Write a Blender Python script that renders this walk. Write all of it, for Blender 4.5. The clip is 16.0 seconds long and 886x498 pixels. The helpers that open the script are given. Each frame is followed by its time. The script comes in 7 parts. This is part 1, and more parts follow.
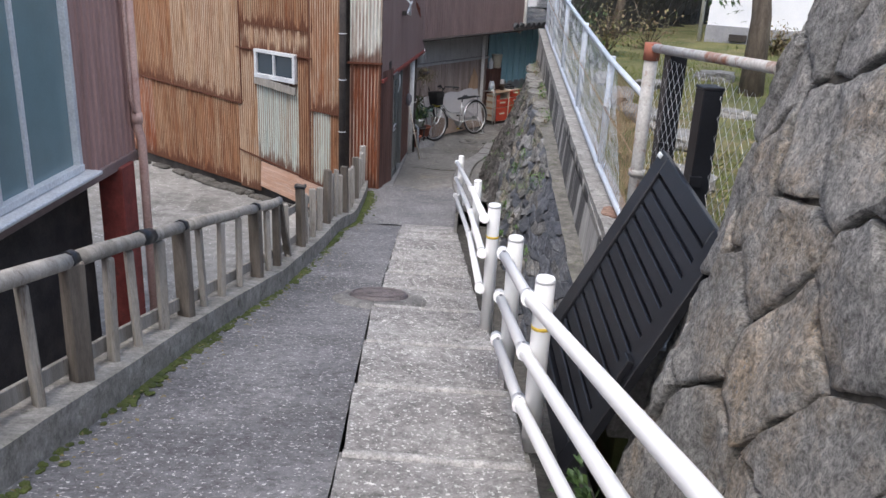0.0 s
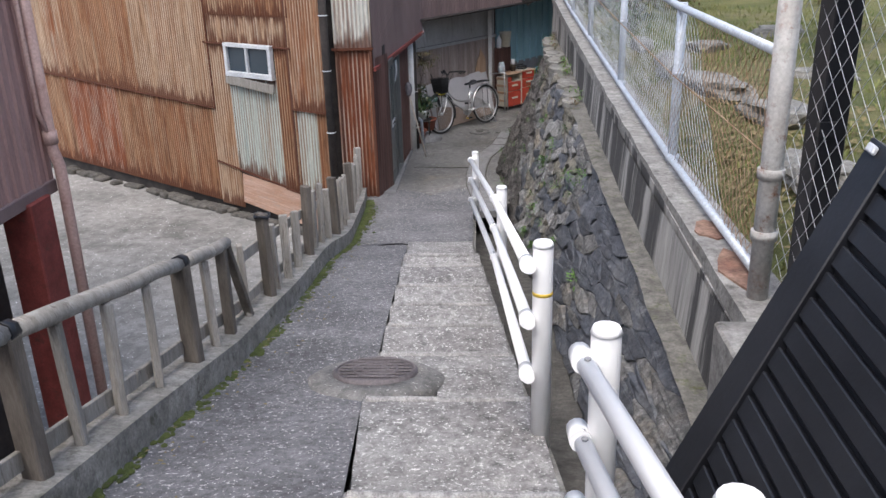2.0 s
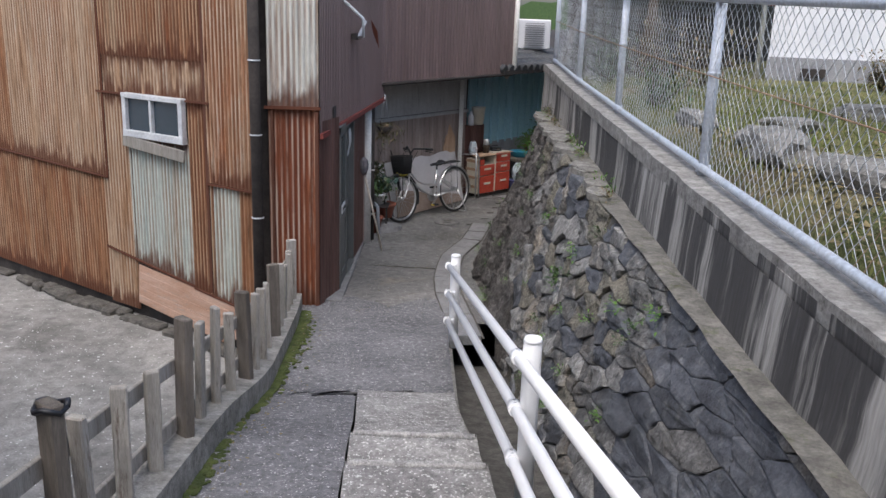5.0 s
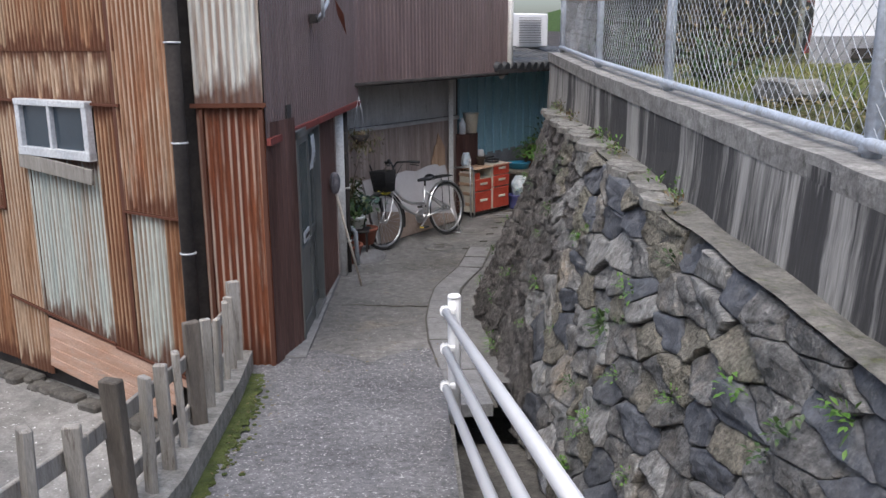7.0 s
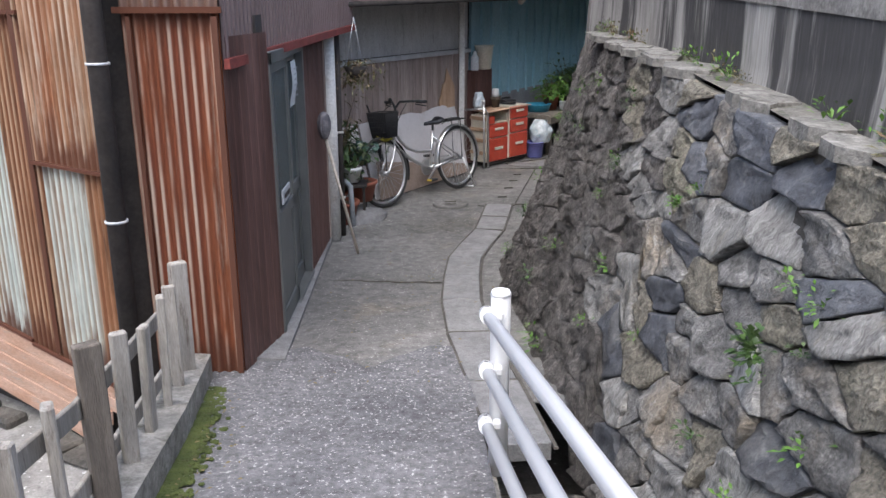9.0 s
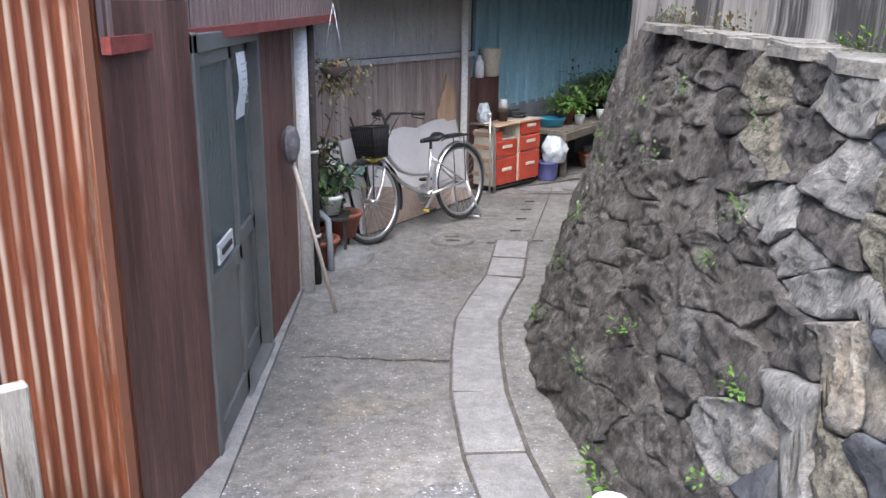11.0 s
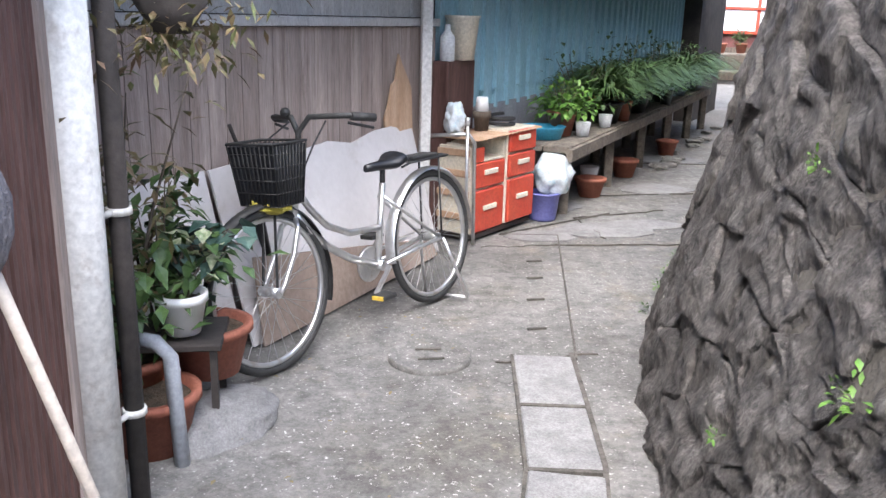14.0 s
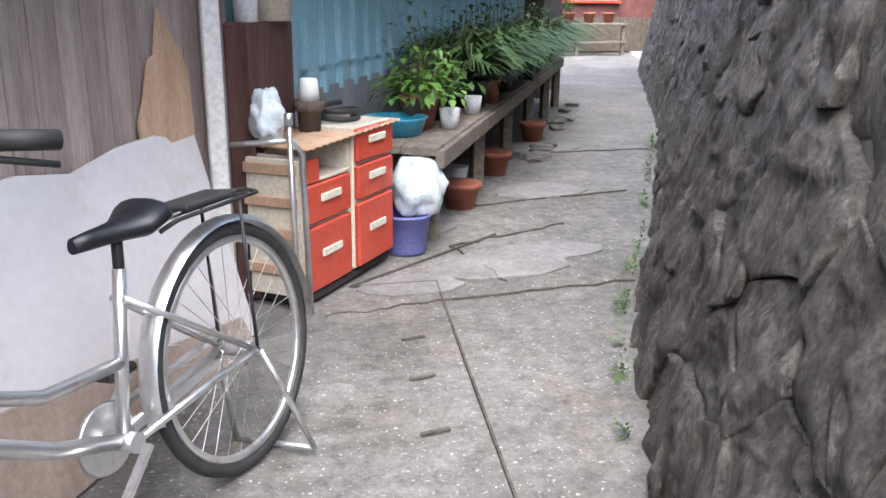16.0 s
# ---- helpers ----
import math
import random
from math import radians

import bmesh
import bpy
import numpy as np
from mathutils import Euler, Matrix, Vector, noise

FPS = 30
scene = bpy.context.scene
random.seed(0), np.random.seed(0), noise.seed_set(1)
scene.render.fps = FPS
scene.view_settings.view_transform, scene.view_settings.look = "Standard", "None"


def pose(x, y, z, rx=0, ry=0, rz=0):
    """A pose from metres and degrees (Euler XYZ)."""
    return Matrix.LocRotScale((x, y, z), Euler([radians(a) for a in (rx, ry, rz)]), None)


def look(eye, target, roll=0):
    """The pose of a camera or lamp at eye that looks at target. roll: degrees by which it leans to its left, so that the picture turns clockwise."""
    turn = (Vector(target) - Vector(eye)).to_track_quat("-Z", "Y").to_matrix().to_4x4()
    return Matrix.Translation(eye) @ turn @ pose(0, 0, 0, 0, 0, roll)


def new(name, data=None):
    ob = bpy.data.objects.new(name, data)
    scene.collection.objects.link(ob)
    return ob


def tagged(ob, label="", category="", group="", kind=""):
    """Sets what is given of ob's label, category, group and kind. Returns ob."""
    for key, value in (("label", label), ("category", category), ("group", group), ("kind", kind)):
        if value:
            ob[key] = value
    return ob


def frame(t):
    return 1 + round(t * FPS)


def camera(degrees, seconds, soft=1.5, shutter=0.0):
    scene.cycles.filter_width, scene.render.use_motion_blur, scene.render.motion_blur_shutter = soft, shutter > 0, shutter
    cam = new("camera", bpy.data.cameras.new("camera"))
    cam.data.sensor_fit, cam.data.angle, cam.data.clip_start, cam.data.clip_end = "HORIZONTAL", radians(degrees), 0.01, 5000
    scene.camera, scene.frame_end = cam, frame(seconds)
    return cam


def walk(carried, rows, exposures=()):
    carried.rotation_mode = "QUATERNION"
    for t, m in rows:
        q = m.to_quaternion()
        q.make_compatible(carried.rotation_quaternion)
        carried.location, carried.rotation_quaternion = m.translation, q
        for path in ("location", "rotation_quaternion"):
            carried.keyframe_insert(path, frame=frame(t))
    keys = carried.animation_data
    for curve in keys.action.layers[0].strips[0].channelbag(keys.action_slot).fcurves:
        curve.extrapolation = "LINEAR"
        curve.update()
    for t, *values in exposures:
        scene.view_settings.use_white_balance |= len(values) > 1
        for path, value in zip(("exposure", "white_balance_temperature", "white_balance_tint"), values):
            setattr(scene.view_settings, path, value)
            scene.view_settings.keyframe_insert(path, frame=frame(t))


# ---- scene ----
cam = camera(55.6, 16.0)
PATH = [
    (0, (0.116, -0.03, 1.356), (0.032, 1.848, 0.673), 2.8),
    (0.5, (0.104, 0.409, 1.24), (0.008, 2.319, 0.653), -1.5),
    (1, (0.082, 0.898, 1.203), (-0.035, 2.797, 0.587), -1.1),
    (1.5, (0.0, 1.428, 1.097), (-0.107, 3.314, 0.439), -1.0),
    (2, (0.012, 1.958, 0.968), (-0.11, 3.825, 0.262), -1.7),
    (2.5, (-0.074, 2.385, 0.883), (-0.189, 4.251, 0.171), 0.4),
    (3, (-0.085, 2.942, 0.752), (-0.194, 4.8, 0.02), -0.3),
    (3.5, (-0.158, 3.34, 0.688), (-0.258, 5.205, -0.029), 0.5),
    (4, (-0.211, 3.816, 0.595), (-0.263, 5.713, -0.036), 1.8),
    (4.5, (-0.239, 4.248, 0.53), (-0.261, 6.17, -0.025), 0.9),
    (5, (-0.337, 4.727, 0.432), (-0.329, 6.658, -0.087), 1.9),
    (5.2, (-0.336, 4.939, 0.371), (-0.324, 6.873, -0.136), 2.0),
    (7.3, (-0.326, 6.885, -0.021), (-0.301, 8.83, -0.489), -0.4),
    (7.5, (-0.347, 7.045, -0.049), (-0.319, 8.988, -0.523), -0.2),
    (8, (-0.342, 7.454, -0.135), (-0.318, 9.387, -0.649), -0.4),
    (8.5, (-0.471, 7.869, -0.224), (-0.461, 9.794, -0.767), -0.1),
    (9, (-0.489, 8.316, -0.287), (-0.452, 10.228, -0.873), -0.1),
    (9.5, (-0.522, 8.782, -0.369), (-0.475, 10.716, -0.876), -0.2),
    (9.7, (-0.558, 8.966, -0.421), (-0.506, 10.898, -0.938), 0.4),
    (11.8, (-0.596, 10.678, -0.587), (-0.522, 12.597, -1.147), 0.5),
    (12, (-0.642, 10.857, -0.646), (-0.579, 12.778, -1.199), 0.4),
    (12.5, (-0.769, 11.461, -0.781), (-0.691, 13.381, -1.332), 0.6),
    (13, (-0.868, 12.212, -0.922), (-0.769, 14.134, -1.466), 0.9),
    (13.3, (-0.89, 12.642, -0.942), (-0.746, 14.544, -1.543), 3.4),
    (13.5, (-0.829, 12.854, -0.921), (-0.632, 14.757, -1.506), 2.8),
    (14, (-0.724, 13.499, -0.952), (-0.437, 15.404, -1.488), 1.6),
    (14.5, (-0.65, 14.11, -1.08), (-0.222, 15.99, -1.609), 3.6),
    (15, (-0.54, 14.542, -1.126), (-0.121, 16.431, -1.634), 2.6),
    (15.5, (-0.527, 15.045, -1.149), (-0.01, 16.911, -1.652), 3.2),
    (16, (-0.379, 15.57, -1.144), (0.303, 17.361, -1.717), 0.7),
]
walk(cam, [(t, look(eye, target, roll)) for t, eye, target, roll in PATH],
     [(0, 0.8, 6250, 10), (3, 0.8, 6250, 10), (4.6, 0.6, 6250, 10), (9, 1.18, 6150, 10), (12, 2.1, 6100, 10), (14.5, 2.4, 6150, 10), (16, 2.3, 6100, 10)])

# ---- light: bright overcast, soft sun high over the yard ----
world = bpy.data.worlds.new("sky")
scene.world = world
world.use_nodes = True
wn = world.node_tree
sky = wn.nodes.new("ShaderNodeTexSky")
sky.sky_type, sky.sun_disc = "NISHITA", False
sky.sun_elevation, sky.sun_rotation = radians(62), radians(200)
sky.air_density, sky.dust_density = 1.0, 4.0
wn.links.new(sky.outputs[0], wn.nodes["Background"].inputs[0])
wn.nodes["Background"].inputs[1].default_value = 0.15
sun = new("sun", bpy.data.lights.new("sun", "SUN"))
sun.data.energy, sun.data.angle, sun.data.color = 1.3, radians(70), (1.0, 0.97, 0.92)
sun.matrix_world = look((-2.0, -5.4, 11.0), (0, 0, 0))


# ---- materials ----
def mat(name, c1, c2, rough=0.8, metal=0.0, scale=6.0, fine=90.0, bump=0.3, c3=None, stretch=(1, 1, 1), spots=0.0,
        vary=0.0, stain=None, bump_dist=0.01, spot_col=(0.75, 0.75, 0.74), spot_scale=60.0, coarse_bump=0.0, mottle=0.0, mscale=None, grit=0.2, c3r=(0.52, 0.66)):
    m = bpy.data.materials.new(name)
    m.use_nodes = True
    nt = m.node_tree
    N, L = nt.nodes, nt.links
    b = N["Principled BSDF"]
    b.inputs["Roughness"].default_value = rough
    b.inputs["Metallic"].default_value = metal
    geo = N.new("ShaderNodeNewGeometry")
    mp = N.new("ShaderNodeMapping")
    mp.inputs["Scale"].default_value = stretch
    L.new(geo.outputs["Position"], mp.inputs[0])

    def tex(s, detail=6.0, r=0.6):
        n = N.new("ShaderNodeTexNoise")
        n.inputs["Scale"].default_value, n.inputs["Detail"].default_value, n.inputs["Roughness"].default_value = s, detail, r
        L.new(mp.outputs[0], n.inputs["Vector"])
        return n.outputs["Fac"]

    def ramp(f, a, z):
        n = N.new("ShaderNodeMapRange")
        n.inputs[1].default_value, n.inputs[2].default_value = a, z
        L.new(f, n.inputs[0])
        return n.outputs[0]

    def mix(f, a, c):
        n = N.new("ShaderNodeMix")
        n.data_type = "RGBA"
        L.new(f, n.inputs[0])
        for v, i in ((a, 6), (c, 7)):
            if isinstance(v, tuple):
                n.inputs[i].default_value = (*v, 1)
            else:
                L.new(v, n.inputs[i])
        return n.outputs[2]
    big, small = tex(scale), tex(fine, 3.0)
    col = mix(ramp(big, 0.36, 0.64), c1, c2)
    if c3:
        col = mix(ramp(tex(scale * 0.37, 8.0, 0.7), *c3r), col, c3)
    if stain:
        col = mix(ramp(tex(scale * 1.9, 10.0, 0.75), 0.55, 0.68), col, stain)
    if spots:
        col = mix(ramp(tex(spot_scale, 2.0, 0.5), 0.70 - spots, 0.76 - spots), col, spot_col)
    if vary:
        oi = N.new("ShaderNodeObjectInfo")
        hs = N.new("ShaderNodeHueSaturation")
        mr = N.new("ShaderNodeMapRange")
        mr.inputs[3].default_value, mr.inputs[4].default_value = 1 - vary, 1 + vary
        L.new(oi.outputs["Random"], mr.inputs[0])
        L.new(mr.outputs[0], hs.inputs["Value"])
        L.new(col, hs.inputs["Color"])
        col = hs.outputs[0]
    mt = tex(mscale or scale * 3, 10.0, 0.78)
    if mottle:
        mm = N.new("ShaderNodeMapRange")
        mm.inputs[1].default_value, mm.inputs[2].default_value = 0.34, 0.66
        mm.inputs[3].default_value, mm.inputs[4].default_value = 1 - mottle, 1 + mottle * 0.75
        L.new(mt, mm.inputs[0])
        mu = N.new("ShaderNodeMix")
        mu.data_type, mu.blend_type = "RGBA", "MULTIPLY"
        mu.inputs[0].default_value = 1.0
        L.new(col, mu.inputs[6])
        L.new(mm.outputs[0], mu.inputs[7])
        col = mu.outputs[2]
    sh = N.new("ShaderNodeMix")
    sh.data_type, sh.blend_type = "RGBA", "MULTIPLY"
    sh.inputs[0].default_value = 1.0
    grain = N.new("ShaderNodeMapRange")
    grain.inputs[1].default_value, grain.inputs[2].default_value = 0.3, 0.7
    grain.inputs[3].default_value, grain.inputs[4].default_value = 1 - grit, 1 + grit * 0.7
    L.new(small, grain.inputs[0])
    L.new(col, sh.inputs[6])
    L.new(grain.outputs[0], sh.inputs[7])
    L.new(sh.outputs[2], b.inputs["Base Color"])
    if bump:
        bp = N.new("ShaderNodeBump")
        bp.inputs["Strength"].default_value, bp.inputs["Distance"].default_value = bump, bump_dist
        L.new(small, bp.inputs["Height"])
        last = bp
        if coarse_bump:
            b2 = N.new("ShaderNodeBump")
            b2.inputs["Strength"].default_value, b2.inputs["Distance"].default_value = coarse_bump, 0.05
            L.new(mt, b2.inputs["Height"])
            L.new(bp.outputs[0], b2.inputs["Normal"])
            last = b2
        L.new(last.outputs[0], b.inputs["Normal"])
    return m


V_ = (6, 6, 0.45)
M = dict(
    asphalt=mat("worn_concrete_path", (0.122, 0.121, 0.128), (0.195, 0.193, 0.199), 0.9, scale=1.6, fine=110, bump=0.5, spots=0.085, spot_scale=62, spot_col=(0.5, 0.49, 0.48), c3=(0.09, 0.09, 0.094), mottle=0.55, mscale=22, coarse_bump=0.2),
    step=mat("pebbled_step_concrete", (0.22, 0.21, 0.205), (0.33, 0.32, 0.31), 0.9, scale=2.4, fine=120, bump=0.6, spots=0.11, spot_scale=62, spot_col=(0.6, 0.59, 0.57), stain=(0.12, 0.115, 0.11), mottle=0.55, mscale=18, coarse_bump=0.3),
    lane=mat("lower_lane_concrete", (0.132, 0.128, 0.121), (0.208, 0.202, 0.192), 0.75, scale=1.4, fine=80, bump=0.35, c3=(0.105, 0.097, 0.083), spots=0.05, spot_scale=62, spot_col=(0.48, 0.47, 0.45), stain=(0.2, 0.18, 0.145), mottle=0.5, mscale=14, coarse_bump=0.12),
    nosing=mat("worn_nosing", (0.3, 0.295, 0.29), (0.42, 0.41, 0.4), 0.9, scale=7, fine=120, bump=0.6, stain=(0.2, 0.195, 0.19), mottle=0.5, mscale=30),
    slab=mat("drain_slab", (0.19, 0.187, 0.188), (0.25, 0.247, 0.247), 0.85, scale=5, fine=120, bump=0.25, vary=0.08, stain=(0.21, 0.2, 0.195), mottle=0.25),
    kerb=mat("mossy_kerb", (0.22, 0.21, 0.19), (0.34, 0.325, 0.3), 0.92, scale=4, fine=70, bump=0.5, stain=(0.1, 0.095, 0.07), mottle=0.45, mscale=14),
    moss=mat("moss", (0.05, 0.07, 0.016), (0.11, 0.135, 0.035), 1.0, scale=9, fine=150, bump=1.0, stain=(0.09, 0.075, 0.04)),
    yard=mat("yard_concrete", (0.2, 0.195, 0.185), (0.3, 0.29, 0.275), 0.9, scale=1.0, fine=60, bump=0.4, c3=(0.13, 0.125, 0.115), spots=0.03, spot_scale=30, mottle=0.4, mscale=6),
    fwood=mat("grey_fence_wood", (0.27, 0.25, 0.22), (0.4, 0.375, 0.34), 0.9, scale=2.2, fine=30, bump=0.5, stretch=(8, 8, 1), vary=0.18, stain=(0.13, 0.1, 0.08)),
    fwood_d=mat("dark_fence_wood", (0.1, 0.085, 0.07), (0.19, 0.165, 0.14), 0.9, scale=2.2, fine=30, bump=0.6, stretch=(8, 8, 1), vary=0.2),
    white=mat("white_rail_paint", (0.86, 0.86, 0.86), (0.9, 0.9, 0.9), 0.38, scale=3, fine=20, bump=0, grit=0.02),
    yellow=mat("yellow_tape", (0.75, 0.5, 0.05), (0.8, 0.58, 0.1), 0.5),
    steel=mat("galvanised", (0.5, 0.55, 0.62), (0.62, 0.66, 0.72), 0.5, 0.3, scale=5, fine=50, bump=0.1, stain=(0.42, 0.42, 0.42)),
    wire=mat("wire", (0.5, 0.52, 0.55), (0.62, 0.64, 0.66), 0.45, 0.4, bump=0),
    wire_r=mat("rusty_wire", (0.3, 0.18, 0.1), (0.42, 0.3, 0.2), 0.7, 0.2, bump=0),
    rustpost=mat("rusty_post", (0.5, 0.5, 0.49), (0.42, 0.4, 0.38), 0.7, 0.1, scale=7, fine=60, bump=0.3, c3=(0.25, 0.09, 0.04), stain=(0.2, 0.08, 0.04)),
    rust=mat("rusted_corrugated", (0.22, 0.082, 0.034), (0.34, 0.18, 0.095), 0.85, 0.0, scale=0.9, fine=26, bump=0.35, stretch=V_, c3=(0.44, 0.33, 0.22), c3r=(0.52, 0.66), stain=(0.13, 0.05, 0.025), vary=0.12, mottle=0.55, mscale=3.2),
    rust_l=mat("faded_corrugated", (0.33, 0.19, 0.105), (0.45, 0.335, 0.235), 0.85, 0.0, scale=0.8, fine=26, bump=0.35, stretch=V_, c3=(0.24, 0.09, 0.038), c3r=(0.5, 0.63), stain=(0.48, 0.42, 0.34), vary=0.1, mottle=0.55, mscale=3.2),
    rust_d=mat("deep_rust_corrugated", (0.17, 0.048, 0.02), (0.29, 0.095, 0.037), 0.85, 0.0, scale=1.0, fine=26, bump=0.35, stretch=V_, stain=(0.42, 0.32, 0.25), vary=0.1, mottle=0.5, mscale=3.2),
    zinc=mat("pale_green_corrugated", (0.4, 0.47, 0.45), (0.52, 0.55, 0.5), 0.7, 0.0, scale=0.9, fine=26, bump=0.3, stretch=V_, c3=(0.32, 0.21, 0.13), stain=(0.27, 0.14, 0.07), mottle=0.35, mscale=3.2),
    zincw=mat("pale_white_corrugated", (0.58, 0.58, 0.53), (0.68, 0.67, 0.61), 0.6, 0.0, scale=0.8, fine=26, bump=0.3, stretch=V_, c3=(0.38, 0.25, 0.16), mottle=0.3, mscale=3.2),
    brown=mat("brown_ribbed_cladding", (0.165, 0.115, 0.112), (0.23, 0.165, 0.16), 0.42, 0.0, scale=1.0, fine=40, bump=0.12, stretch=(5, 5, 0.6), stain=(0.19, 0.135, 0.12)),
    mauve=mat("mauve_ribbed_cladding", (0.32, 0.19, 0.17), (0.41, 0.255, 0.23), 0.55, 0.0, scale=1.0, fine=40, bump=0.12, stretch=(5, 5, 0.6), stain=(0.22, 0.135, 0.12)),
    boards=mat("brown_boards", (0.33, 0.26, 0.23), (0.44, 0.365, 0.33), 0.7, scale=1.2, fine=30, bump=0.3, stretch=V_, stain=(0.2, 0.145, 0.12), vary=0.08, mottle=0.3, mscale=3),
    corner=mat("reddish_brown_corner", (0.085, 0.043, 0.036), (0.15, 0.083, 0.071), 0.55, scale=1.2, fine=24, bump=0.15, stretch=(4, 4, 0.5), stain=(0.07, 0.036, 0.03), mottle=0.3),
    grey=mat("grey_cladding", (0.46, 0.455, 0.45), (0.54, 0.535, 0.53), 0.7, scale=2, fine=40, bump=0.15, stretch=(3, 3, 1), stain=(0.3, 0.29, 0.28)),
    # dark timber colour, also a near-black fill for the shade in hollows
    dark=mat("dark_timber_and_void_shade", (0.03, 0.026, 0.024), (0.06, 0.05, 0.045), 0.9, scale=4, fine=40),
    redcol=mat("red_oxide_column", (0.16, 0.028, 0.022), (0.24, 0.05, 0.04), 0.7, scale=6, fine=60, stain=(0.1, 0.04, 0.03)),
    pink=mat("pink_pipe", (0.46, 0.3, 0.26), (0.55, 0.38, 0.33), 0.55, scale=3, fine=50, bump=0.08, stain=(0.36, 0.2, 0.16)),
    pvc=mat("grey_plastic_pipe", (0.3, 0.32, 0.35), (0.38, 0.4, 0.43), 0.45, scale=5, fine=60, bump=0.05),
    black=mat("black_plastic", (0.007, 0.0075, 0.01), (0.013, 0.014, 0.018), 0.42, scale=5, fine=60, bump=0.06),
    rubber=mat("black_rubber", (0.02, 0.02, 0.02), (0.035, 0.035, 0.035), 0.65, scale=20, fine=120, bump=0.1),
    chrome=mat("silver_metal", (0.6, 0.6, 0.6), (0.72, 0.72, 0.72), 0.3, 0.85, scale=8, fine=60, bump=0, stain=(0.5, 0.46, 0.42), grit=0.05),
    alu=mat("dark_grey_aluminium", (0.12, 0.127, 0.126), (0.165, 0.172, 0.17), 0.45, 0.3, scale=3, fine=50, bump=0.03, grit=0.08),
    aluw=mat("window_aluminium", (0.58, 0.6, 0.63), (0.7, 0.72, 0.74), 0.45, 0.2, scale=4, fine=50, bump=0.04),
    concrete=mat("retaining_concrete", (0.3, 0.29, 0.275), (0.42, 0.405, 0.38), 0.9, scale=4.0, fine=60, bump=0.45, c3=(0.06, 0.058, 0.058), c3r=(0.475, 0.535), stretch=(0.3, 1.3, 0.1), stain=(0.19, 0.183, 0.17), mottle=0.22, mscale=14),
    ledge=mat("ledge_top", (0.13, 0.125, 0.11), (0.21, 0.2, 0.18), 0.95, scale=5, fine=60, bump=0.7, stain=(0.1, 0.11, 0.05), mottle=0.5, mscale=14),
    rustmark=mat("rust_mark", (0.2, 0.1, 0.07), (0.3, 0.19, 0.14), 0.9, scale=5, fine=60, bump=0.4, mottle=0.5, mscale=14),
    cap=mat("coping_concrete", (0.22, 0.21, 0.2), (0.33, 0.32, 0.3), 0.92, scale=5, fine=60, bump=0.6, stain=(0.12, 0.115, 0.1), mottle=0.45, mscale=16),
    stone=mat("grey_rubble_stone", (0.13, 0.128, 0.124), (0.23, 0.224, 0.215), 0.85, scale=4, fine=60, bump=0.8, bump_dist=0.02, c3=(0.27, 0.235, 0.19), vary=0.25, stain=(0.42, 0.41, 0.39), mottle=0.6, mscale=17, coarse_bump=0.55, grit=0.3),
    slate=mat("blue_black_stone", (0.065, 0.069, 0.08), (0.11, 0.116, 0.13), 0.6, scale=5, fine=55, bump=0.5, bump_dist=0.015, c3=(0.17, 0.17, 0.172), vary=0.22, stain=(0.22, 0.22, 0.215), mottle=0.5, mscale=12, coarse_bump=0.4, grit=0.25),
    tan=mat("tan_lichen_stone", (0.17, 0.155, 0.125), (0.255, 0.235, 0.19), 0.9, scale=5, fine=60, bump=0.8, bump_dist=0.02, c3=(0.17, 0.165, 0.125), vary=0.2, stain=(0.12, 0.115, 0.09), mottle=0.55, mscale=15, coarse_bump=0.5, grit=0.3),
    pale=mat("pale_streaked_stone", (0.28, 0.276, 0.265), (0.41, 0.4, 0.385), 0.88, scale=4, fine=60, bump=0.8, bump_dist=0.02, c3=(0.22, 0.22, 0.22), vary=0.15, stain=(0.27, 0.25, 0.21), mottle=0.55, mscale=14, coarse_bump=0.5, grit=0.3, stretch=(1, 2.2, 0.7)),
    crag=mat("brown_grey_rock", (0.135, 0.124, 0.115), (0.235, 0.218, 0.206), 0.66, scale=4, fine=50, bump=1.0, bump_dist=0.03, c3=(0.08, 0.073, 0.068), vary=0.15, stain=(0.31, 0.29, 0.27), mottle=0.75, mscale=12, coarse_bump=1.0, grit=0.4, stretch=(1.5, 1.5, 0.8)),
    stone2=mat("pale_granite", (0.42, 0.41, 0.39), (0.58, 0.56, 0.53), 0.9, scale=4, fine=75, bump=0.8, bump_dist=0.02, c3=(0.54, 0.44, 0.33), vary=0.14, stain=(0.36, 0.355, 0.345), spots=0.1, spot_scale=75, spot_col=(0.24, 0.24, 0.235), mottle=0.7, mscale=30, coarse_bump=0.9, grit=0.5),
    joint=mat("grey_lime_joint", (0.2, 0.195, 0.185), (0.33, 0.32, 0.31), 0.95, scale=6, fine=50, bump=0.8, mottle=0.5, mscale=14),
    mortar=mat("dark_joint", (0.07, 0.065, 0.057), (0.13, 0.12, 0.105), 1.0, scale=6, fine=50, bump=0.8, mottle=0.4),
    grass=mat("grass_ground", (0.1, 0.115, 0.035), (0.2, 0.19, 0.075), 1.0, scale=1.6, fine=90, bump=1.0, bump_dist=0.03, c3=(0.26, 0.21, 0.13), stain=(0.08, 0.12, 0.03)),
    blade=mat("grass_blades", (0.11, 0.16, 0.03), (0.24, 0.22, 0.09), 0.9, scale=3, bump=0),
    leaf=mat("green_leaves", (0.035, 0.075, 0.02), (0.075, 0.13, 0.035), 0.5, scale=14, fine=60, bump=0.15),
    leaf_b=mat("bluish_leaves", (0.05, 0.1, 0.08), (0.08, 0.14, 0.11), 0.5, scale=14, fine=60, bump=0.15),
    leaf_r=mat("tinged_leaves", (0.11, 0.13, 0.04), (0.2, 0.12, 0.07), 0.55, scale=11, fine=60, bump=0.15),
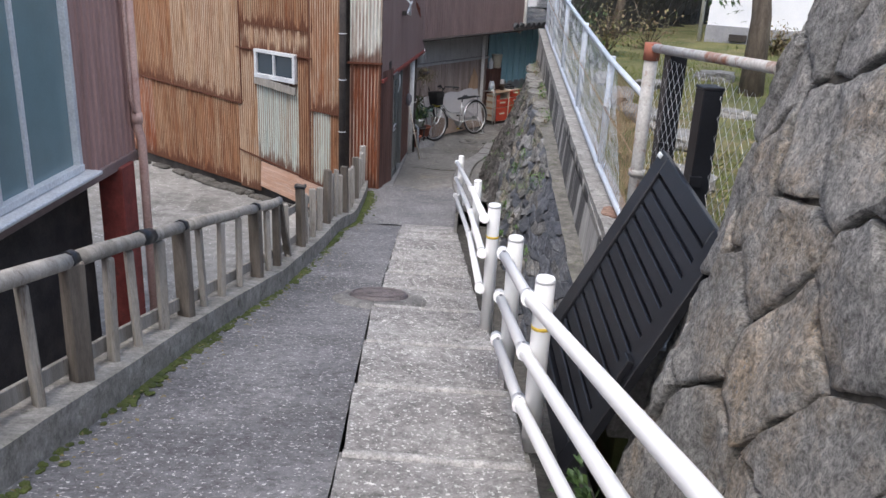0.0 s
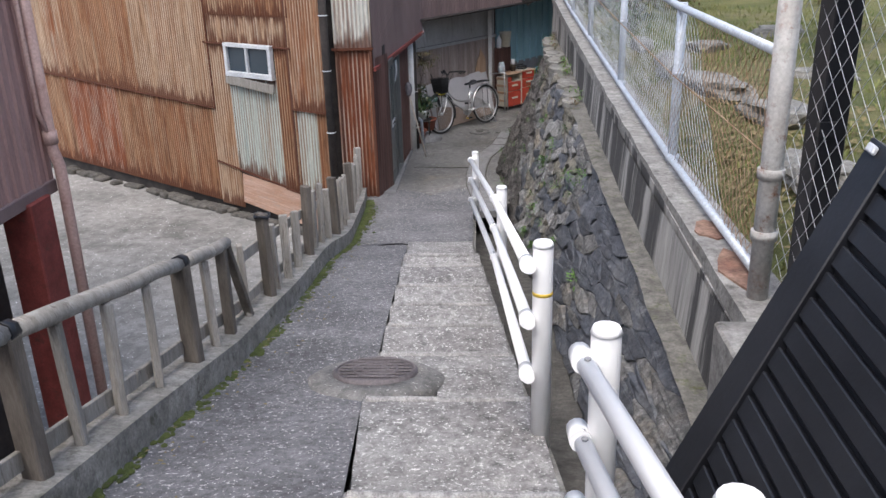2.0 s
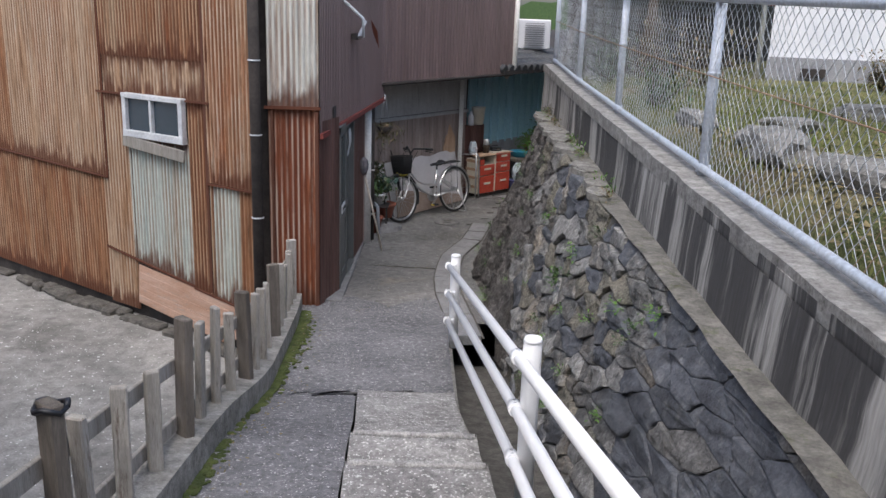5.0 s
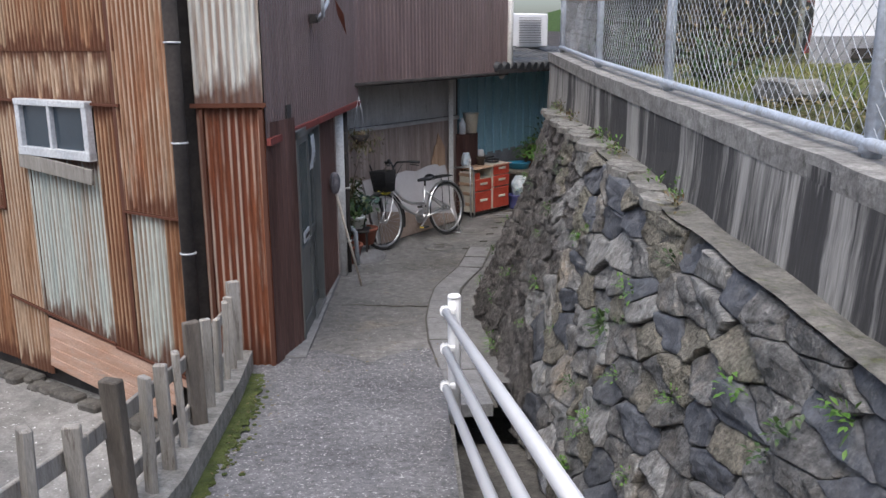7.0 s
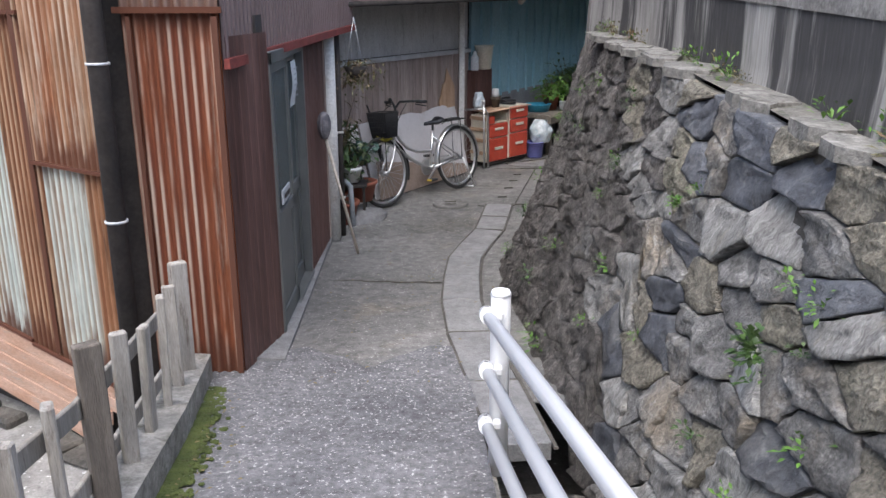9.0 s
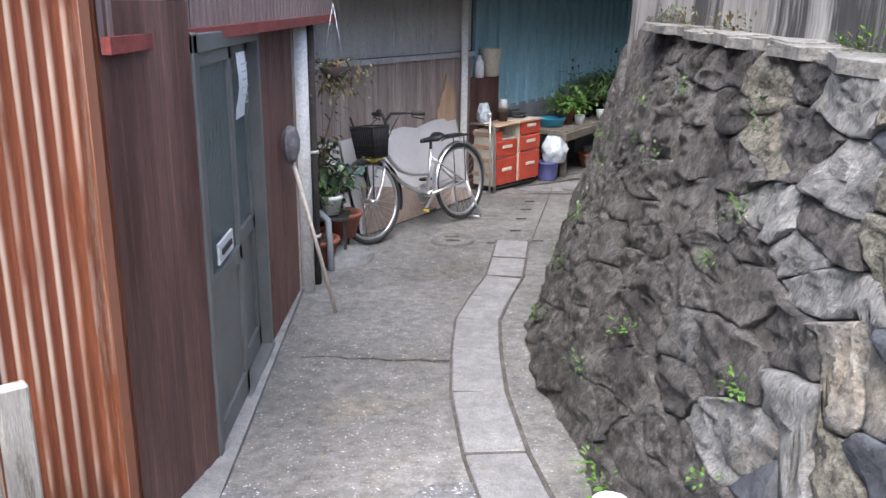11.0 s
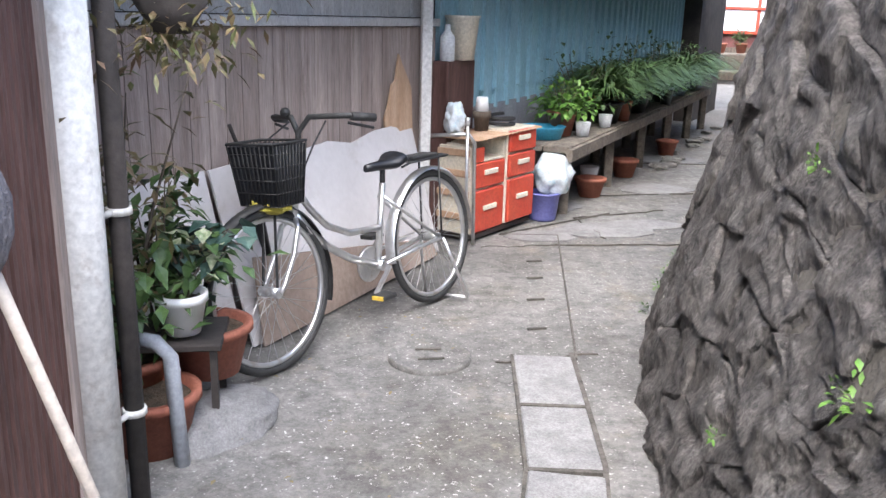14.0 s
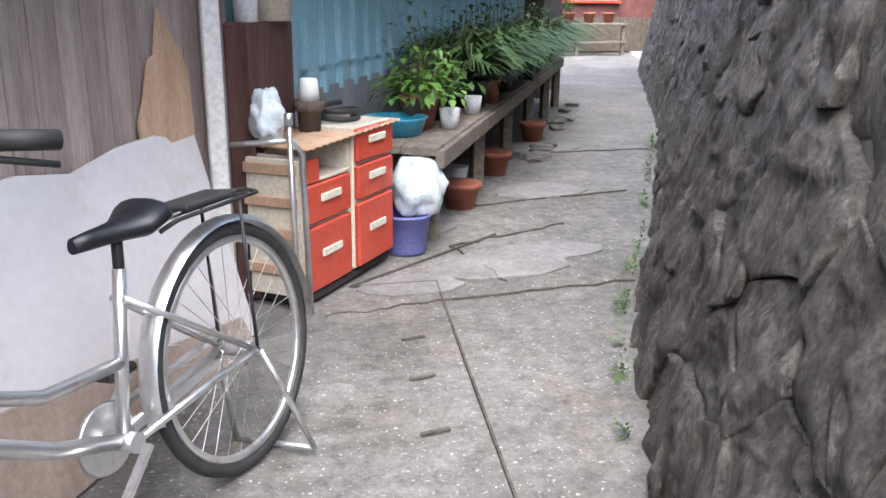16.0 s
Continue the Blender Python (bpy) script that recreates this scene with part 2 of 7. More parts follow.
    leaf_w=mat("variegated_leaves", (0.12, 0.2, 0.07), (0.5, 0.5, 0.34), 0.5, scale=40, fine=60, bump=0.1),
    weed=mat("fresh_weed", (0.07, 0.17, 0.02), (0.13, 0.25, 0.04), 0.55, scale=14, fine=60, bump=0.1),
    dry=mat("dry_foliage", (0.16, 0.13, 0.06), (0.24, 0.19, 0.09), 0.9, scale=14, fine=60, bump=0.1),
    bark=mat("bark", (0.09, 0.07, 0.055), (0.16, 0.13, 0.1), 0.95, scale=5, fine=40, bump=0.8, stretch=(4, 4, 1)),
    terra=mat("terracotta", (0.25, 0.08, 0.05), (0.33, 0.12, 0.075), 0.75, scale=5, fine=70, bump=0.15, stain=(0.2, 0.075, 0.05)),
    soil=mat("soil", (0.06, 0.045, 0.03), (0.14, 0.1, 0.065), 1.0, scale=20, fine=90, bump=1.0),
    redbox=mat("red_plastic_drawer", (0.5, 0.055, 0.03), (0.56, 0.085, 0.045), 0.45, scale=5, fine=60, bump=0.05, stain=(0.42, 0.08, 0.05)),
    cream=mat("cream_plastic", (0.66, 0.6, 0.48), (0.72, 0.67, 0.56), 0.5, scale=5, fine=60, bump=0.05),
    ply=mat("plywood", (0.45, 0.29, 0.18), (0.55, 0.38, 0.26), 0.75, scale=2, fine=30, bump=0.15, stretch=(6, 6, 1)),
    card=mat("grey_sheet", (0.58, 0.555, 0.555), (0.64, 0.615, 0.615), 0.8, scale=1.5, fine=25, bump=0.05, stain=(0.52, 0.48, 0.46), grit=0.05),
    cardb=mat("brown_stained_sheet", (0.31, 0.235, 0.19), (0.39, 0.31, 0.26), 0.8, scale=4, fine=40, bump=0.15),
    blue=mat("blue_cladding", (0.3, 0.5, 0.58), (0.36, 0.56, 0.64), 0.6, scale=1.5, fine=40, bump=0.1, stretch=(3, 3, 0.6), stain=(0.24, 0.42, 0.5)),
    bench=mat("weathered_bench", (0.14, 0.12, 0.1), (0.22, 0.19, 0.155), 0.9, scale=3, fine=40, bump=0.4, stretch=(3, 3, 3), stain=(0.08, 0.07, 0.055), mottle=0.4),
    tile=mat("dark_roof_tile", (0.05, 0.052, 0.056), (0.085, 0.087, 0.09), 0.55, scale=5, fine=50, bump=0.2, vary=0.2),
    bag=mat("white_plastic_bag", (0.6, 0.68, 0.73), (0.74, 0.78, 0.81), 0.4, scale=7, fine=40, bump=0.3, stain=(0.3, 0.55, 0.68)),
    bucket=mat("violet_bucket", (0.14, 0.15, 0.4), (0.18, 0.19, 0.46), 0.45, scale=6, fine=60, bump=0.04),
    bluepl=mat("blue_plastic", (0.05, 0.35, 0.55), (0.08, 0.42, 0.62), 0.4, scale=6, fine=60, bump=0.03),
    yellowcloth=mat("yellow_cloth", (0.42, 0.36, 0.05), (0.55, 0.48, 0.1), 0.95, scale=18, fine=70, bump=0.5),
    mop=mat("grey_mop_cotton", (0.13, 0.125, 0.14), (0.22, 0.205, 0.215), 1.0, scale=15, fine=90, bump=0.8),
    pole=mat("white_painted_pole", (0.62, 0.61, 0.58), (0.72, 0.71, 0.68), 0.55, scale=3, fine=50, bump=0.08, stain=(0.5, 0.46, 0.42)),
    handle=mat("pale_handle", (0.55, 0.48, 0.4), (0.64, 0.57, 0.49), 0.6, scale=3, fine=50, bump=0.05),
    paper=mat("paper", (0.66, 0.68, 0.7), (0.72, 0.74, 0.75), 0.7, scale=5, fine=60, bump=0.05),
    ink=mat("grey_print", (0.4, 0.42, 0.45), (0.46, 0.48, 0.5), 0.8, bump=0),
    plaster=mat("white_house_plaster", (0.72, 0.73, 0.76), (0.8, 0.8, 0.82), 0.8, scale=2, fine=60, bump=0.1, grit=0.05),
    plinth=mat("grey_plinth", (0.24, 0.24, 0.26), (0.32, 0.32, 0.33), 0.85, scale=3, fine=60, bump=0.2),
    iron=mat("cast_iron_lid", (0.12, 0.105, 0.11), (0.18, 0.16, 0.165), 0.7, 0.2, scale=6, fine=70, bump=0.35),
    brick=mat("faded_orange_board", (0.42, 0.25, 0.17), (0.5, 0.34, 0.26), 0.85, scale=2.5, fine=40, bump=0.3, stretch=(1, 1, 5), stain=(0.36, 0.3, 0.26), vary=0.1),
    rock=mat("pale_rock", (0.17, 0.165, 0.15), (0.27, 0.26, 0.24), 0.9, scale=5, fine=60, bump=0.8, stain=(0.11, 0.108, 0.095), mottle=0.55, mscale=16),
    redhouse=mat("red_far_wall", (0.13, 0.045, 0.04), (0.18, 0.07, 0.06), 0.8, scale=3, fine=40, bump=0.1, mottle=0.5, mscale=2),
)


def rib_shade_and_wear(m, pale, deep, amount):
    """Rib shading mixed with wear in a corrugated sheet's colour: pale crests, dark rusty valleys."""
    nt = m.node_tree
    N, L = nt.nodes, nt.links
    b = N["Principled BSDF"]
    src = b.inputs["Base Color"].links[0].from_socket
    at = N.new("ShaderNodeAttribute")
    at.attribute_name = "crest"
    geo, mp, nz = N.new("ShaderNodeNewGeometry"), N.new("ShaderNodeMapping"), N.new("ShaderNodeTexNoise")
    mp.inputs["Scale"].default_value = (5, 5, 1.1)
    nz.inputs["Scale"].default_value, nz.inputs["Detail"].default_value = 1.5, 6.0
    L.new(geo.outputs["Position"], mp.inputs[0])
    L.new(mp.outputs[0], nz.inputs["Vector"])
    # relief painted in by rib height, broken by noise: valleys darkened, crests lightened
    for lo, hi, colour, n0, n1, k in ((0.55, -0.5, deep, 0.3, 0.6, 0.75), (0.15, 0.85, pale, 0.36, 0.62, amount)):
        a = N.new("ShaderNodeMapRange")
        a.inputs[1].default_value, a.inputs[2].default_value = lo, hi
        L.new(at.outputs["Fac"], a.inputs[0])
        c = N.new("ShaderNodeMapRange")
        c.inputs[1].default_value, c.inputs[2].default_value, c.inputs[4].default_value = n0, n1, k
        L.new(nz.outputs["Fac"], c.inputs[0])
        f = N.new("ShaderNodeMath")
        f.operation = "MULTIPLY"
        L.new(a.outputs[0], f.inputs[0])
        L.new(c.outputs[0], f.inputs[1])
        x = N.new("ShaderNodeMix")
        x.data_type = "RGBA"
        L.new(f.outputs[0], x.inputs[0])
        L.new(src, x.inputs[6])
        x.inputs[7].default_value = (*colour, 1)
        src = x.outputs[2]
    # deep rust creeping up from the cut foot and down from the lap
    for name, reach in (("foot_run", 0.3), ("head_run", 0.16)):
        e = N.new("ShaderNodeAttribute")
        e.attribute_name = name
        nz2 = N.new("ShaderNodeTexNoise")
        nz2.inputs["Scale"].default_value, nz2.inputs["Detail"].default_value = 2.2, 5.0
        L.new(mp.outputs[0], nz2.inputs["Vector"])
        far = N.new("ShaderNodeMapRange")
        far.inputs[1].default_value, far.inputs[2].default_value = 0.35, 0.68
        far.inputs[3].default_value, far.inputs[4].default_value = 0.03, reach
        L.new(nz2.outputs["Fac"], far.inputs[0])
        q = N.new("ShaderNodeMath")
        q.operation = "DIVIDE"
        L.new(e.outputs["Fac"], q.inputs[0])
        L.new(far.outputs[0], q.inputs[1])
        k = N.new("ShaderNodeMapRange")
        k.inputs[1].default_value, k.inputs[2].default_value = 0.5, 1.5
        k.inputs[3].default_value, k.inputs[4].default_value = 0.85, 0.0
        L.new(q.outputs[0], k.inputs[0])
        x = N.new("ShaderNodeMix")
        x.data_type = "RGBA"
        L.new(k.outputs[0], x.inputs[0])
        L.new(src, x.inputs[6])
        x.inputs[7].default_value = (0.1, 0.032, 0.015, 1)
        src = x.outputs[2]
    L.new(src, b.inputs["Base Color"])


rib_shade_and_wear(M["rust"], (0.5, 0.36, 0.24), (0.13, 0.045, 0.018), 0.7)
rib_shade_and_wear(M["rust_l"], (0.58, 0.48, 0.37), (0.2, 0.085, 0.038), 0.75)
rib_shade_and_wear(M["rust_d"], (0.52, 0.42, 0.34), (0.14, 0.035, 0.015), 0.75)
rib_shade_and_wear(M["zinc"], (0.62, 0.68, 0.63), (0.25, 0.16, 0.1), 0.7)
rib_shade_and_wear(M["zincw"], (0.66, 0.66, 0.61), (0.2, 0.11, 0.07), 0.7)


def glass_mat(name, tint, rough, bump=0.0, scale=60.0, trans=0.0):
    m = mat(name, tint, tuple(c * 1.25 for c in tint), rough, scale=1.3, fine=scale, bump=bump, bump_dist=0.03, grit=0.35 if bump else 0.04)
    b = m.node_tree.nodes["Principled BSDF"]
    b.inputs["IOR"].default_value = 1.5
    b.inputs["Transmission Weight"].default_value = trans
    b.inputs["Specular IOR Level"].default_value = 0.8
    return m


M["corner"].node_tree.nodes["Principled BSDF"].inputs["Specular IOR Level"].default_value = 0.25
M["frost"] = glass_mat("frosted_pane", (0.13, 0.2, 0.22), 0.22)
M["pattern"] = glass_mat("patterned_pane", (0.07, 0.095, 0.097), 0.1, 1.0, 30.0)
M["clear"] = glass_mat("dark_pane", (0.03, 0.045, 0.06), 0.06)


# ---- mesh helpers ----
class Part:
    """Gathers shapes into one mesh."""

    def __init__(self):
        self.bm = bmesh.new()

    def box(self, c, s, rz=0.0, rx=0.0, ry=0.0, bevel=0.0):
        m = pose(*c, rx, ry, rz) @ Matrix.Diagonal((*s, 1))
        r = bmesh.ops.create_cube(self.bm, size=1.0, matrix=m)
        if bevel:
            es = list({e for v in r["verts"] for e in v.link_edges})
            bmesh.ops.bevel(self.bm, geom=es, offset=bevel, segments=1, affect="EDGES", profile=0.5)
        return self

    def bar(self, a, b, w, d, bevel=0.0, roll=0.0):
        """A square bar from a to b."""
        a, b = Vector(a), Vector(b)
        m = Matrix.Translation((a + b) / 2) @ (b - a).to_track_quat("Z", "Y").to_matrix().to_4x4() @ pose(0, 0, 0, 0, 0, roll) @ Matrix.Diagonal((w, d, (b - a).length, 1))
        r = bmesh.ops.create_cube(self.bm, size=1.0, matrix=m)
        if bevel:
            bmesh.ops.bevel(self.bm, geom=list({e for v in r["verts"] for e in v.link_edges}), offset=bevel, segments=1, affect="EDGES", profile=0.5)
        return self

    def rod(self, pts, r, n=8, cap=True, closed=False):
        """A round tube along the points; r is one radius or one for each point."""
        pts = [Vector(p) for p in pts]
        rings, up = [], None
        k = len(pts)
        for i, p in enumerate(pts):
            if closed:
                d = pts[(i + 1) % k] - pts[i - 1]
            else:
                d = pts[min(i + 1, k - 1)] - pts[max(i - 1, 0)]
            d.normalize()
            if up is None:
                up = d.orthogonal().normalized()
            up = (up - d * up.dot(d)).normalized()
            side = d.cross(up)
            rr = r[i] if isinstance(r, (list, tuple)) else r
            rings.append([self.bm.verts.new(p + (up * math.cos(a) + side * math.sin(a)) * rr) for a in [math.tau * j / n for j in range(n)]])
        for i in range(k if closed else k - 1):
            A, B = rings[i], rings[(i + 1) % k]
            for j in range(n):
                self.bm.faces.new((A[j], A[(j + 1) % n], B[(j + 1) % n], B[j])).smooth = True
        if cap and not closed:
            self.bm.faces.new(rings[0][::-1])
            self.bm.faces.new(rings[-1])
        return self

    def lathe(self, c, prof, n=20, jitter=0.0):
        """A turned shape: prof is (radius, height) from bottom to top."""
        rings = []
        for r, h in prof:
            rings.append([self.bm.verts.new((c[0] + r * math.cos(a) * (1 + random.uniform(-jitter, jitter)), c[1] + r * math.sin(a) * (1 + random.uniform(-jitter, jitter)), c[2] + h)) for a in [math.tau * j / n for j in range(n)]])
        for A, B in zip(rings, rings[1:]):
            for j in range(n):
                self.bm.faces.new((A[j], A[(j + 1) % n], B[(j + 1) % n], B[j])).smooth = True
        self.bm.faces.new(rings[0][::-1])
        self.bm.faces.new(rings[-1])
        return self

    def prism(self, poly, z0, z1):
        """An upright prism on a plan polygon; z0 and z1 are numbers or one for each corner."""
        k = len(poly)
        lo = [self.bm.verts.new((*p, z0[i] if isinstance(z0, list) else z0)) for i, p in enumerate(poly)]
        hi = [self.bm.verts.new((*p, z1[i] if isinstance(z1, list) else z1)) for i, p in enumerate(poly)]
        self.bm.faces.new(lo[::-1])
        self.bm.faces.new(hi)
        for i in range(k):
            j = (i + 1) % k
            self.bm.faces.new((lo[i], lo[j], hi[j], hi[i]))
        return self

    def quad(self, a, b, c, d):
        return self.bm.faces.new([self.bm.verts.new(p) for p in (a, b, c, d)])

    def grid(self, fn, nu, nv, smooth=True):
        vs = [[self.bm.verts.new(fn(i / nu, j / nv)) for j in range(nv + 1)] for i in range(nu + 1)]
        for i in range(nu):
            for j in range(nv):
                self.bm.faces.new((vs[i][j], vs[i + 1][j], vs[i + 1][j + 1], vs[i][j + 1])).smooth = smooth
        return self

    def leaf(self, p, d, length, width, droop=0.3, up=Vector((0, 0, 1))):
        """A bent, pointed leaf from p along d."""
        d = Vector(d).normalized()
        s = d.cross(up)
        s = s.normalized() if s.length > 1e-4 else Vector((1, 0, 0))
        p = Vector(p)
        a = p + d * length * 0.5 - up * droop * length * 0.12
        e = p + d * length - up * droop * length * 0.5
        v = [self.bm.verts.new(q) for q in (p, a + s * width / 2 + up * width * 0.12, e, a - s * width / 2 + up * width * 0.12, a)]
        for t in ((0, 1, 4), (1, 2, 4), (2, 3, 4), (3, 0, 4)):
            self.bm.faces.new([v[i] for i in t])
        return self

    def done(self, name, material, parent=None, recalc=True):
        if recalc:
            bmesh.ops.recalc_face_normals(self.bm, faces=self.bm.faces)
        me = bpy.data.meshes.new(name)
        self.bm.to_mesh(me)
        self.bm.free()
        me.materials.append(material)
        ob = new(name, me)
        if parent:
            ob.parent = parent
        return ob


def thing(name, at, label, category, group="", kind=""):
    """An Empty at a thing's base."""
    e = new(name)
    e.location = at
    e.empty_display_size = 0.1
    return tagged(e, label, category, group, kind)


def under(top, part):
    """Hang a part, built in world places, under its thing."""
    part.parent = top
    part.matrix_parent_inverse = Matrix.Translation(top.location).inverted()
    return part


def setting(ob, label=""):
    return tagged(ob, label, kind="structure")


def n3(x, y, z=0.0, s=1.0):
    return noise.noise(Vector((x * s, y * s, z * s)))


# ---- the lie of the land ----
RAMP_Y = [-8, 0, 4.9, 6.1, 8.7, 9.95, 12.55, 15.8, 17, 40]
RAMP_Z = [1.9, 0.1, -1.0, -1.28, -1.68, -2.0, -2.31, -2.45, -2.46, -2.55]


def gz(y):
    return float(np.interp(y, RAMP_Y, RAMP_Z))


def kerb_x(y):
    return float(np.interp(y, [-8, 2.2, 4.2, 7.5, 10, 11.7, 12.5], [-1.38, -1.38, -1.43, -1.39, -1.45, -1.57, -1.66]))


def step_l(y):
    return float(np.interp(y, [-8, 2.38, 5.3, 9.11, 9.98], [0.1, -0.33, -0.6, -0.79, -0.86]))


def step_r(y):
    return float(np.interp(y, [-8, 2.7, 4.9, 9.6, 11.6], [0.62, 0.37, 0.22, -0.2, -0.24]))


def wall_x(y):
    """Foot of the rubble wall beside the path, before the bend."""
    return float(np.interp(y, [-8, 4, 8, 11, 13, 14.2], [0.62, 0.56, 0.44, 0.3, 0.13, 0.04]))


# ---- ground ----
Part().grid(lambda u, v: (-150 + 300 * u, -150 + 300 * v, -3.2), 8, 8).done("ground", M["yard"])
setting(bpy.data.objects["ground"], "flat town ground reaching the horizon")


def ramp_pt(u, v):
    y = -7.5 + (20.4 + 0.5 * n3(u * 2.5, 4) + 0.15 * n3(u * 9, 2)) * v
    x0, x1 = kerb_x(y) - 0.05, (step_l(y) - 0.012 if y < 9.95 else step_r(y))
    x = x0 + (x1 - x0) * u
    return (x, y, gz(y) + 0.012 * n3(x, y, 0, 1.7) * min(1, max(0, 12 - y)) + 0.004 * n3(x, y, 3, 9) + (0.012 if y > 12 else 0))


setting(Part().grid(ramp_pt, 24, 200).done("path", M["asphalt"]), "worn grey concrete ramp with pale pebbles showing")


def lane_pt(u, v):
    y = 12.1 + 25 * v
    x0 = -1.66 - 1.9 * min(1, max(0, (y - 15.5) / 1.2)) + 0.55 * max(0, y - 17)
    x = x0 + u * (6.0 + x0 * 0.0)
    return (x, y, gz(y) - 0.004 + 0.01 * n3(x, y, 0, 1.3) + 0.004 * n3(x, y, 5, 7))


setting(Part().grid(lane_pt, 40, 150).done("lane_floor", M["lane"]), "patched pale concrete lane floor, stained and damp")
# the yard beside the house, lower than the path
yard = Part()
yard.grid(lambda u, v: (-14 + 12.3 * u, -6 + 23 * v, -2.86 + 0.03 * n3(u * 12, v * 23, 0, 0.7)), 30, 50)
setting(yard.done("yard_floor", M["yard"]), "worn concrete yard floor with gravel patches")
# gutter between the steps and the rubble wall
gut = Part()
gut.grid(lambda u, v: (step_r(-7.5 + 19.2 * v) - 0.02 + u * (wall_x(-7.5 + 19.2 * v) + 0.15 - step_r(-7.5 + 19.2 * v)), -7.5 + 19.2 * v,
                       gz(-7.5 + 19.2 * v) - 0.32 + 0.05 * abs(u - 0.5) + 0.03 * n3(u * 3, v * 60)), 5, 90)
setting(gut.done("gutter", M["mortar"]), "dark damp gutter beside the steps")
gw = Part()
for i in range(48):
    a, b = -7.5 + 0.4 * i, -7.5 + 0.4 * (i + 1)
    gw.prism([(step_r(a) - 0.06, a), (step_r(a) + 0.03, a), (step_r(b) + 0.03, b), (step_r(b) - 0.06, b)],
             [gz(a) - 0.6, gz(a) - 0.6, gz(b) - 0.6, gz(b) - 0.6], [gz(a) - 0.06, gz(a) - 0.06, gz(b) - 0.06, gz(b) - 0.06])
setting(gw.done("gutter_side", M["kerb"]))

# kerb under the fence, with the drop to the yard behind it
kerb = Part()
for i in range(50):
    a, b = -7.5 + 0.4 * i, -7.5 + 0.4 * (i + 1)
    h = [0.15 + 0.012 * n3(a, 1), 0.15 + 0.012 * n3(b, 1)]
    kerb.prism([(kerb_x(a) - 0.17, a), (kerb_x(a), a), (kerb_x(b), b), (kerb_x(b) - 0.17, b)],
               [-3.1] * 4, [gz(a) + h[0] + 0.01, gz(a) + h[0], gz(b) + h[1], gz(b) + h[1] + 0.01])
bmesh.ops.remove_doubles(kerb.bm, verts=kerb.bm.verts, dist=0.002)
setting(kerb.done("kerb", M["kerb"]), "low weathered concrete kerb with moss at its foot")
moss = Part()
for i in range(1700):
    y = random.uniform(0.6, 12.3)
    if n3(y, 7, 0, 1.9) < -0.1 and random.random() < 0.7 and y < 10:
        continue
    w = 0.03 if y < 10 else 0.03 + 0.04 * min(1, (y - 10) / 1.2)
    x = kerb_x(y) + abs(random.gauss(0, w))
    r = random.uniform(0.006, 0.016)
    bmesh.ops.create_icosphere(moss.bm, subdivisions=1, radius=1, matrix=pose(x, y, gz(y) + 0.004, 0, 0, random.uniform(0, 360)) @ Matrix.Diagonal((r * 1.4, r * 1.6, r * 0.6, 1)))
for i in range(1500):
    y = random.uniform(9.6, 12.35)
    x = kerb_x(y) + abs(random.gauss(0, 0.045 * min(1, (y - 9) / 2)))
    r = random.uniform(0.005, 0.012)
    bmesh.ops.create_icosphere(moss.bm, subdivisions=1, radius=1, matrix=pose(x, y, gz(y) + 0.012, 0, 0, random.uniform(0, 360)) @ Matrix.Diagonal((r * 1.5, r * 1.8, r * 0.7, 1)))
tagged(moss.done("moss", M["moss"]), "bright green moss along the kerb foot", "moss", kind="stuff")
litter = Part()
for i in range(420):
    y = random.uniform(1.0, 19)
    x = kerb_x(y) + 0.03 + abs(random.gauss(0, 0.12)) if y < 12.3 else random.uniform(-1.2, 0.0)
    litter.leaf((x, y, gz(y) + 0.016), (random.uniform(-1, 1), random.uniform(-1, 1), 0.1), random.uniform(0.015, 0.035), random.uniform(0.008, 0.016), 0.2)
tagged(litter.done("leaf_litter", M["dry"]), "scattered pale dry leaf bits on the path", "leaves", kind="stuff")

# ---- the near house with the big window ----
HX = -3.4


def ribbed(p0, p1, z0, z1, pitch=0.09, depth=0.012, flat=0.5, round_=False, z0b=None, thick=0.006):
    """A profiled sheet standing on the plan line p0 to p1; its foot may slope from z0 to z0b."""
    P = Part()
    p0, p1 = Vector((*p0, 0)), Vector((*p1, 0))
    d = (p1 - p0)
    n_ = Vector((d.y, -d.x, 0)).normalized()
    L = d.length
    prof = []
    k = max(2, round(L / pitch))
    for i in range(k):
        s = L * i / k
        q = L / k
        if round_:
            prof += [(s + q * f, depth * math.sin(math.tau * f)) for f in (0, 0.125, 0.25, 0.375, 0.5, 0.625, 0.75, 0.875)]
        else:
            prof += [(s, 0), (s + q * flat, 0), (s + q * (flat + 0.12), -depth), (s + q * 0.9, -depth)]
    prof.append((L, 0))
    zb = z0 if z0b is None else z0b
    rows = []
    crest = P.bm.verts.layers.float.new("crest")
    foot_run = P.bm.verts.layers.float.new("foot_run")
    head_run = P.bm.verts.layers.float.new("head_run")
    for s, h in prof:
        p = p0 + d * (s / L) + n_ * h
        zz = z0 + (zb - z0) * s / L
        rows.append((P.bm.verts.new((p.x, p.y, zz)), P.bm.verts.new((p.x, p.y, z1))))
        for q in rows[-1]:
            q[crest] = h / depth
            q[foot_run], q[head_run] = q.co.z - zz, z1 - q.co.z
    for a, b in zip(rows, rows[1:]):
        f = P.bm.faces.new((a[0], b[0], b[1], a[1]))
        f.smooth = round_
    return P


near = thing("near_house", (HX - 1.5, 3, -2.86), "house clad in mauve ribbed sheet with a large frosted window", "house")
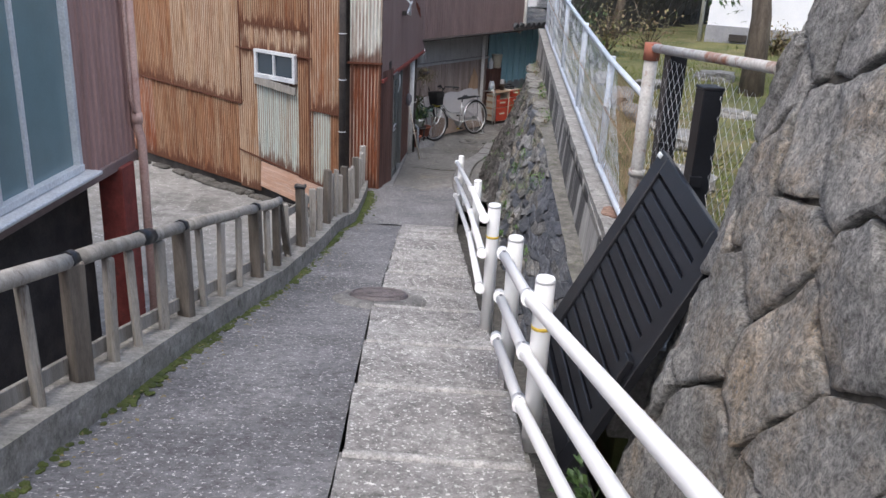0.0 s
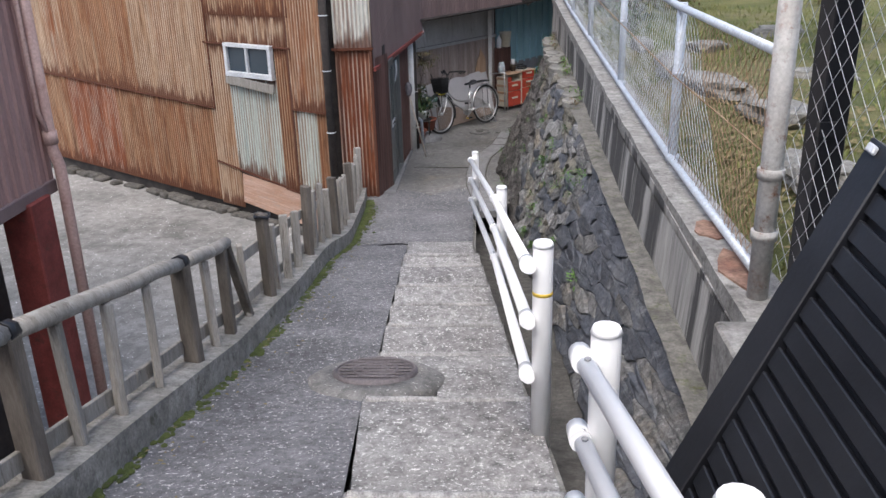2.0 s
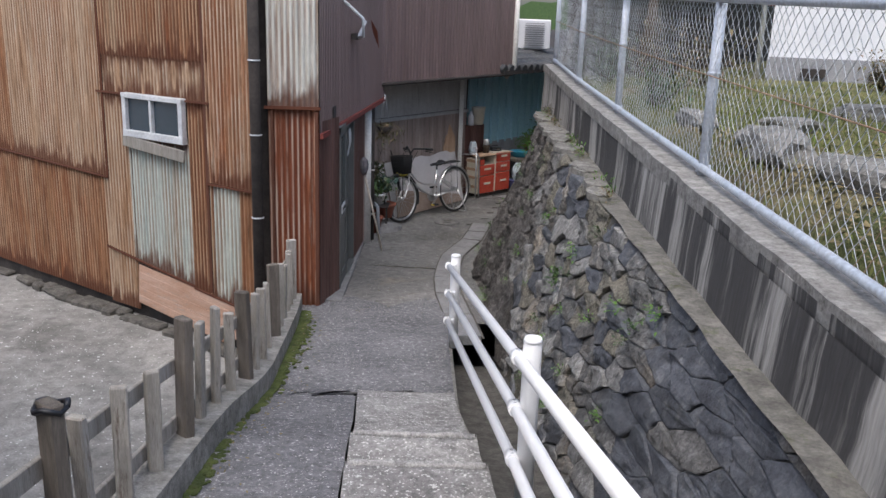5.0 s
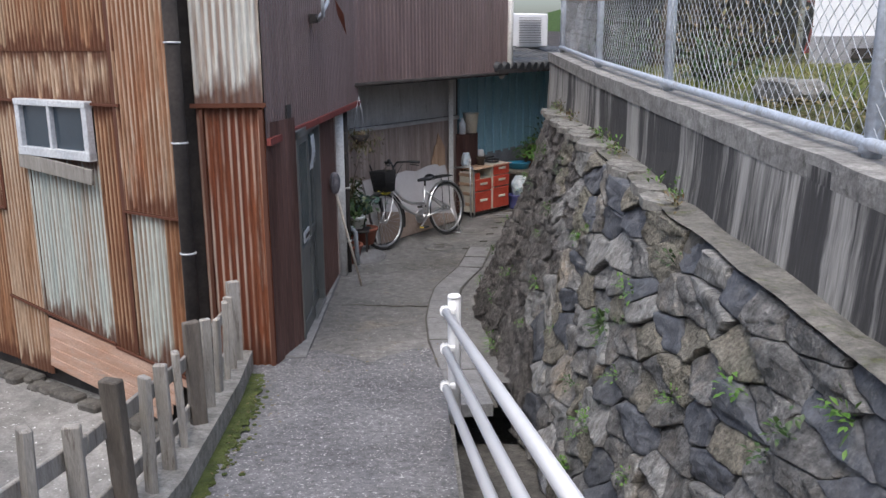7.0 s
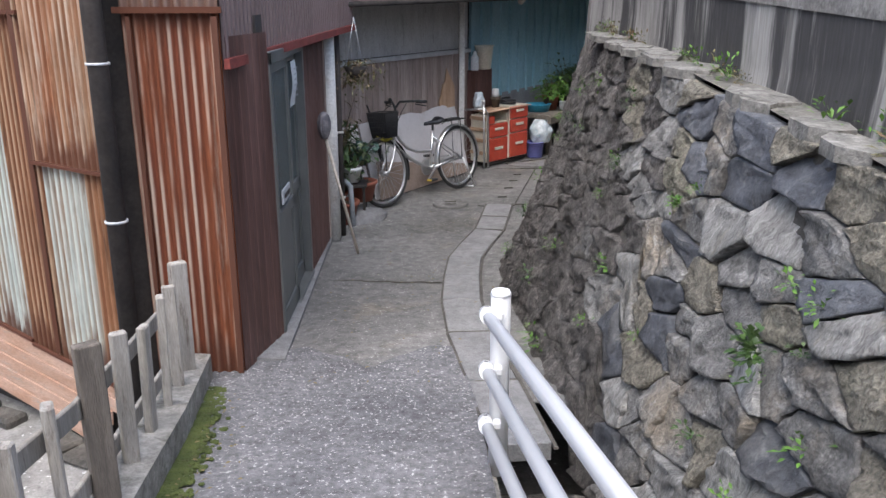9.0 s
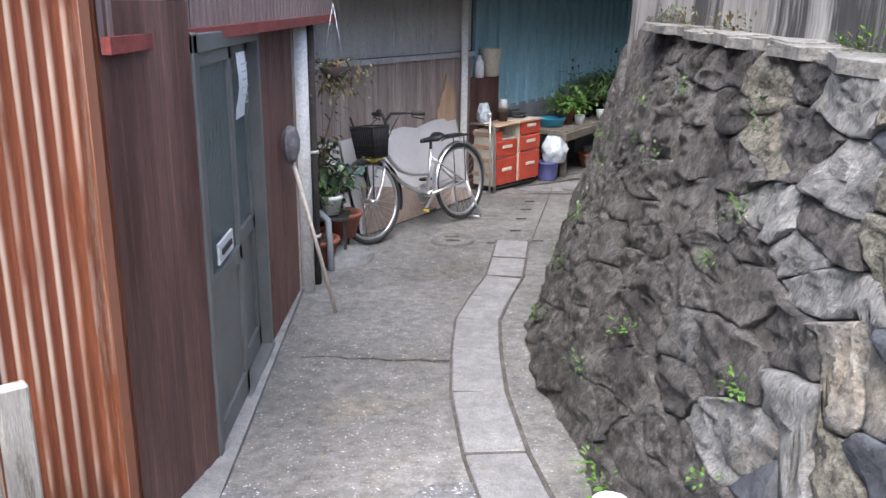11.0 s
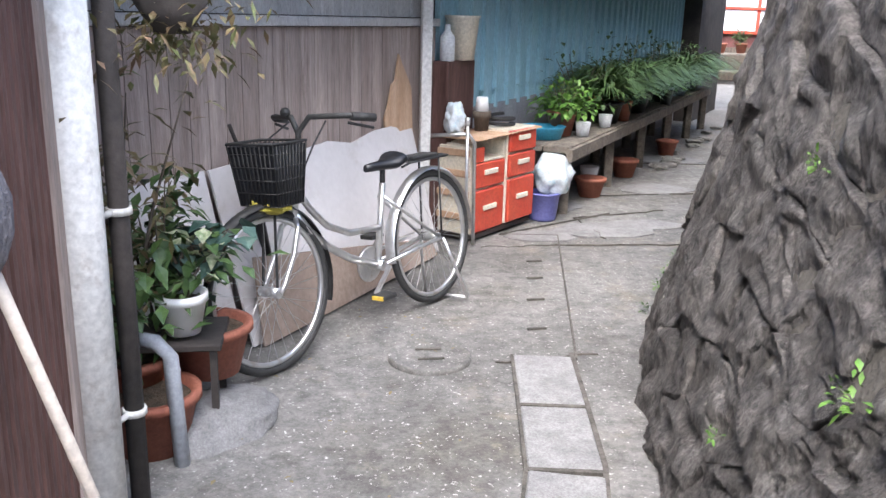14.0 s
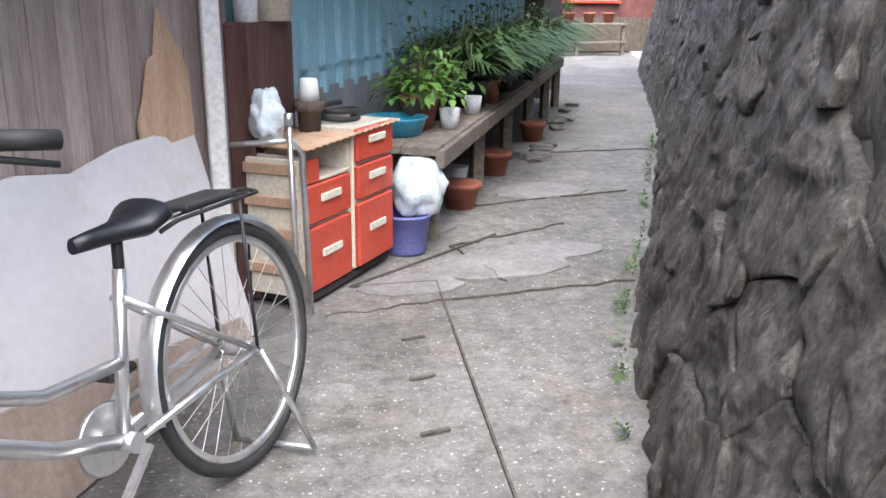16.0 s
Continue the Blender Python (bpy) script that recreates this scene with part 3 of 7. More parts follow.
# wall in pieces round the window opening: y 4.3 to 6.86, z -0.64 to 1.5
for a, b, lo, hi in ((-6, 4.3, -0.82, 3.6), (6.86, 8.08, -0.82, 3.6), (4.3, 6.86, -0.82, -0.70), (4.3, 6.86, 1.5, 3.6)):
    under(near, ribbed((HX, b), (HX, a), lo, hi, 0.11, 0.016).done("wall", M["mauve"]))
under(near, ribbed((HX - 5, 8.08), (HX, 8.08), -0.82, 3.6, 0.11, 0.016).done("wall", M["mauve"]))
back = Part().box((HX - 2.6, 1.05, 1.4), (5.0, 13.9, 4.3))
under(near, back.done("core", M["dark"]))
# near-black box put in for the shaded gap under the raised floor
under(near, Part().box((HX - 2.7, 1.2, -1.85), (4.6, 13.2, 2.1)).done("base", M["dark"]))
under(near, Part().box((HX + 0.01, 3.0, -0.78), (0.05, 10.1, 0.1), bevel=0.006).done("skirting", M["brown"]))
w = Part()
for y in (4.3, 5.58, 6.83):
    w.box((HX + 0.02, y, 0.43), (0.08, 0.06, 2.14), bevel=0.004)
w.box((HX + 0.03, 5.58, -0.61), (0.08, 2.56, 0.06), bevel=0.004).box((HX + 0.03, 5.58, 1.49), (0.08, 2.56, 0.06), bevel=0.004)
w.box((HX + 0.0, 6.08, 0.43), (0.05, 0.05, 2.1), bevel=0.003)
under(near, w.done("window_frame", M["aluw"]))
under(near, Part().box((HX + 0.09, 5.58, -0.665), (0.2, 2.72, 0.035), bevel=0.008).done("sill", M["aluw"]))
under(near, Part().box((HX - 0.005, 5.58, 0.43), (0.012, 2.5, 2.08)).done("pane", M["frost"]))
under(near, Part().box((HX - 0.05, 7.72, -1.85), (0.24, 0.3, 2.1), bevel=0.01).done("column", M["redcol"]))
pp = Part()
pp.rod([(HX + 0.07, 8.02, 3.4), (HX + 0.07, 8.02, -0.5), (HX + 0.1, 8.02, -0.62), (HX + 0.1, 8.0, -2.85)], 0.045, 10)
pp.rod([(HX + 0.07, 8.02, -0.35), (HX + 0.07, 8.02, -0.45)], 0.055, 10)
pp.rod([(HX + 0.06, 7.93, 3.4), (HX + 0.06, 7.93, -0.2), (HX + 0.08, 8.0, -0.4)], 0.018, 6)
pp.rod([(HX + 0.07, 8.02, 1.1), (HX + 0.07, 8.02, 1.2)], 0.055, 10)
under(near, pp.done("downpipe", M["pink"]))

# ---- the rusted house ----
RA, RB = Vector((-2.02, 12.5)), Vector((-8.6, 16.98))
RD = (RB - RA).normalized()
RN = Vector((RD.y, -RD.x)) * (1 if RD.y * -1 - RD.x > 0 else -1)
if RN.y > 0:
    RN = -RN


def rp(s, out=0.0):
    p = RA + RD * s + RN * out
    return (p.x, p.y)


rusty = thing("rusted_house", (-4.5, 15.5, -2.86), "old house patched with rusted corrugated iron sheets", "house")


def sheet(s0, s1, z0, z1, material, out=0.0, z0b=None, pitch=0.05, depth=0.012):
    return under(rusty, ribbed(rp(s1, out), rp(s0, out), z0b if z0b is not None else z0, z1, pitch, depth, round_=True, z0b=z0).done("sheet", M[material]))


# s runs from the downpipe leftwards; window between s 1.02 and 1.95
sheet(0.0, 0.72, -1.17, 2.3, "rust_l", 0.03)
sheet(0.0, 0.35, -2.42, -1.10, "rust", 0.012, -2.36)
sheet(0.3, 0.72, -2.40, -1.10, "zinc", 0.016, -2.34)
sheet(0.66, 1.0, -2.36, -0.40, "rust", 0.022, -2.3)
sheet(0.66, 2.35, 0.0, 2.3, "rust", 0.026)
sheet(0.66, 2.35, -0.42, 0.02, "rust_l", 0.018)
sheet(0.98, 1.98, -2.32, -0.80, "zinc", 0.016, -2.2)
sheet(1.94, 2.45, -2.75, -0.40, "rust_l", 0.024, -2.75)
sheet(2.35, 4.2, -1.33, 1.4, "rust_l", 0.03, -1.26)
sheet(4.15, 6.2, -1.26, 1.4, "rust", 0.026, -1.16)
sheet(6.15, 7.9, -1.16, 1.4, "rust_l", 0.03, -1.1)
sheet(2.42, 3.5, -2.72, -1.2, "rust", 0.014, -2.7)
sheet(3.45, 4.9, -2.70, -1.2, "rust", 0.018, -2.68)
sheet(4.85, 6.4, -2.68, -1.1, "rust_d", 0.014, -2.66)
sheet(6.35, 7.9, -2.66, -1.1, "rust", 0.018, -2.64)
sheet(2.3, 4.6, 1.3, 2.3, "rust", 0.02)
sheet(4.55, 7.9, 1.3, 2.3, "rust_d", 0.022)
fl = Part()
for a, b, z, zb in ((2.35, 7.9, -1.31, -1.1), (0.66, 1.0, -0.385, -0.385), (1.95, 2.45, -0.385, -0.385), (0.0, 0.72, -1.17, -1.17), (0.98, 2.45, -2.28, -2.1), (0.0, 0.98, -2.4, -2.3)):
    fl.bar((*rp(a, 0.045), z), (*rp(b, 0.045), zb), 0.016, 0.02)
under(rusty, fl.done("seam", M["rust_d"]))
# joint posts and pale edge strips
for s, z0, z1, mm in ((0.02, -2.4, 2.3, "zincw"), (0.72, -2.3, 2.3, "zincw"), (2.35, -1.3, 2.3, "rust")):
    under(rusty, Part().bar((*rp(s, 0.045), z0), (*rp(s, 0.045), z1), 0.028, 0.012, 0.002).done("edge_strip", M[mm]))
under(rusty, Part().prism([rp(0.12, -0.04), rp(8.2, -0.04), rp(8.2, -3.5), rp(2.0, -3.5), (-1.62, 15.6), (-1.55, 12.72), (-1.9, 12.7)], -3.0, 2.3).done("core", M["dark"]))
# orange boards at the foot, stones below
for i in range(5):
    zt = -2.32 - 0.085 * i
    under(rusty, Part().bar((*rp(0.15 + 0.06 * i, 0.04 + 0.006 * i), zt - 0.10), (*rp(1.9, 0.04 + 0.006 * i), zt + 0.06), 0.012, 0.086, 0.002).done("board", M["brick"]))
for i in range(46):
    s = random.uniform(0.2, 7.8)
    foot = Part().box((*rp(s, 0.1 + random.uniform(-0.05, 0.05)), -2.84), (random.uniform(0.15, 0.4), random.uniform(0.1, 0.2), random.uniform(0.05, 0.12)), rz=math.degrees(math.atan2(RD.y, RD.x)) + random.uniform(-8, 8), bevel=0.02)
    under(rusty, foot.done("footing", M["mortar"]))
wd = Part()
ang = math.degrees(math.atan2(RD.y, RD.x))
for s in (1.04, 1.5, 1.93):
    wd.box((*rp(s, 0.06), -0.59), (0.035 if s == 1.5 else 0.06, 0.06, 0.42), rz=ang, bevel=0.004)
for z, h in ((-0.39, 0.05), (-0.78, 0.07)):
    wd.box((*rp(1.485, 0.06), z), (0.95, 0.07, h), rz=ang, bevel=0.004)
under(rusty, wd.done("window_frame", M["aluw"]))
under(rusty, Part().box((*rp(1.485, 0.045), -0.59), (0.9, 0.01, 0.4), rz=ang).done("pane", M["clear"]))
under(rusty, Part().bar((*rp(0.98, 0.1), -0.93), (*rp(1.98, 0.08), -0.86), 0.02, 0.12, 0.004).done("sill", M["fwood"]))
# second window row above
wu = Part()
for s in (2.0, 2.7):
    wu.box((*rp(s, 0.06), 1.15), (0.05, 0.06, 0.7), rz=ang)
wu.box((*rp(2.35, 0.06), 0.8), (0.75, 0.08, 0.06), rz=ang).box((*rp(2.35, 0.06), 1.5), (0.75, 0.08, 0.06), rz=ang)
under(rusty, wu.done("window_frame", M["aluw"]))
under(rusty, Part().box((*rp(2.35, 0.05), 1.15), (0.7, 0.01, 0.66), rz=ang).done("pane", M["clear"]))
# end panel facing the path
under(rusty, ribbed((-1.97, 12.58), (-1.50, 12.60), -2.33, -0.36, 0.05, 0.011, round_=True).done("sheet", M["rust_d"]))
under(rusty, ribbed((-1.97, 12.565), (-1.50, 12.585), -0.37, 2.3, 0.05, 0.011, round_=True).done("sheet", M["zincw"]))
under(rusty, Part().bar((-2.0, 12.55, -0.37), (-1.48, 12.57, -0.37), 0.02, 0.03).done("seam", M["rust_d"]))
under(rusty, Part().bar((-1.52, 12.572, -2.3), (-1.52, 12.572, -0.4), 0.03, 0.012).bar((-1.93, 12.552, -2.3), (-1.93, 12.552, -0.4), 0.02, 0.01).done("edge_strip", M["zinc"]))
under(rusty, Part().box((-1.72, 12.57, -2.38), (0.5, 0.08, 0.12), bevel=0.01).done("footing", M["kerb"]))
dp = Part().rod([(-2.06, 12.45, 2.3), (-2.06, 12.45, -2.75)], 0.05, 10)
under(rusty, dp.done("downpipe", M["dark"]))
for z in (0.05, -0.62, -1.4):
    under(rusty, Part().rod([(-2.06, 12.45, z), (-2.06, 12.45, z + 0.012)], 0.058, 10).done("clamp", M["aluw"]))

# ---- the brown house with the sliding door ----
DX = -1.40
brown = thing("brown_house", (-1.6, 14.2, -2.4), "dark brown clad house with a glazed sliding door", "house")
under(brown, ribbed((DX - 0.1, 12.59), (DX + 0.02, 13.16), -2.34, -0.5, 0.09, 0.0025).done("wall", M["corner"]))
under(brown, ribbed((DX + 0.02, 14.5), (DX + 0.04, 15.62), -2.42, -0.5, 0.045, 0.008).done("wall", M["corner"]))
under(brown, ribbed((-1.49, 12.58), (-1.17, 16.45), -0.62, 1.9, 0.075, 0.014).done("wall", M["brown"]))
under(brown, ribbed((-1.17, 16.45), (-2.6, 16.8), -0.62, 1.9, 0.075, 0.014).done("wall", M["brown"]))
under(brown, Part().prism([(-1.52, 12.64), (-1.2, 16.4), (-2.6, 16.7), (-2.6, 13.6), (-1.93, 12.72)], -0.6, 1.85).done("upper_core", M["dark"]))
under(brown, Part().bar((-1.475, 12.585, -0.63), (-1.155, 16.45, -0.60), 0.03, 0.05).done("flashing", M["redcol"]))
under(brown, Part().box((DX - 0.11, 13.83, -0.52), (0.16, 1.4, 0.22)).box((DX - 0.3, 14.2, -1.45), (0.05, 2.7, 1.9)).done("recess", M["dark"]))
under(brown, Part().box((DX - 0.7, 15.6, -1.45), (1.5, 0.05, 1.9)).done("return_wall", M["boards"]))
fr = Part()
for y in (13.2, 14.47):
    fr.box((DX - 0.02, y, -1.48), (0.1, 0.06, 1.74), bevel=0.004)
fr.box((DX - 0.02, 13.83, -0.65), (0.1, 1.32, 0.07), bevel=0.004).box((DX - 0.02, 13.83, -2.36), (0.12, 1.32, 0.05), bevel=0.004)
under(brown, fr.done("door_frame", M["alu"]))


def door_leaf(y0, y1, x):
    d = thing("door", (x, y0, -2.34), "", "")
    d.name = "sliding_door"
    P = Part()
    for y in (y0 + 0.03, y1 - 0.03):
        P.box((x, y, -1.5), (0.035, 0.06, 1.66), bevel=0.004)
    for z, h in ((-2.28, 0.12), (-1.62, 0.08), (-0.71, 0.06)):
        P.box((x, (y0 + y1) / 2, z), (0.035, y1 - y0, h), bevel=0.004)
    leaf = P.done("sliding_door", M["alu"])
    bpy.data.objects.remove(d)
    under(brown, leaf)
    for nm, z, h, mm in (("glass", -1.16, 0.86, "pattern"), ("lower_panel", -1.94, 0.6, "alu")):
        o = Part().box((x - 0.004, (y0 + y1) / 2, z), (0.012, y1 - y0 - 0.1, h)).done(nm, M[mm])
        o.parent = leaf
    return leaf


d1 = door_leaf(13.23, 13.86, DX)
d2 = door_leaf(13.82, 14.45, DX - 0.045)
slot = Part().box((DX + 0.022, 13.5, -1.5), (0.012, 0.27, 0.09), bevel=0.003).done("mail_slot", M["aluw"])
slot.parent = d1
ms = Part().box((DX + 0.03, 13.5, -1.5), (0.008, 0.18, 0.025)).done("slot_flap", M["dark"])
ms.parent = d1
pull = Part().box((DX - 0.02, 13.96, -1.6), (0.02, 0.035, 0.2), bevel=0.006).done("pull", M["dark"])
pull.parent = d2
sill = Part().prism([(DX + 0.09, 12.75), (DX + 0.05, 15.7), (DX - 0.2, 15.7), (DX - 0.2, 12.75)], -2.7, [gz(12.75) + 0.02, gz(15.7) + 0.03, gz(15.7) + 0.05, gz(12.75) + 0.04])
under(brown, sill.done("doorstep", M["slab"]))
ntc = Part().grid(lambda u, v: (DX + 0.03 + 0.02 * math.sin(v * 5) * v, 13.9 + 0.2 * u + 0.02 * v, -0.72 - 0.30 * v), 3, 6)
notice = tagged(ntc.done("paper_notice", M["paper"]), "creased white paper notice taped to the sliding door", "notice")
bars = Part()
for i in range(6):
    bars.box((DX + 0.046, 14.0, -0.77 - 0.035 * i), (0.002, 0.14 - 0.02 * (i % 3), 0.008))
bars.done("print", M["ink"], notice)
wpole = thing("pole", (-1.33, 15.68, -2.45), "white painted corner pole under the overhanging storey", "pole")
under(wpole, Part().rod([(-1.33, 15.68, -2.5), (-1.33, 15.68, -0.6)], 0.06, 12).done("shaft", M["pole"]))
dpipe = thing("drainpipe", (-1.27, 15.84, -2.45), "thin dark drainpipe fixed beside the white pole", "drainpipe")
under(dpipe, Part().rod([(-1.27, 15.84, -2.47), (-1.27, 15.84, -0.6)], 0.028, 10).done("pipe", M["dark"]))
for z in (-1.5, -2.1):
    under(dpipe, Part().rod([(-1.27, 15.84, z), (-1.27, 15.84, z + 0.02)], 0.036, 10).rod([(-1.27, 15.84, z + 0.01), (-1.33, 15.7, z + 0.01)], 0.01, 6).done("bracket", M["pole"]))
mopt = thing("mop", (-1.08, 15.17, -2.42), "grey string mop leaning head-up against the wall", "mop")
under(mopt, Part().rod([(-1.08, 15.17, -2.42), (-1.30, 15.0, -1.38)], 0.013, 8).done("stick", M["handle"]))
mh = Part()
for i in range(60):
    a = math.tau * i / 60 + random.uniform(-0.05, 0.05)
    r = random.uniform(0.75, 1.0)
    pts = []
    for f, w in ((0.0, 0.15), (0.12, 0.7), (0.35, 1.0), (0.65, 0.95), (0.88, 0.6), (1.0, 0.3)):
        pts.append((-1.30 + 0.045 * w * r * math.cos(a), 14.98 + 0.062 * w * r * math.sin(a), -1.2 - 0.2 * f))
    mh.rod(pts, 0.012, 5)
under(mopt, mh.done("mop_head", M["mop"]))
# bracket with cables on the upper storey
br = thing("cable_bracket", (-1.36, 13.6, 0.3), "white cable bracket with a faded streamer on the brown wall", "bracket")
under(br, Part().rod([(-1.40, 13.7, 0.62), (-1.2, 13.7, 0.45), (-1.2, 13.72, 0.27), (-1.3, 14.2, 0.25), (-1.25, 14.5, 0.42)], 0.018, 6).done("conduit", M["aluw"]))
under(br, Part().leaf((-1.2, 14.6, 0.45), (0.3, 0.2, -0.9), 0.3, 0.12).done("streamer", M["terra"]))
under(br, Part().box((-1.33, 14.1, 0.26), (0.06, 0.12, 0.07)).done("clip", M["dark"]))

# ---- the back house: boards, overhang, blue shed ----
BWD = Vector((0.56, 0.83)).normalized()
BWN = Vector((BWD.y, -BWD.x))


def bw(s, out=0.0):
    """Along the back wall from (-1.5, 17.0); out is towards the lane."""
    p = Vector((-1.5, 17.0)) + BWD * s + BWN * out
    return (p.x, p.y)


BANG = math.degrees(math.atan2(BWD.y, BWD.x))
hb = thing("back_house", (-1.2, 18.5, -2.46), "house with brown boarded lower wall and dark overhanging storey", "house")
under(hb, Part().prism([bw(-2.5, -0.05), bw(2.75, -0.05), bw(2.75, -2), bw(-2.5, -2)], -2.6, 1.0).done("core", M["dark"]))
under(hb, ribbed(bw(-2.5, 0.0), bw(2.75, 0.0), -0.97, 1.0, 0.1, 0.008).done("upper_wall", M["grey"]))
k = 44
for i in range(k):
    a, b = -2.5 + 5.25 * i / k, -2.5 + 5.25 * (i + 1) / k
    P = Part()
    P.prism([bw(a + 0.003, 0.02), bw(b - 0.003, 0.02), bw(b - 0.003, -0.02), bw(a + 0.003, -0.02)], -2.5, -1.03)
    under(hb, P.done("board", M["boards"]))
under(hb, Part().bar((*bw(-2.5, 0.03), -1.0), (*bw(2.75, 0.03), -1.0), 0.05, 0.05, 0.004).done("rail", M["grey"]))
under(hb, ribbed((-1.35, 16.1), (0.78, 19.15), -0.38, 1.2, 0.075, 0.014).done("upper_storey", M["brown"]))
under(hb, ribbed((0.78, 19.15), (-0.4, 20.2), -0.38, 1.2, 0.075, 0.014).done("upper_storey", M["brown"]))
under(hb, Part().prism([(-1.34, 16.14), (0.75, 19.15), (-0.4, 20.15), (-2.5, 17)], -0.36, 1.15).done("overhang_core", M["dark"]))
under(hb, Part().rod([(-1.3, 16.12, -0.40), (0.78, 19.12, -0.36)], 0.025, 8).done("drip_edge", M["dark"]))
under(hb, Part().rod([(0.82, 19.15, 1.2), (0.82, 19.15, -0.25), (0.7, 19.3, -0.42)], 0.04, 8).done("downpipe", M["pole"]))
p2 = thing("pole", (*bw(2.42, 0.12), -2.46), "white square pole against the boarded wall", "pole")
under(p2, Part().bar((*bw(2.42, 0.12), -2.5), (*bw(2.42, 0.12), -0.38), 0.07, 0.07, 0.008).done("shaft", M["pole"]))

shed = thing("blue_shed", (*bw(7, -0.4), -2.48), "blue-green clad shed with a tiled eave", "shed")
k = 34
for i in range(k):
    a, b = 2.85 + 8.6 * i / k, 2.85 + 8.6 * (i + 1) / k
    under(shed, Part().prism([bw(a, 0.0), bw(b - 0.03, 0.0), bw(b - 0.03, -0.04), bw(a, -0.04)], -1.62, -0.35).done("panel", M["blue"]))
bt = Part()
for i in range(k):
    a = 2.85 + 8.6 * (i + 1) / k - 0.015
    bt.box((*bw(a, 0.018), -1.0), (0.04, 0.035, 1.3), rz=BANG)
    bt.box((*bw(a - 0.02, 0.03), -1.5), (0.1, 0.02, 0.015), rz=BANG)
under(shed, bt.done("batten", M["blue"]))
under(shed, Part().prism([bw(2.8, 0.02), bw(11.5, 0.02), bw(11.5, -0.1), bw(2.8, -0.1)], -2.6, -1.62).done("base", M["plinth"]))
under(shed, Part().prism([bw(2.8, -0.05), bw(11.5, -0.05), bw(11.5, -2.2), bw(2.8, -2.2)], -2.6, -0.3).done("core", M["dark"]))
under(shed, Part().prism([bw(2.7, 0.75), bw(11.6, 0.5), bw(11.6, -2.2), bw(2.7, -2.2)], [-0.36, -0.36, 0.3, 0.3], [-0.3, -0.3, 0.36, 0.36]).done("roof", M["dark"]))
ro = Part()
for i in range(40):
    s = 2.75 + 0.22 * i
    for j in range(3):
        o = 0.74 - 0.3 * j
        ro.rod([(*bw(s, o), -0.28 + 0.08 * j), (*bw(s, o - 0.3), -0.2 + 0.08 * j)], 0.075, 8)
under(shed, ro.done("roof_tile", M["tile"]))
dk = Part().prism([bw(11.5, 0.3), bw(14, 0.3), bw(14, -2.5), bw(11.5, -2.5)], -2.6, 1.5)
setting(dk.done("dark_outbuilding", M["dark"]), "dark timber outbuilding at the lane's end")

# ---- far end of the lane ----
fh = thing("far_house", (10, 36, -2.5), "small red-walled house with a lit shop window at the lane's end", "house")
under(fh, Part().box((10.5, 37.5, -0.5), (9, 2.5, 4)).done("wall", M["redhouse"]))
under(fh, Part().box((10.5, 36.15, -2.05), (9, 0.12, 0.9)).done("plinth", M["bark"]))
for k in range(5):
    x = 7.9 + 1.15 * k
    under(fh, Part().box((x, 36.2, -0.55), (0.1, 0.08, 1.3), bevel=0.01).done("mullion", M["redbox"]))
    if k < 4:
        under(fh, Part().box((x + 0.575, 36.19, -0.55), (1.05, 0.02, 1.2)).done("pane", M["paper" if k % 2 else "white"]))
for z in (-1.2, -0.55, 0.1):
    under(fh, Part().box((10.2, 36.18, z), (4.7, 0.1, 0.08), bevel=0.01).done("rail", M["redbox"]))
stand_ = thing("plant_stand", (10, 35.2, -2.52), "brown slatted plant stand before the red house", "stand")
for z in (-1.75, -2.2):
    under(stand_, Part().box((9.9, 35.2, z), (4.2, 0.6, 0.06), bevel=0.01).done("shelf", M["bench"]))
for x in (7.85, 9.2, 10.6, 11.95):
    under(stand_, Part().box((x, 35.0, -2.1), (0.08, 0.08, 0.9)).done("leg", M["bench"]))
for k in range(7):
    x = 8.1 + 0.58 * k
    tagged(Part().lathe((x, 35.15, -1.72), [(0.1, 0), (0.15, 0.22), (0.165, 0.22), (0.165, 0.26), (0.13, 0.26)], 14).done("flower_pot", M["terra"]), "terracotta pot on the plant stand", "pot", "pots on the stand")

# ---- concrete retaining wall, coping and chain-link fence ----
WY0, WY1 = 4.7, 16.2


def top_z(y):
    return float(np.interp(y, [4.7, 7, 9, 13.6, 16.2], [-0.45, -0.43, -0.36, -0.18, -0.04]))


rw = Part()


def face_pt(u, v):
    y = WY0 + (WY1 - WY0) * u
    return (float(np.interp(y, [8, 12], [0.88, 0.93])) + 0.07 * v + 0.006 * n3(y, v * 2, 0, 3), y, -1.35 + (top_z(y) - 0.09 + 1.35) * v)


rw.grid(face_pt, 70, 8)
rw.prism([(0.96, WY0), (0.99, WY1), (1.2, WY1), (1.2, WY0)], -1.4, [top_z(WY0) - 0.1, top_z(WY1) - 0.1, top_z(WY1) - 0.1, top_z(WY0) - 0.1])
setting(rw.done("retaining_wall", M["concrete"]), "rain-streaked concrete retaining wall")
cp = Part()
n_ = 46
for i in range(n_):
    a, b = WY0 - 0.04 + (WY1 - WY0) * i / n_, WY0 - 0.04 + (WY1 - WY0) * (i + 1) / n_
    j1, j2 = 0.008 * n3(a, 3, 0, 4), 0.008 * n3(b, 3, 0, 4)
    cp.prism([(0.97 + j1, a), (1.21, a), (1.21, b), (0.97 + j2, b)], [top_z(a) - 0.1, top_z(a) - 0.1, top_z(b) - 0.1, top_z(b) - 0.1],
             [top_z(a) + j1, top_z(a) + j1, top_z(b) + j2, top_z(b) + j2])
setting(cp.done("coping", M["cap"]), "worn concrete coping with rust marks")
rs = Part()
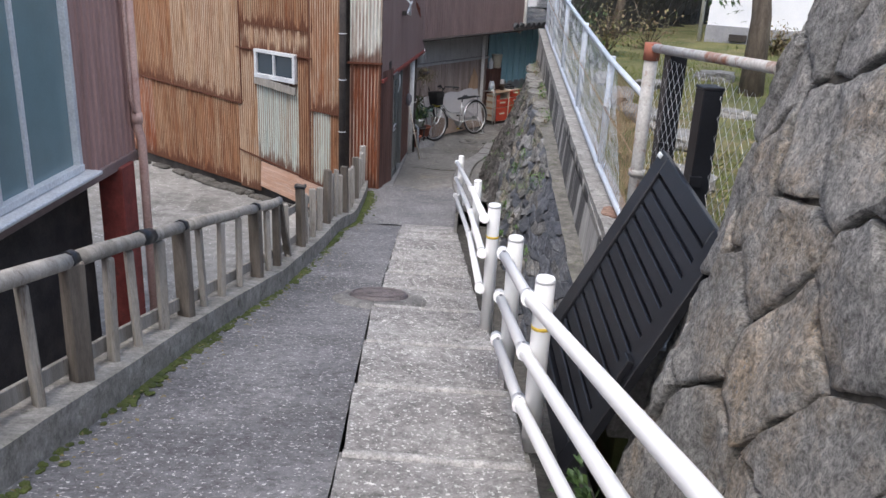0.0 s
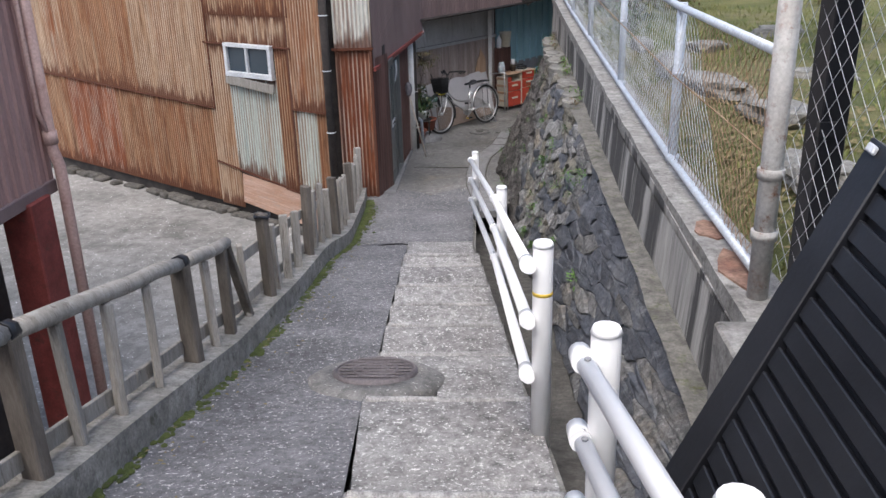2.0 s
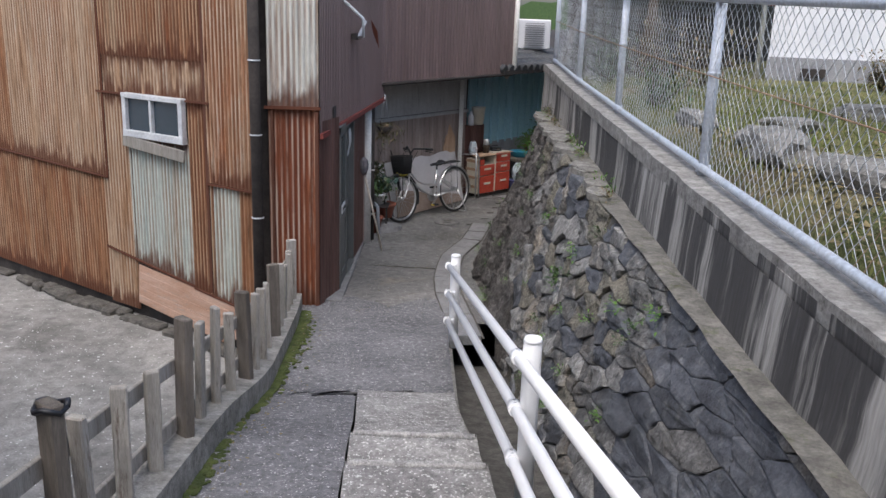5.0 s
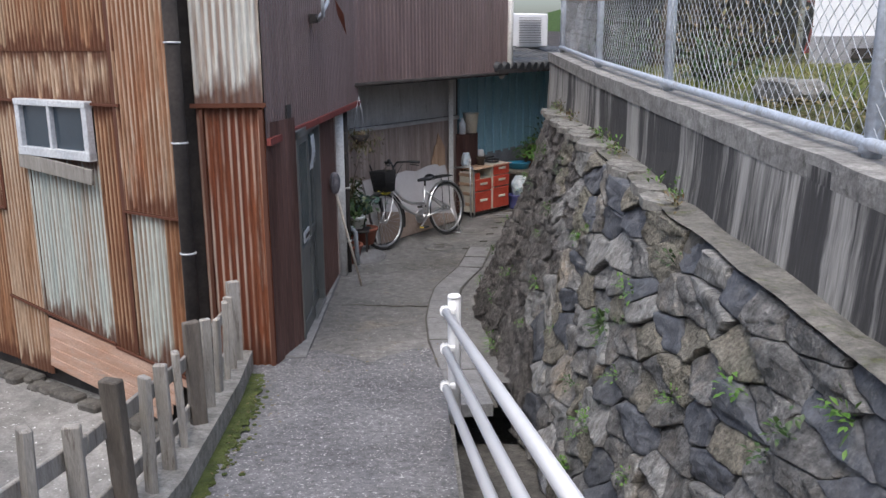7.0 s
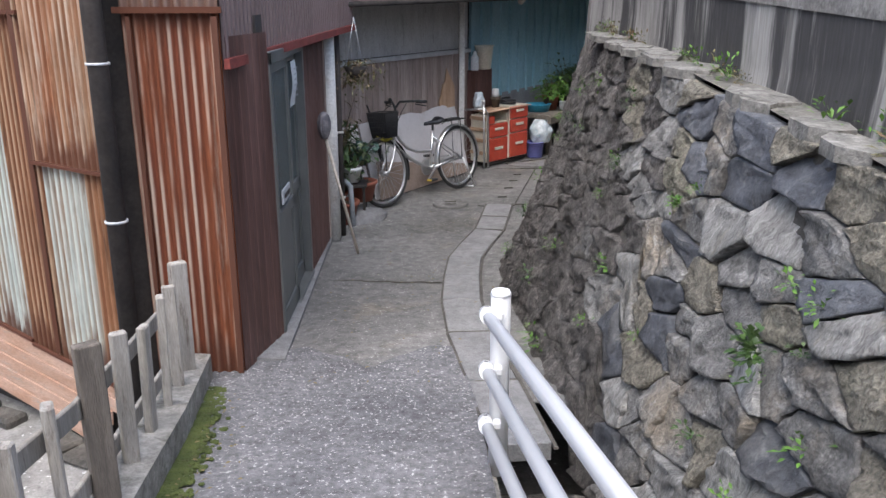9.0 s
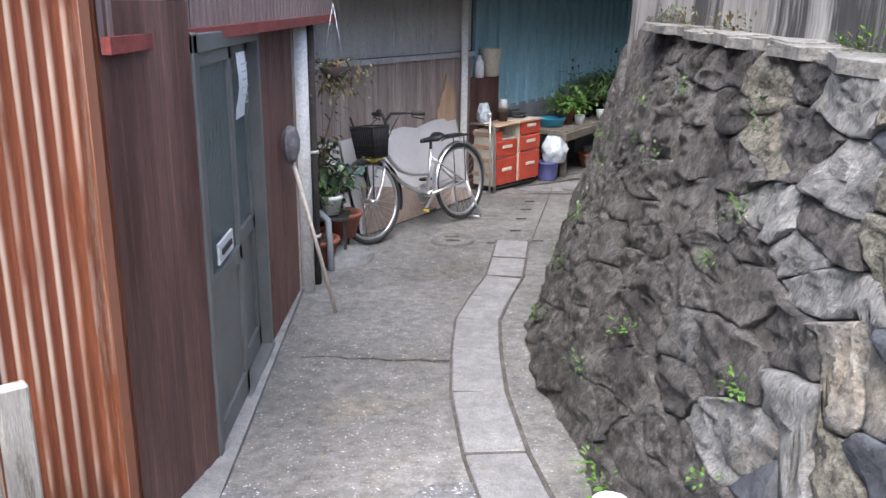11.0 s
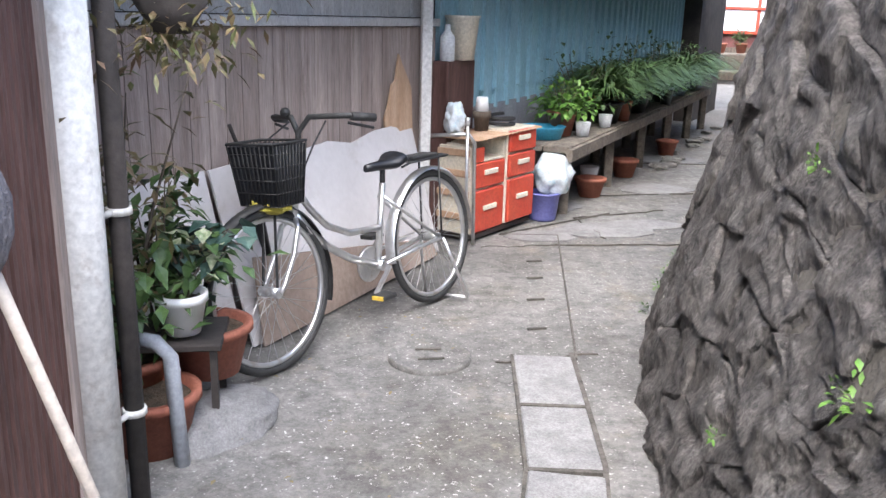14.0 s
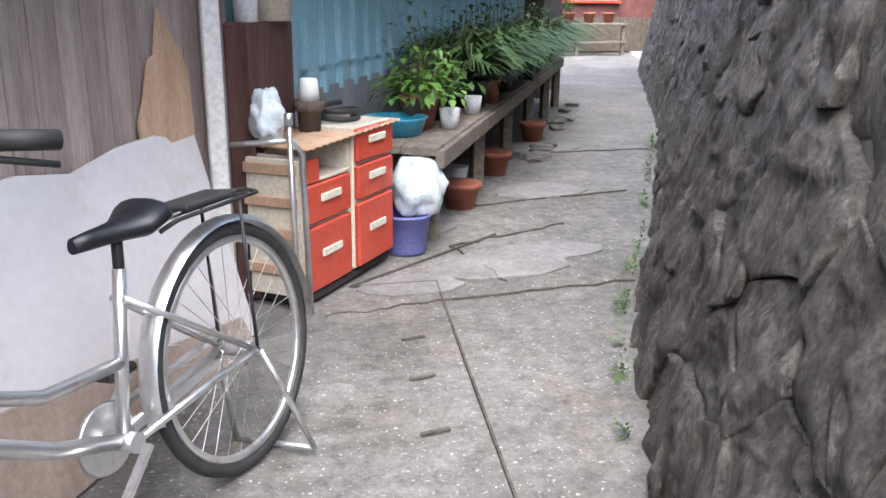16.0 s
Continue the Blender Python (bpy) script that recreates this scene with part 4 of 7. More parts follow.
for y, l in ((5.15, 0.5), (5.75, 0.3)):
    rs.prism([(1.07 + 0.09 * random.uniform(0.7, 1) * math.cos(math.tau * j / 12), y + l / 2 + l / 2 * random.uniform(0.6, 1.1) * math.sin(math.tau * j / 12)) for j in range(12)], top_z(y) - 0.02, top_z(y) + 0.01)
setting(rs.done("rust_patch", M["rustmark"]), "rust-red patch on the coping")
fence = thing("chain_link_fence", (1.12, 10, -0.3), "grey galvanised chain-link fence on the retaining wall", "fence")
posts_y = (7.12, 9.38, 11.85, 14.05, 16.15)
for y in posts_y:
    under(fence, Part().rod([(1.12, y, top_z(y) - 0.02), (1.12, y, top_z(y) + 0.97)], 0.03, 10).rod([(1.12, y, top_z(y) + 0.02), (1.12, y, top_z(y) + 0.06)], 0.042, 10).rod([(1.12, y, top_z(y) + 0.55), (1.12, y, top_z(y) + 0.57)], 0.036, 10).done("post", M["steel"]))
ends = [5.25, *posts_y]
rl = Part()
for h, r in ((0.05, 0.022), (0.95, 0.022)):
    rl.rod([(1.10, y, top_z(y) + h) for y in ends], r, 8)
under(fence, rl.done("rail", M["steel"]))
under(fence, Part().rod([(1.09, y, top_z(y) + 0.55) for y in ends], 0.004, 4).done("tension_wire", M["wire_r"]))
mesh_, mesh_r = Part(), Part()
cell = 0.075
H_ = 0.9
n_ = int((16.15 - 5.25 + H_) / cell)
for sgn in (1, -1):
    for i in range(n_):
        y0 = 5.25 - (H_ if sgn > 0 else 0) + i * cell
        pts = []
        for kk in range(13):
            f = kk / 12
            y = y0 + sgn * f * H_ + (0 if sgn > 0 else 0)
            if 5.25 <= y <= 16.15:
                pts.append((1.105 + sgn * 0.003 * (1 if kk % 2 else -1) + 0.02 * n3(y, f, 0, 2.2), y + 0.012 * n3(y, f * 3, 4, 4), top_z(y) + 0.05 + f * H_))
        if len(pts) > 1:
            (mesh_r if pts[-1][1] < 6.7 else mesh_).rod(pts, 0.0018, 3, cap=False)
tagged(under(fence, mesh_.done("wire_mesh", M["wire"])), kind="stuff")
tagged(under(fence, mesh_r.done("rusty_wire_mesh", M["wire_r"])), "netting rusted brown", kind="stuff")

gate = thing("wire_gate", (1.08, 5.13, -0.4), "rusty pale pipe gate frame with wire netting", "gate")
under(gate, Part().rod([(1.07, 5.13, -0.5), (1.07, 5.13, 0.84)], 0.042, 10).rod([(1.1, 5.22, -0.5), (1.1, 5.22, 0.75)], 0.025, 8).rod([(1.07, 5.13, 0.05), (1.07, 5.13, 0.09)], 0.052, 10).rod([(1.07, 5.13, -0.2), (1.07, 5.13, -0.16)], 0.052, 10).done("post", M["rustpost"]))
under(gate, Part().rod([(1.07, 5.13, 0.76), (1.07, 5.13, 0.86)], 0.05, 10).done("rust_cap", M["terra"]))
under(gate, Part().rod([(1.07, 5.16, 0.83), (1.32, 3.6, 0.93)], 0.026, 10).done("rail", M["rustpost"]))
gm = Part()
for sgn in (1, -1):
    for i in range(30):
        pts = []
        for kk in range(11):
            f = kk / 10
            u = (-1.0 if sgn > 0 else 0.0) + i * 0.085 + sgn * f
            if 0 <= u <= 1.5:
                pts.append((1.09 + 0.14 * u, 5.13 - u, -0.35 + f * 1.15))
        if len(pts) > 1:
            gm.rod(pts, 0.0012, 3, cap=False)
tagged(under(gate, gm.done("wire_mesh", M["wire"])), kind="stuff")
for (x, y), zt in (((1.17, 4.92), 0.82), ((1.19, 4.15), 0.75)):
    b_ = thing("gate_post", (x, y, -0.6), "square black aluminium gate post with a flat cap", "post", "gate posts")
    under(b_, Part().box((x, y, (zt - 0.6) / 2), (0.1, 0.1, zt + 0.6), rz=10, bevel=0.004).done("shaft", M["black"]))
    under(b_, Part().box((x, y, zt + 0.008), (0.108, 0.108, 0.016), rz=10, bevel=0.004).done("cap", M["black"]))
    under(b_, Part().box((x - 0.02, y - 0.06, 0.3), (0.06, 0.03, 0.05)).done("latch", M["black"]))
landing = Part().box((1.75, 4.15, -0.62), (1.9, 1.2, 0.5), bevel=0.01)
setting(landing.done("gate_step", M["cap"]), "concrete step at the gate opening")

# black slatted gate leaf, taken off and leaned in the gap
TL, TR, BR = Vector((1.03, 4.2, 0.42)), Vector((1.12, 3.22, 0.27)), Vector((0.55, 3.05, -0.78))
PU, PV = TR - TL, BR - TR
PN = PU.cross(PV).normalized()
if PN.x > 0:
    PN = -PN


def pl(u, v, o=0.0):
    return TL + PU * u + PV * v + PN * o


leaf_ = thing("gate_leaf", tuple(pl(0.5, 1)), "black aluminium slatted gate leaf leaning on the wall", "gate")


def slab_on(u0, u1, v0, v1, o0, o1):
    P = Part()
    c = [P.bm.verts.new(pl(u, v, o)) for o in (o0, o1) for u, v in ((u0, v0), (u1, v0), (u1, v1), (u0, v1))]
    for f in ((0, 1, 2, 3), (7, 6, 5, 4), (0, 4, 5, 1), (1, 5, 6, 2), (2, 6, 7, 3), (3, 7, 4, 0)):
        P.bm.faces.new([c[i] for i in f])
    bmesh.ops.bevel(P.bm, geom=list(P.bm.edges), offset=0.004, segments=1, affect="EDGES", profile=0.5)
    return P


for u0, u1, v0, v1 in ((0, 0.12, 0, 1), (0.88, 1, 0, 1), (0.12, 0.88, 0, 0.07), (0.12, 0.88, 0.92, 1)):
    under(leaf_, slab_on(u0, u1, v0, v1, -0.02, 0.025).done("stile", M["black"]))
for i in range(13):
    v = 0.085 + 0.064 * i
    under(leaf_, slab_on(0.12, 0.88, v, v + 0.05, -0.012, 0.012).done("slat", M["black"]))
under(leaf_, slab_on(0.1, 0.9, 0.05, 0.95, -0.02, -0.014).done("backing", M["black"]))
under(leaf_, slab_on(0.9, 0.97, 0.52, 0.62, 0.025, 0.06).done("latch", M["black"]))
under(leaf_, slab_on(0.93, 0.97, 0.62, 0.645, 0.03, 0.06).done("bolt", M["aluw"]))
under(leaf_, slab_on(0.02, 0.06, 0.01, 0.03, 0.025, 0.04).done("bolt", M["aluw"]))

# ---- white handrail ----
rail = thing("handrail", (0.2, 5, -1.0), "white tubular steel handrail with three rails beside the steps", "handrail")


def pxy(y):
    return float(np.interp(y, [-4, 0.8, 1.3, 3.05, 3.93, 5.0, 8.05, 11.43], [0.72, 0.65, 0.6, 0.387, 0.3, 0.2, 0.07, -0.2]))


def rtop(y):
    """Height of the post tops along the line."""
    return float(np.interp(y, [-4, 0.8, 1.3, 3.05, 3.93, 5.0, 8.05, 11.43], [1.75, 0.64, 0.53, 0.14, 0.0, -0.16, -0.84, -1.42]))


for y in (-3.5, -0.5, 3.05, 3.93, 5.0, 8.05, 11.43):
    x, zt = pxy(y), rtop(y)
    zb = min(gz(y) - 0.05, zt - 0.7)
    P = Part().rod([(x, y, zb), (x, y, zt - 0.012), (x, y, zt)], [0.04, 0.04, 0.034], 14)
    under(rail, P.done("post", M["white"]))
    under(rail, Part().rod([(x, y, zt - 0.012), (x, y, zt + 0.006)], [0.043, 0.036], 14).done("post_cap", M["white"]))
for y in (3.05, 5.0):
    under(rail, Part().rod([(pxy(y), y, rtop(y) - 0.215), (pxy(y), y, rtop(y) - 0.2)], 0.0408, 14).done("reflector_band", M["yellow"]))
for d in (0.085, 0.32, 0.56):
    for run in ((-4.0, -0.5, 0.8, 1.3, 3.05, 3.87), (4.93, 8.05, 11.37)):
        off = -0.062
        pts = [(pxy(y) + off, y, rtop(y) - d) for y in run]
        under(rail, Part().rod(pts, 0.0255, 12).done("rail", M["white"]))
        cl = Part()
        for y in (run[1], *run[4:]) if run[0] < 0 else run:
            yy = min(max(y, 5.0), 11.43) if y > 4 else y
            yy = 3.93 if abs(y - 3.87) < 0.01 else yy
            c = Vector((pxy(yy) + off, yy, rtop(yy) - d))
            cl.bar((c.x + 0.03, yy, c.z), (pxy(yy) + 0.0, yy, c.z), 0.04, 0.035, 0.006)
            cl.rod([(c.x, yy - 0.05, c.z + 0.011), (c.x, yy + 0.05, c.z - 0.011)], 0.031, 12)
        under(rail, cl.done("clamp", M["white"]))
        bl = Part()
        for y in run[-2:]:
            c = (pxy(y) + off, y, rtop(y) - d)
            bl.rod([(c[0], c[1] - 0.025, c[2] + 0.03), (c[0], c[1] - 0.025, c[2] + 0.036)], 0.009, 6).rod([(c[0], c[1] + 0.025, c[2] + 0.02), (c[0], c[1] + 0.025, c[2] + 0.028)], 0.009, 6)
        under(rail, bl.done("bolt", M["plinth"]))

# ---- wooden fence on the kerb ----
wf = thing("picket_fence", (-1.5, 7, -1.2), "weathered grey timber picket fence, rail part broken away", "fence")


def kt(y):
    return gz(y) + 0.15


def fx(y):
    return kerb_x(y) - 0.085


y, i = 1.0, 0
ys = [0.95, 1.28, 1.62, 1.95, 2.28, 2.62, 2.96, 3.27, 3.55, 3.9, 4.24, 4.53, 4.85, 5.22, 5.64, 5.95]
for y in ys:
    thick = y in (1.62, 2.96, 4.24, 5.64)
    w_ = 0.085 if thick else 0.052
    under(wf, Part().bar((fx(y), y, kt(y) - 0.02), (fx(y) + random.uniform(-0.012, 0.012), y + random.uniform(-0.015, 0.015), kt(y) + (0.53 if thick else 0.5)), w_, w_ * 0.75, 0.007, random.uniform(-8, 8)).done("picket", M["fwood_d" if thick else "fwood"]))
for a, b in ((-1, 1.62), (1.62, 2.96), (2.96, 4.24), (4.24, 5.64), (5.64, 6.3)):
    pts = [(fx(t) + 0.01 * n3(t, 9, 0, 3), t, kt(t) + 0.535 + 0.012 * n3(t, 4, 0, 4)) for t in np.linspace(a, b, 6)]
    under(wf, Part().rod(pts, [0.036, 0.038, 0.036, 0.038, 0.037, 0.034], 8).done("top_rail", M["fwood"]))
for y in (1.62, 2.96, 4.24, 5.64):
    under(wf, Part().rod([(fx(y), y - 0.025, kt(y) + 0.54), (fx(y), y + 0.025, kt(y) + 0.53)], 0.042, 8).done("lashing", M["black"]))
under(wf, Part().rod([(fx(3.72), 3.66, kt(3.66) + 0.54), (fx(3.8), 3.8, kt(3.8) + 0.535)], 0.042, 8).done("lashing", M["black"]))
under(wf, Part().bar((fx(6.28), 6.28, kt(6.28) + 0.53), (fx(6.55), 6.56, kt(6.55)), 0.05, 0.04, 0.005).bar((fx(6.2), 6.2, kt(6.2)), (fx(6.2), 6.2, kt(6.2) + 0.52), 0.06, 0.05, 0.006).done("broken_rail", M["fwood_d"]))
pk = [6.55, 7.02, 7.2, 7.5, 7.85, 8.28, 8.55, 8.85, 9.2, 9.61, 9.9, 10.2, 10.5, 10.85, 11.15, 11.45, 11.75, 12.0, 12.24]
for y in pk:
    thick = y in (7.02, 8.28, 9.61, 10.85, 12.24)
    w_ = 0.085 if thick else 0.06
    h = 0.58 if thick else random.uniform(0.45, 0.54)
    under(wf, Part().bar((fx(y), y, kt(y) - 0.02), (fx(y) + random.uniform(-0.015, 0.015), y + random.uniform(-0.02, 0.02), kt(y) + h), w_, w_ * 0.6, 0.006, random.uniform(-10, 10)).done("picket", M["fwood_d" if thick and y < 11 else "fwood"]))
for z, a, b in ((0.08, 0.9, 12.2), (0.36, 6.6, 12.2)):
    t = a
    while t < b - 0.2:
        e = min(t + 1.4, b)
        under(wf, Part().bar((fx(t) - 0.045, t, kt(t) + z), (fx(e) - 0.045, e - 0.01, kt(e) + z), 0.02, 0.075, 0.004).done("board", M["fwood"]))
        t = e
under(wf, Part().rod([(fx(7.02) + 0.03 * math.cos(a) * 1.6, 7.02 + 0.05 * math.sin(a), kt(7) + 0.56 + 0.01 * math.sin(3 * a)) for a in np.linspace(0, 6.28, 12)], 0.01, 5).done("lashing", M["black"]))

# ---- lids ----
def lid(x, y, r, name, label, material, slope):
    e = thing(name, (x, y, gz(y) + (0.04 if name == "manhole_cover" else 0.002)), label, "manhole cover")
    P = Part()
    P.lathe((0, 0, 0), [(r, -0.03), (r, 0.014), (r - 0.012, 0.018), (r - 0.02, 0.012), (0.02, 0.012)], 40)
    o = P.done("plate", M[material])
    rg = Part()
    for j in range(8 if name == "manhole_cover" else 2):
        u = (-0.8 + 0.23 * j) * r if name == "manhole_cover" else (-0.3 + 0.6 * j) * r
        half = math.sqrt(max(0.01, (0.86 * r) ** 2 - u * u)) if name == "manhole_cover" else 0.06
        rg.box((0, u, 0.018), (half * 2, 0.014, 0.008), bevel=0.002)
    if name == "manhole_cover":
        for f in (0.94, 0.52, 0.3):
            rg.rod([(f * r * math.cos(a), f * r * math.sin(a), 0.016) for a in np.linspace(0, math.tau, 33)[:-1]], 0.008, 5, closed=True)
    q = rg.done("rib" if name == "manhole_cover" else "lift_slot", M[material if name == "manhole_cover" else "mortar"])
    for ob in (o, q):
        ob.parent = e
    e.rotation_euler = (slope, 0, 0)
    return e


lid(-0.61, 5.8, 0.22, "manhole_cover", "ribbed cast-iron manhole cover in a pale concrete collar", "iron", math.atan(-0.2))
lid(-0.24, 17.03, 0.19, "drain_lid", "round concrete drain lid with two lifting slots", "lane", 0)
col = Part().lathe((0, 0, 0), [(0.38, -0.05), (0.34, -0.02), (0.29, 0.0), (0.225, 0.008), (0.22, 0.0)], 32, 0.05)
c_ = col.done("manhole_collar", M["lane"])
c_.location, c_.rotation_euler = (-0.61, 5.8, gz(5.8) + 0.036), (math.atan(-0.2), 0, 0)
setting(c_, "pale cement collar round the manhole")

# ---- lane joints and patches ----
jt = Part()
for a, b in (((0.43, 16.95), (0.97, 19.2)), ((0.97, 19.2), (0.55, 19.25)), ((0.55, 19.25), (1.6, 19.9))):
    jt.bar((*a, gz(a[1]) + 0.003), (*b, gz(b[1]) + 0.003), 0.009, 0.012)
def crack(a, b, seed):
    rnd = random.Random(seed)
    pts = [Vector(a).lerp(Vector(b), i / 9) + Vector((rnd.uniform(-0.025, 0.025), rnd.uniform(-0.025, 0.025))) * (0 < i < 9) for i in range(10)]
    for p, q in zip(pts, pts[1:]):
        jt.bar((p.x, p.y, gz(p.y) + 0.002), (q.x, q.y, gz(q.y) + 0.002), rnd.uniform(0.004, 0.011), 0.01)


for k_, (a, b) in enumerate((((0.88, 18.95), (1.9, 18.9)), ((0.88, 18.95), (0.35, 18.9)), ((1.3, 19.1), (1.25, 19.75)), ((1.25, 19.75), (2.1, 20.0)), ((0.05, 16.95), (0.55, 17.0)), ((-1.2, 14.35), (-0.35, 14.3)), ((1.75, 20.6), (3.0, 20.7)), ((2.4, 22.4), (4.2, 22.2)))):
    crack(a, b, k_)
for yy in (17.35, 17.8, 18.2, 18.55):
    jt.box((0.26 + 0.24 * (yy - 17), yy, gz(yy) + 0.004), (0.1, 0.014, 0.01), rz=4)
setting(jt.done("joint", M["mortar"]), "dark joint lines in the lane")
pt = Part()
for (x, y), r in (((1.35, 19.35), 0.3), ((0.85, 19.2), 0.2), ((1.75, 19.5), 0.22), ((1.15, 20.2), 0.25), ((2.4, 20.9), 0.3), ((3.2, 22.6), 0.35)):
    k = 12
    pt.prism([(x + r * 1.3 * random.uniform(0.8, 1.15) * math.cos(math.tau * j / k), y + r * 0.8 * random.uniform(0.8, 1.15) * math.sin(math.tau * j / k)) for j in range(k)], gz(y) - 0.03, gz(y) + 0.007)
setting(pt.done("cement_patch", M["slab"]), "pale trowelled cement patches in the lane floor")

# ---- rubble walls ----
def clip(poly, px, py, nx, ny):
    out = []
    for i, a in enumerate(poly):
        b = poly[i - 1]
        da, db = (a[0] - px) * nx + (a[1] - py) * ny, (b[0] - px) * nx + (b[1] - py) * ny
        if (da <= 0) != (db <= 0):
            f = db / (db - da)
            out.append((b[0] + (a[0] - b[0]) * f, b[1] + (a[1] - b[1]) * f))
        if da <= 0:
            out.append(a)
    return out


def cells(length, height, sx, sy, seed, jit=0.42):
    """Irregular stone outlines that fill a strip."""
    rnd = random.Random(seed)
    pts = []
    ny = max(2, round(height / sy))
    nx = max(2, round(length / sx))
    for j in range(ny):
        for i in range(nx):
            pts.append(((i + 0.5 + (0.5 if j % 2 else 0) + rnd.uniform(-jit, jit)) * length / nx, (j + 0.5 + rnd.uniform(-jit, jit)) * height / ny))
    res = []
    for a in pts:
        poly = [(0, 0), (length, 0), (length, height), (0, height)]
        for b in pts:
            dx, dy = b[0] - a[0], b[1] - a[1]
            if (dx or dy) and abs(dx) < 3 * sx and abs(dy) < 3 * sy:
                poly = clip(poly, (a[0] + b[0]) / 2, (a[1] + b[1]) / 2, dx, dy)
            if not poly:
                break
        if len(poly) > 2:
            res.append(poly)
    return res


def stone_mesh(P, poly, surf, gap, bulge, rough, tilt, rnd, deep=0.05):
    """One stone: a roughly dressed face, tilted and chipped, with a crisp edge at the joint."""
    cx, cy = sum(p[0] for p in poly) / len(poly), sum(p[1] for p in poly) / len(poly)
    ring = []
    for i, a in enumerate(poly):
        b = poly[(i + 1) % len(poly)]
        k = max(1, round(math.hypot(b[0] - a[0], b[1] - a[1]) / 0.06))
        for j in range(k):
            ring.append((a[0] + (b[0] - a[0]) * j / k, a[1] + (b[1] - a[1]) * j / k))
    size = max(0.05, sum(math.hypot(p[0] - cx, p[1] - cy) for p in ring) / len(ring))
    lift = rnd.uniform(0.25, 1.0) * bulge
    tx, ty = rnd.uniform(-tilt, tilt), rnd.uniform(-tilt, tilt) * 0.8
    sd = rnd.uniform(0, 50)
    # a cleft across the face, one side set back
    ca, cs = rnd.uniform(0, math.tau), rnd.uniform(0.0, 1.2) * tilt * 0.1
    co = rnd.uniform(-0.3, 0.3) * size
    rings = []
    for f, o in ((1.0, -deep), (0.995, lift * 0.45), (0.955, lift * 0.95), (0.82, lift), (0.62, lift), (0.42, lift), (0.2, lift)):
        row = []
        for p in ring:
            g = max(0.2, f - gap * (1 + 0.9 * n3(p[0], p[1], sd, 7)) / size)
            u, v = cx + (p[0] - cx) * g, cy + (p[1] - cy) * g
            if f > 0.9:
                u, v = u + 0.018 * n3(p[0], p[1], sd, 11), v + 0.018 * n3(p[0], p[1], sd + 9, 11)
            d = o
            if f < 1:
                du, dv = u - cx, v - cy
                d += tx * du + ty * dv + rough * (0.7 * n3(u * 1.3 + v * 0.5, v * 0.7, sd, 5) + 0.5 * n3(u * 1.4 + v * 0.6, v * 0.7, sd, 13) + 0.35 * n3(u, v, sd, 27))
                if du * math.cos(ca) + dv * math.sin(ca) > co + 0.03 * n3(u, v, sd, 6):
                    d -= cs
            row.append(P.bm.verts.new(surf(u, v, d)))
        rings.append(row)
    k = len(ring)
    for n_, (A, B) in enumerate(zip(rings, rings[1:])):
        for i in range(k):
            P.bm.faces.new((A[i], A[(i + 1) % k], B[(i + 1) % k], B[i])).smooth = n_ > 1
    P.bm.faces.new(rings[-1]).smooth = True


class Line:
    """A plan polyline with running length."""

    def __init__(self, pts):
        self.p = [Vector(q) for q in pts]
        self.s = [0.0]
        for a, b in zip(self.p, self.p[1:]):
            self.s.append(self.s[-1] + (b - a).length)
        self.length = self.s[-1]

    def at(self, s):
        xs, ys = [q.x for q in self.p], [q.y for q in self.p]
        e = 0.25
        p = Vector((np.interp(s, self.s, xs), np.interp(s, self.s, ys)))
        a = Vector((np.interp(s - e, self.s, xs), np.interp(s - e, self.s, ys)))
        b = Vector((np.interp(s + e, self.s, xs), np.interp(s + e, self.s, ys)))
        d = (b - a).normalized()
        return p, Vector((-d.y, d.x))


def rubble(name, label, line, foot, top, batter, sx, sy, kinds, seed, pick, dress, deep=0.05, bed=None, widen=None):
    """A wall of single stones on a battered face; the nearest are parts of their own.
    kinds(s, h, chance) names a stone's material, dress(s) gives joint, bulge, roughness and tilt; widen maps the run of the courses to the wall's length."""
    wall = thing(name, (line.p[0].x, line.p[0].y, foot(0)), label, "", kind="structure")
    hmax = max(top(s) - foot(s) for s in np.linspace(0, line.length, 30))
    wide = widen or ([0, line.length], [0, line.length])

    def surf(u, v, d):
        p, n_ = line.at(u)
        z0, z1 = foot(u), top(u)
        h = v / hmax
        q = p - n_ * batter(u) * h + n_ * d
        return (q.x, q.y, z0 + (z1 - z0) * h)

    def run(u, v, d):
        return surf(float(np.interp(u, *wide)), v, d)
    for s0, s1, m in bed or ((0, line.length, "mortar"),):
        B = Part()
        B.grid(lambda a, b: surf(s0 + a * (s1 - s0), b * hmax, -0.022 + 0.008 * n3(a * 40, b * 9)), 60, 10)
        under(wall, B.done("mortar_bed", M[m]))
    rest, count = {}, 0
    rnd = random.Random(seed)
    for poly in cells(wide[0][-1], hmax, sx, sy, seed):
        c = float(np.interp(sum(p[0] for p in poly) / len(poly), *wide))
        m = kinds(c, sum(p[1] for p in poly) / len(poly) / hmax, rnd.random())
        if pick[0] < c < pick[1] and count < 295:
            P = Part()
            stone_mesh(P, poly, run, *dress(c), rnd, deep)
            under(wall, P.done("stone", M[m]))
            count += 1
        else:
            stone_mesh(rest.setdefault(m, Part()), poly, run, *dress(c), rnd, deep)
    for m, P in rest.items():
        tagged(under(wall, P.done("stones", M[m])), kind="stuff")
    return surf, hmax


def wall_dress(s):
    return tuple(float(np.interp(s, [3.8, 5.2, 7.2, 8.6], q)) for q in ((0.004, 0.007, 0.006, 0.001), (0.014, 0.036, 0.036, 0.016), (0.016, 0.026, 0.03, 0.05), (0.07, 0.17, 0.15, 0.09)))


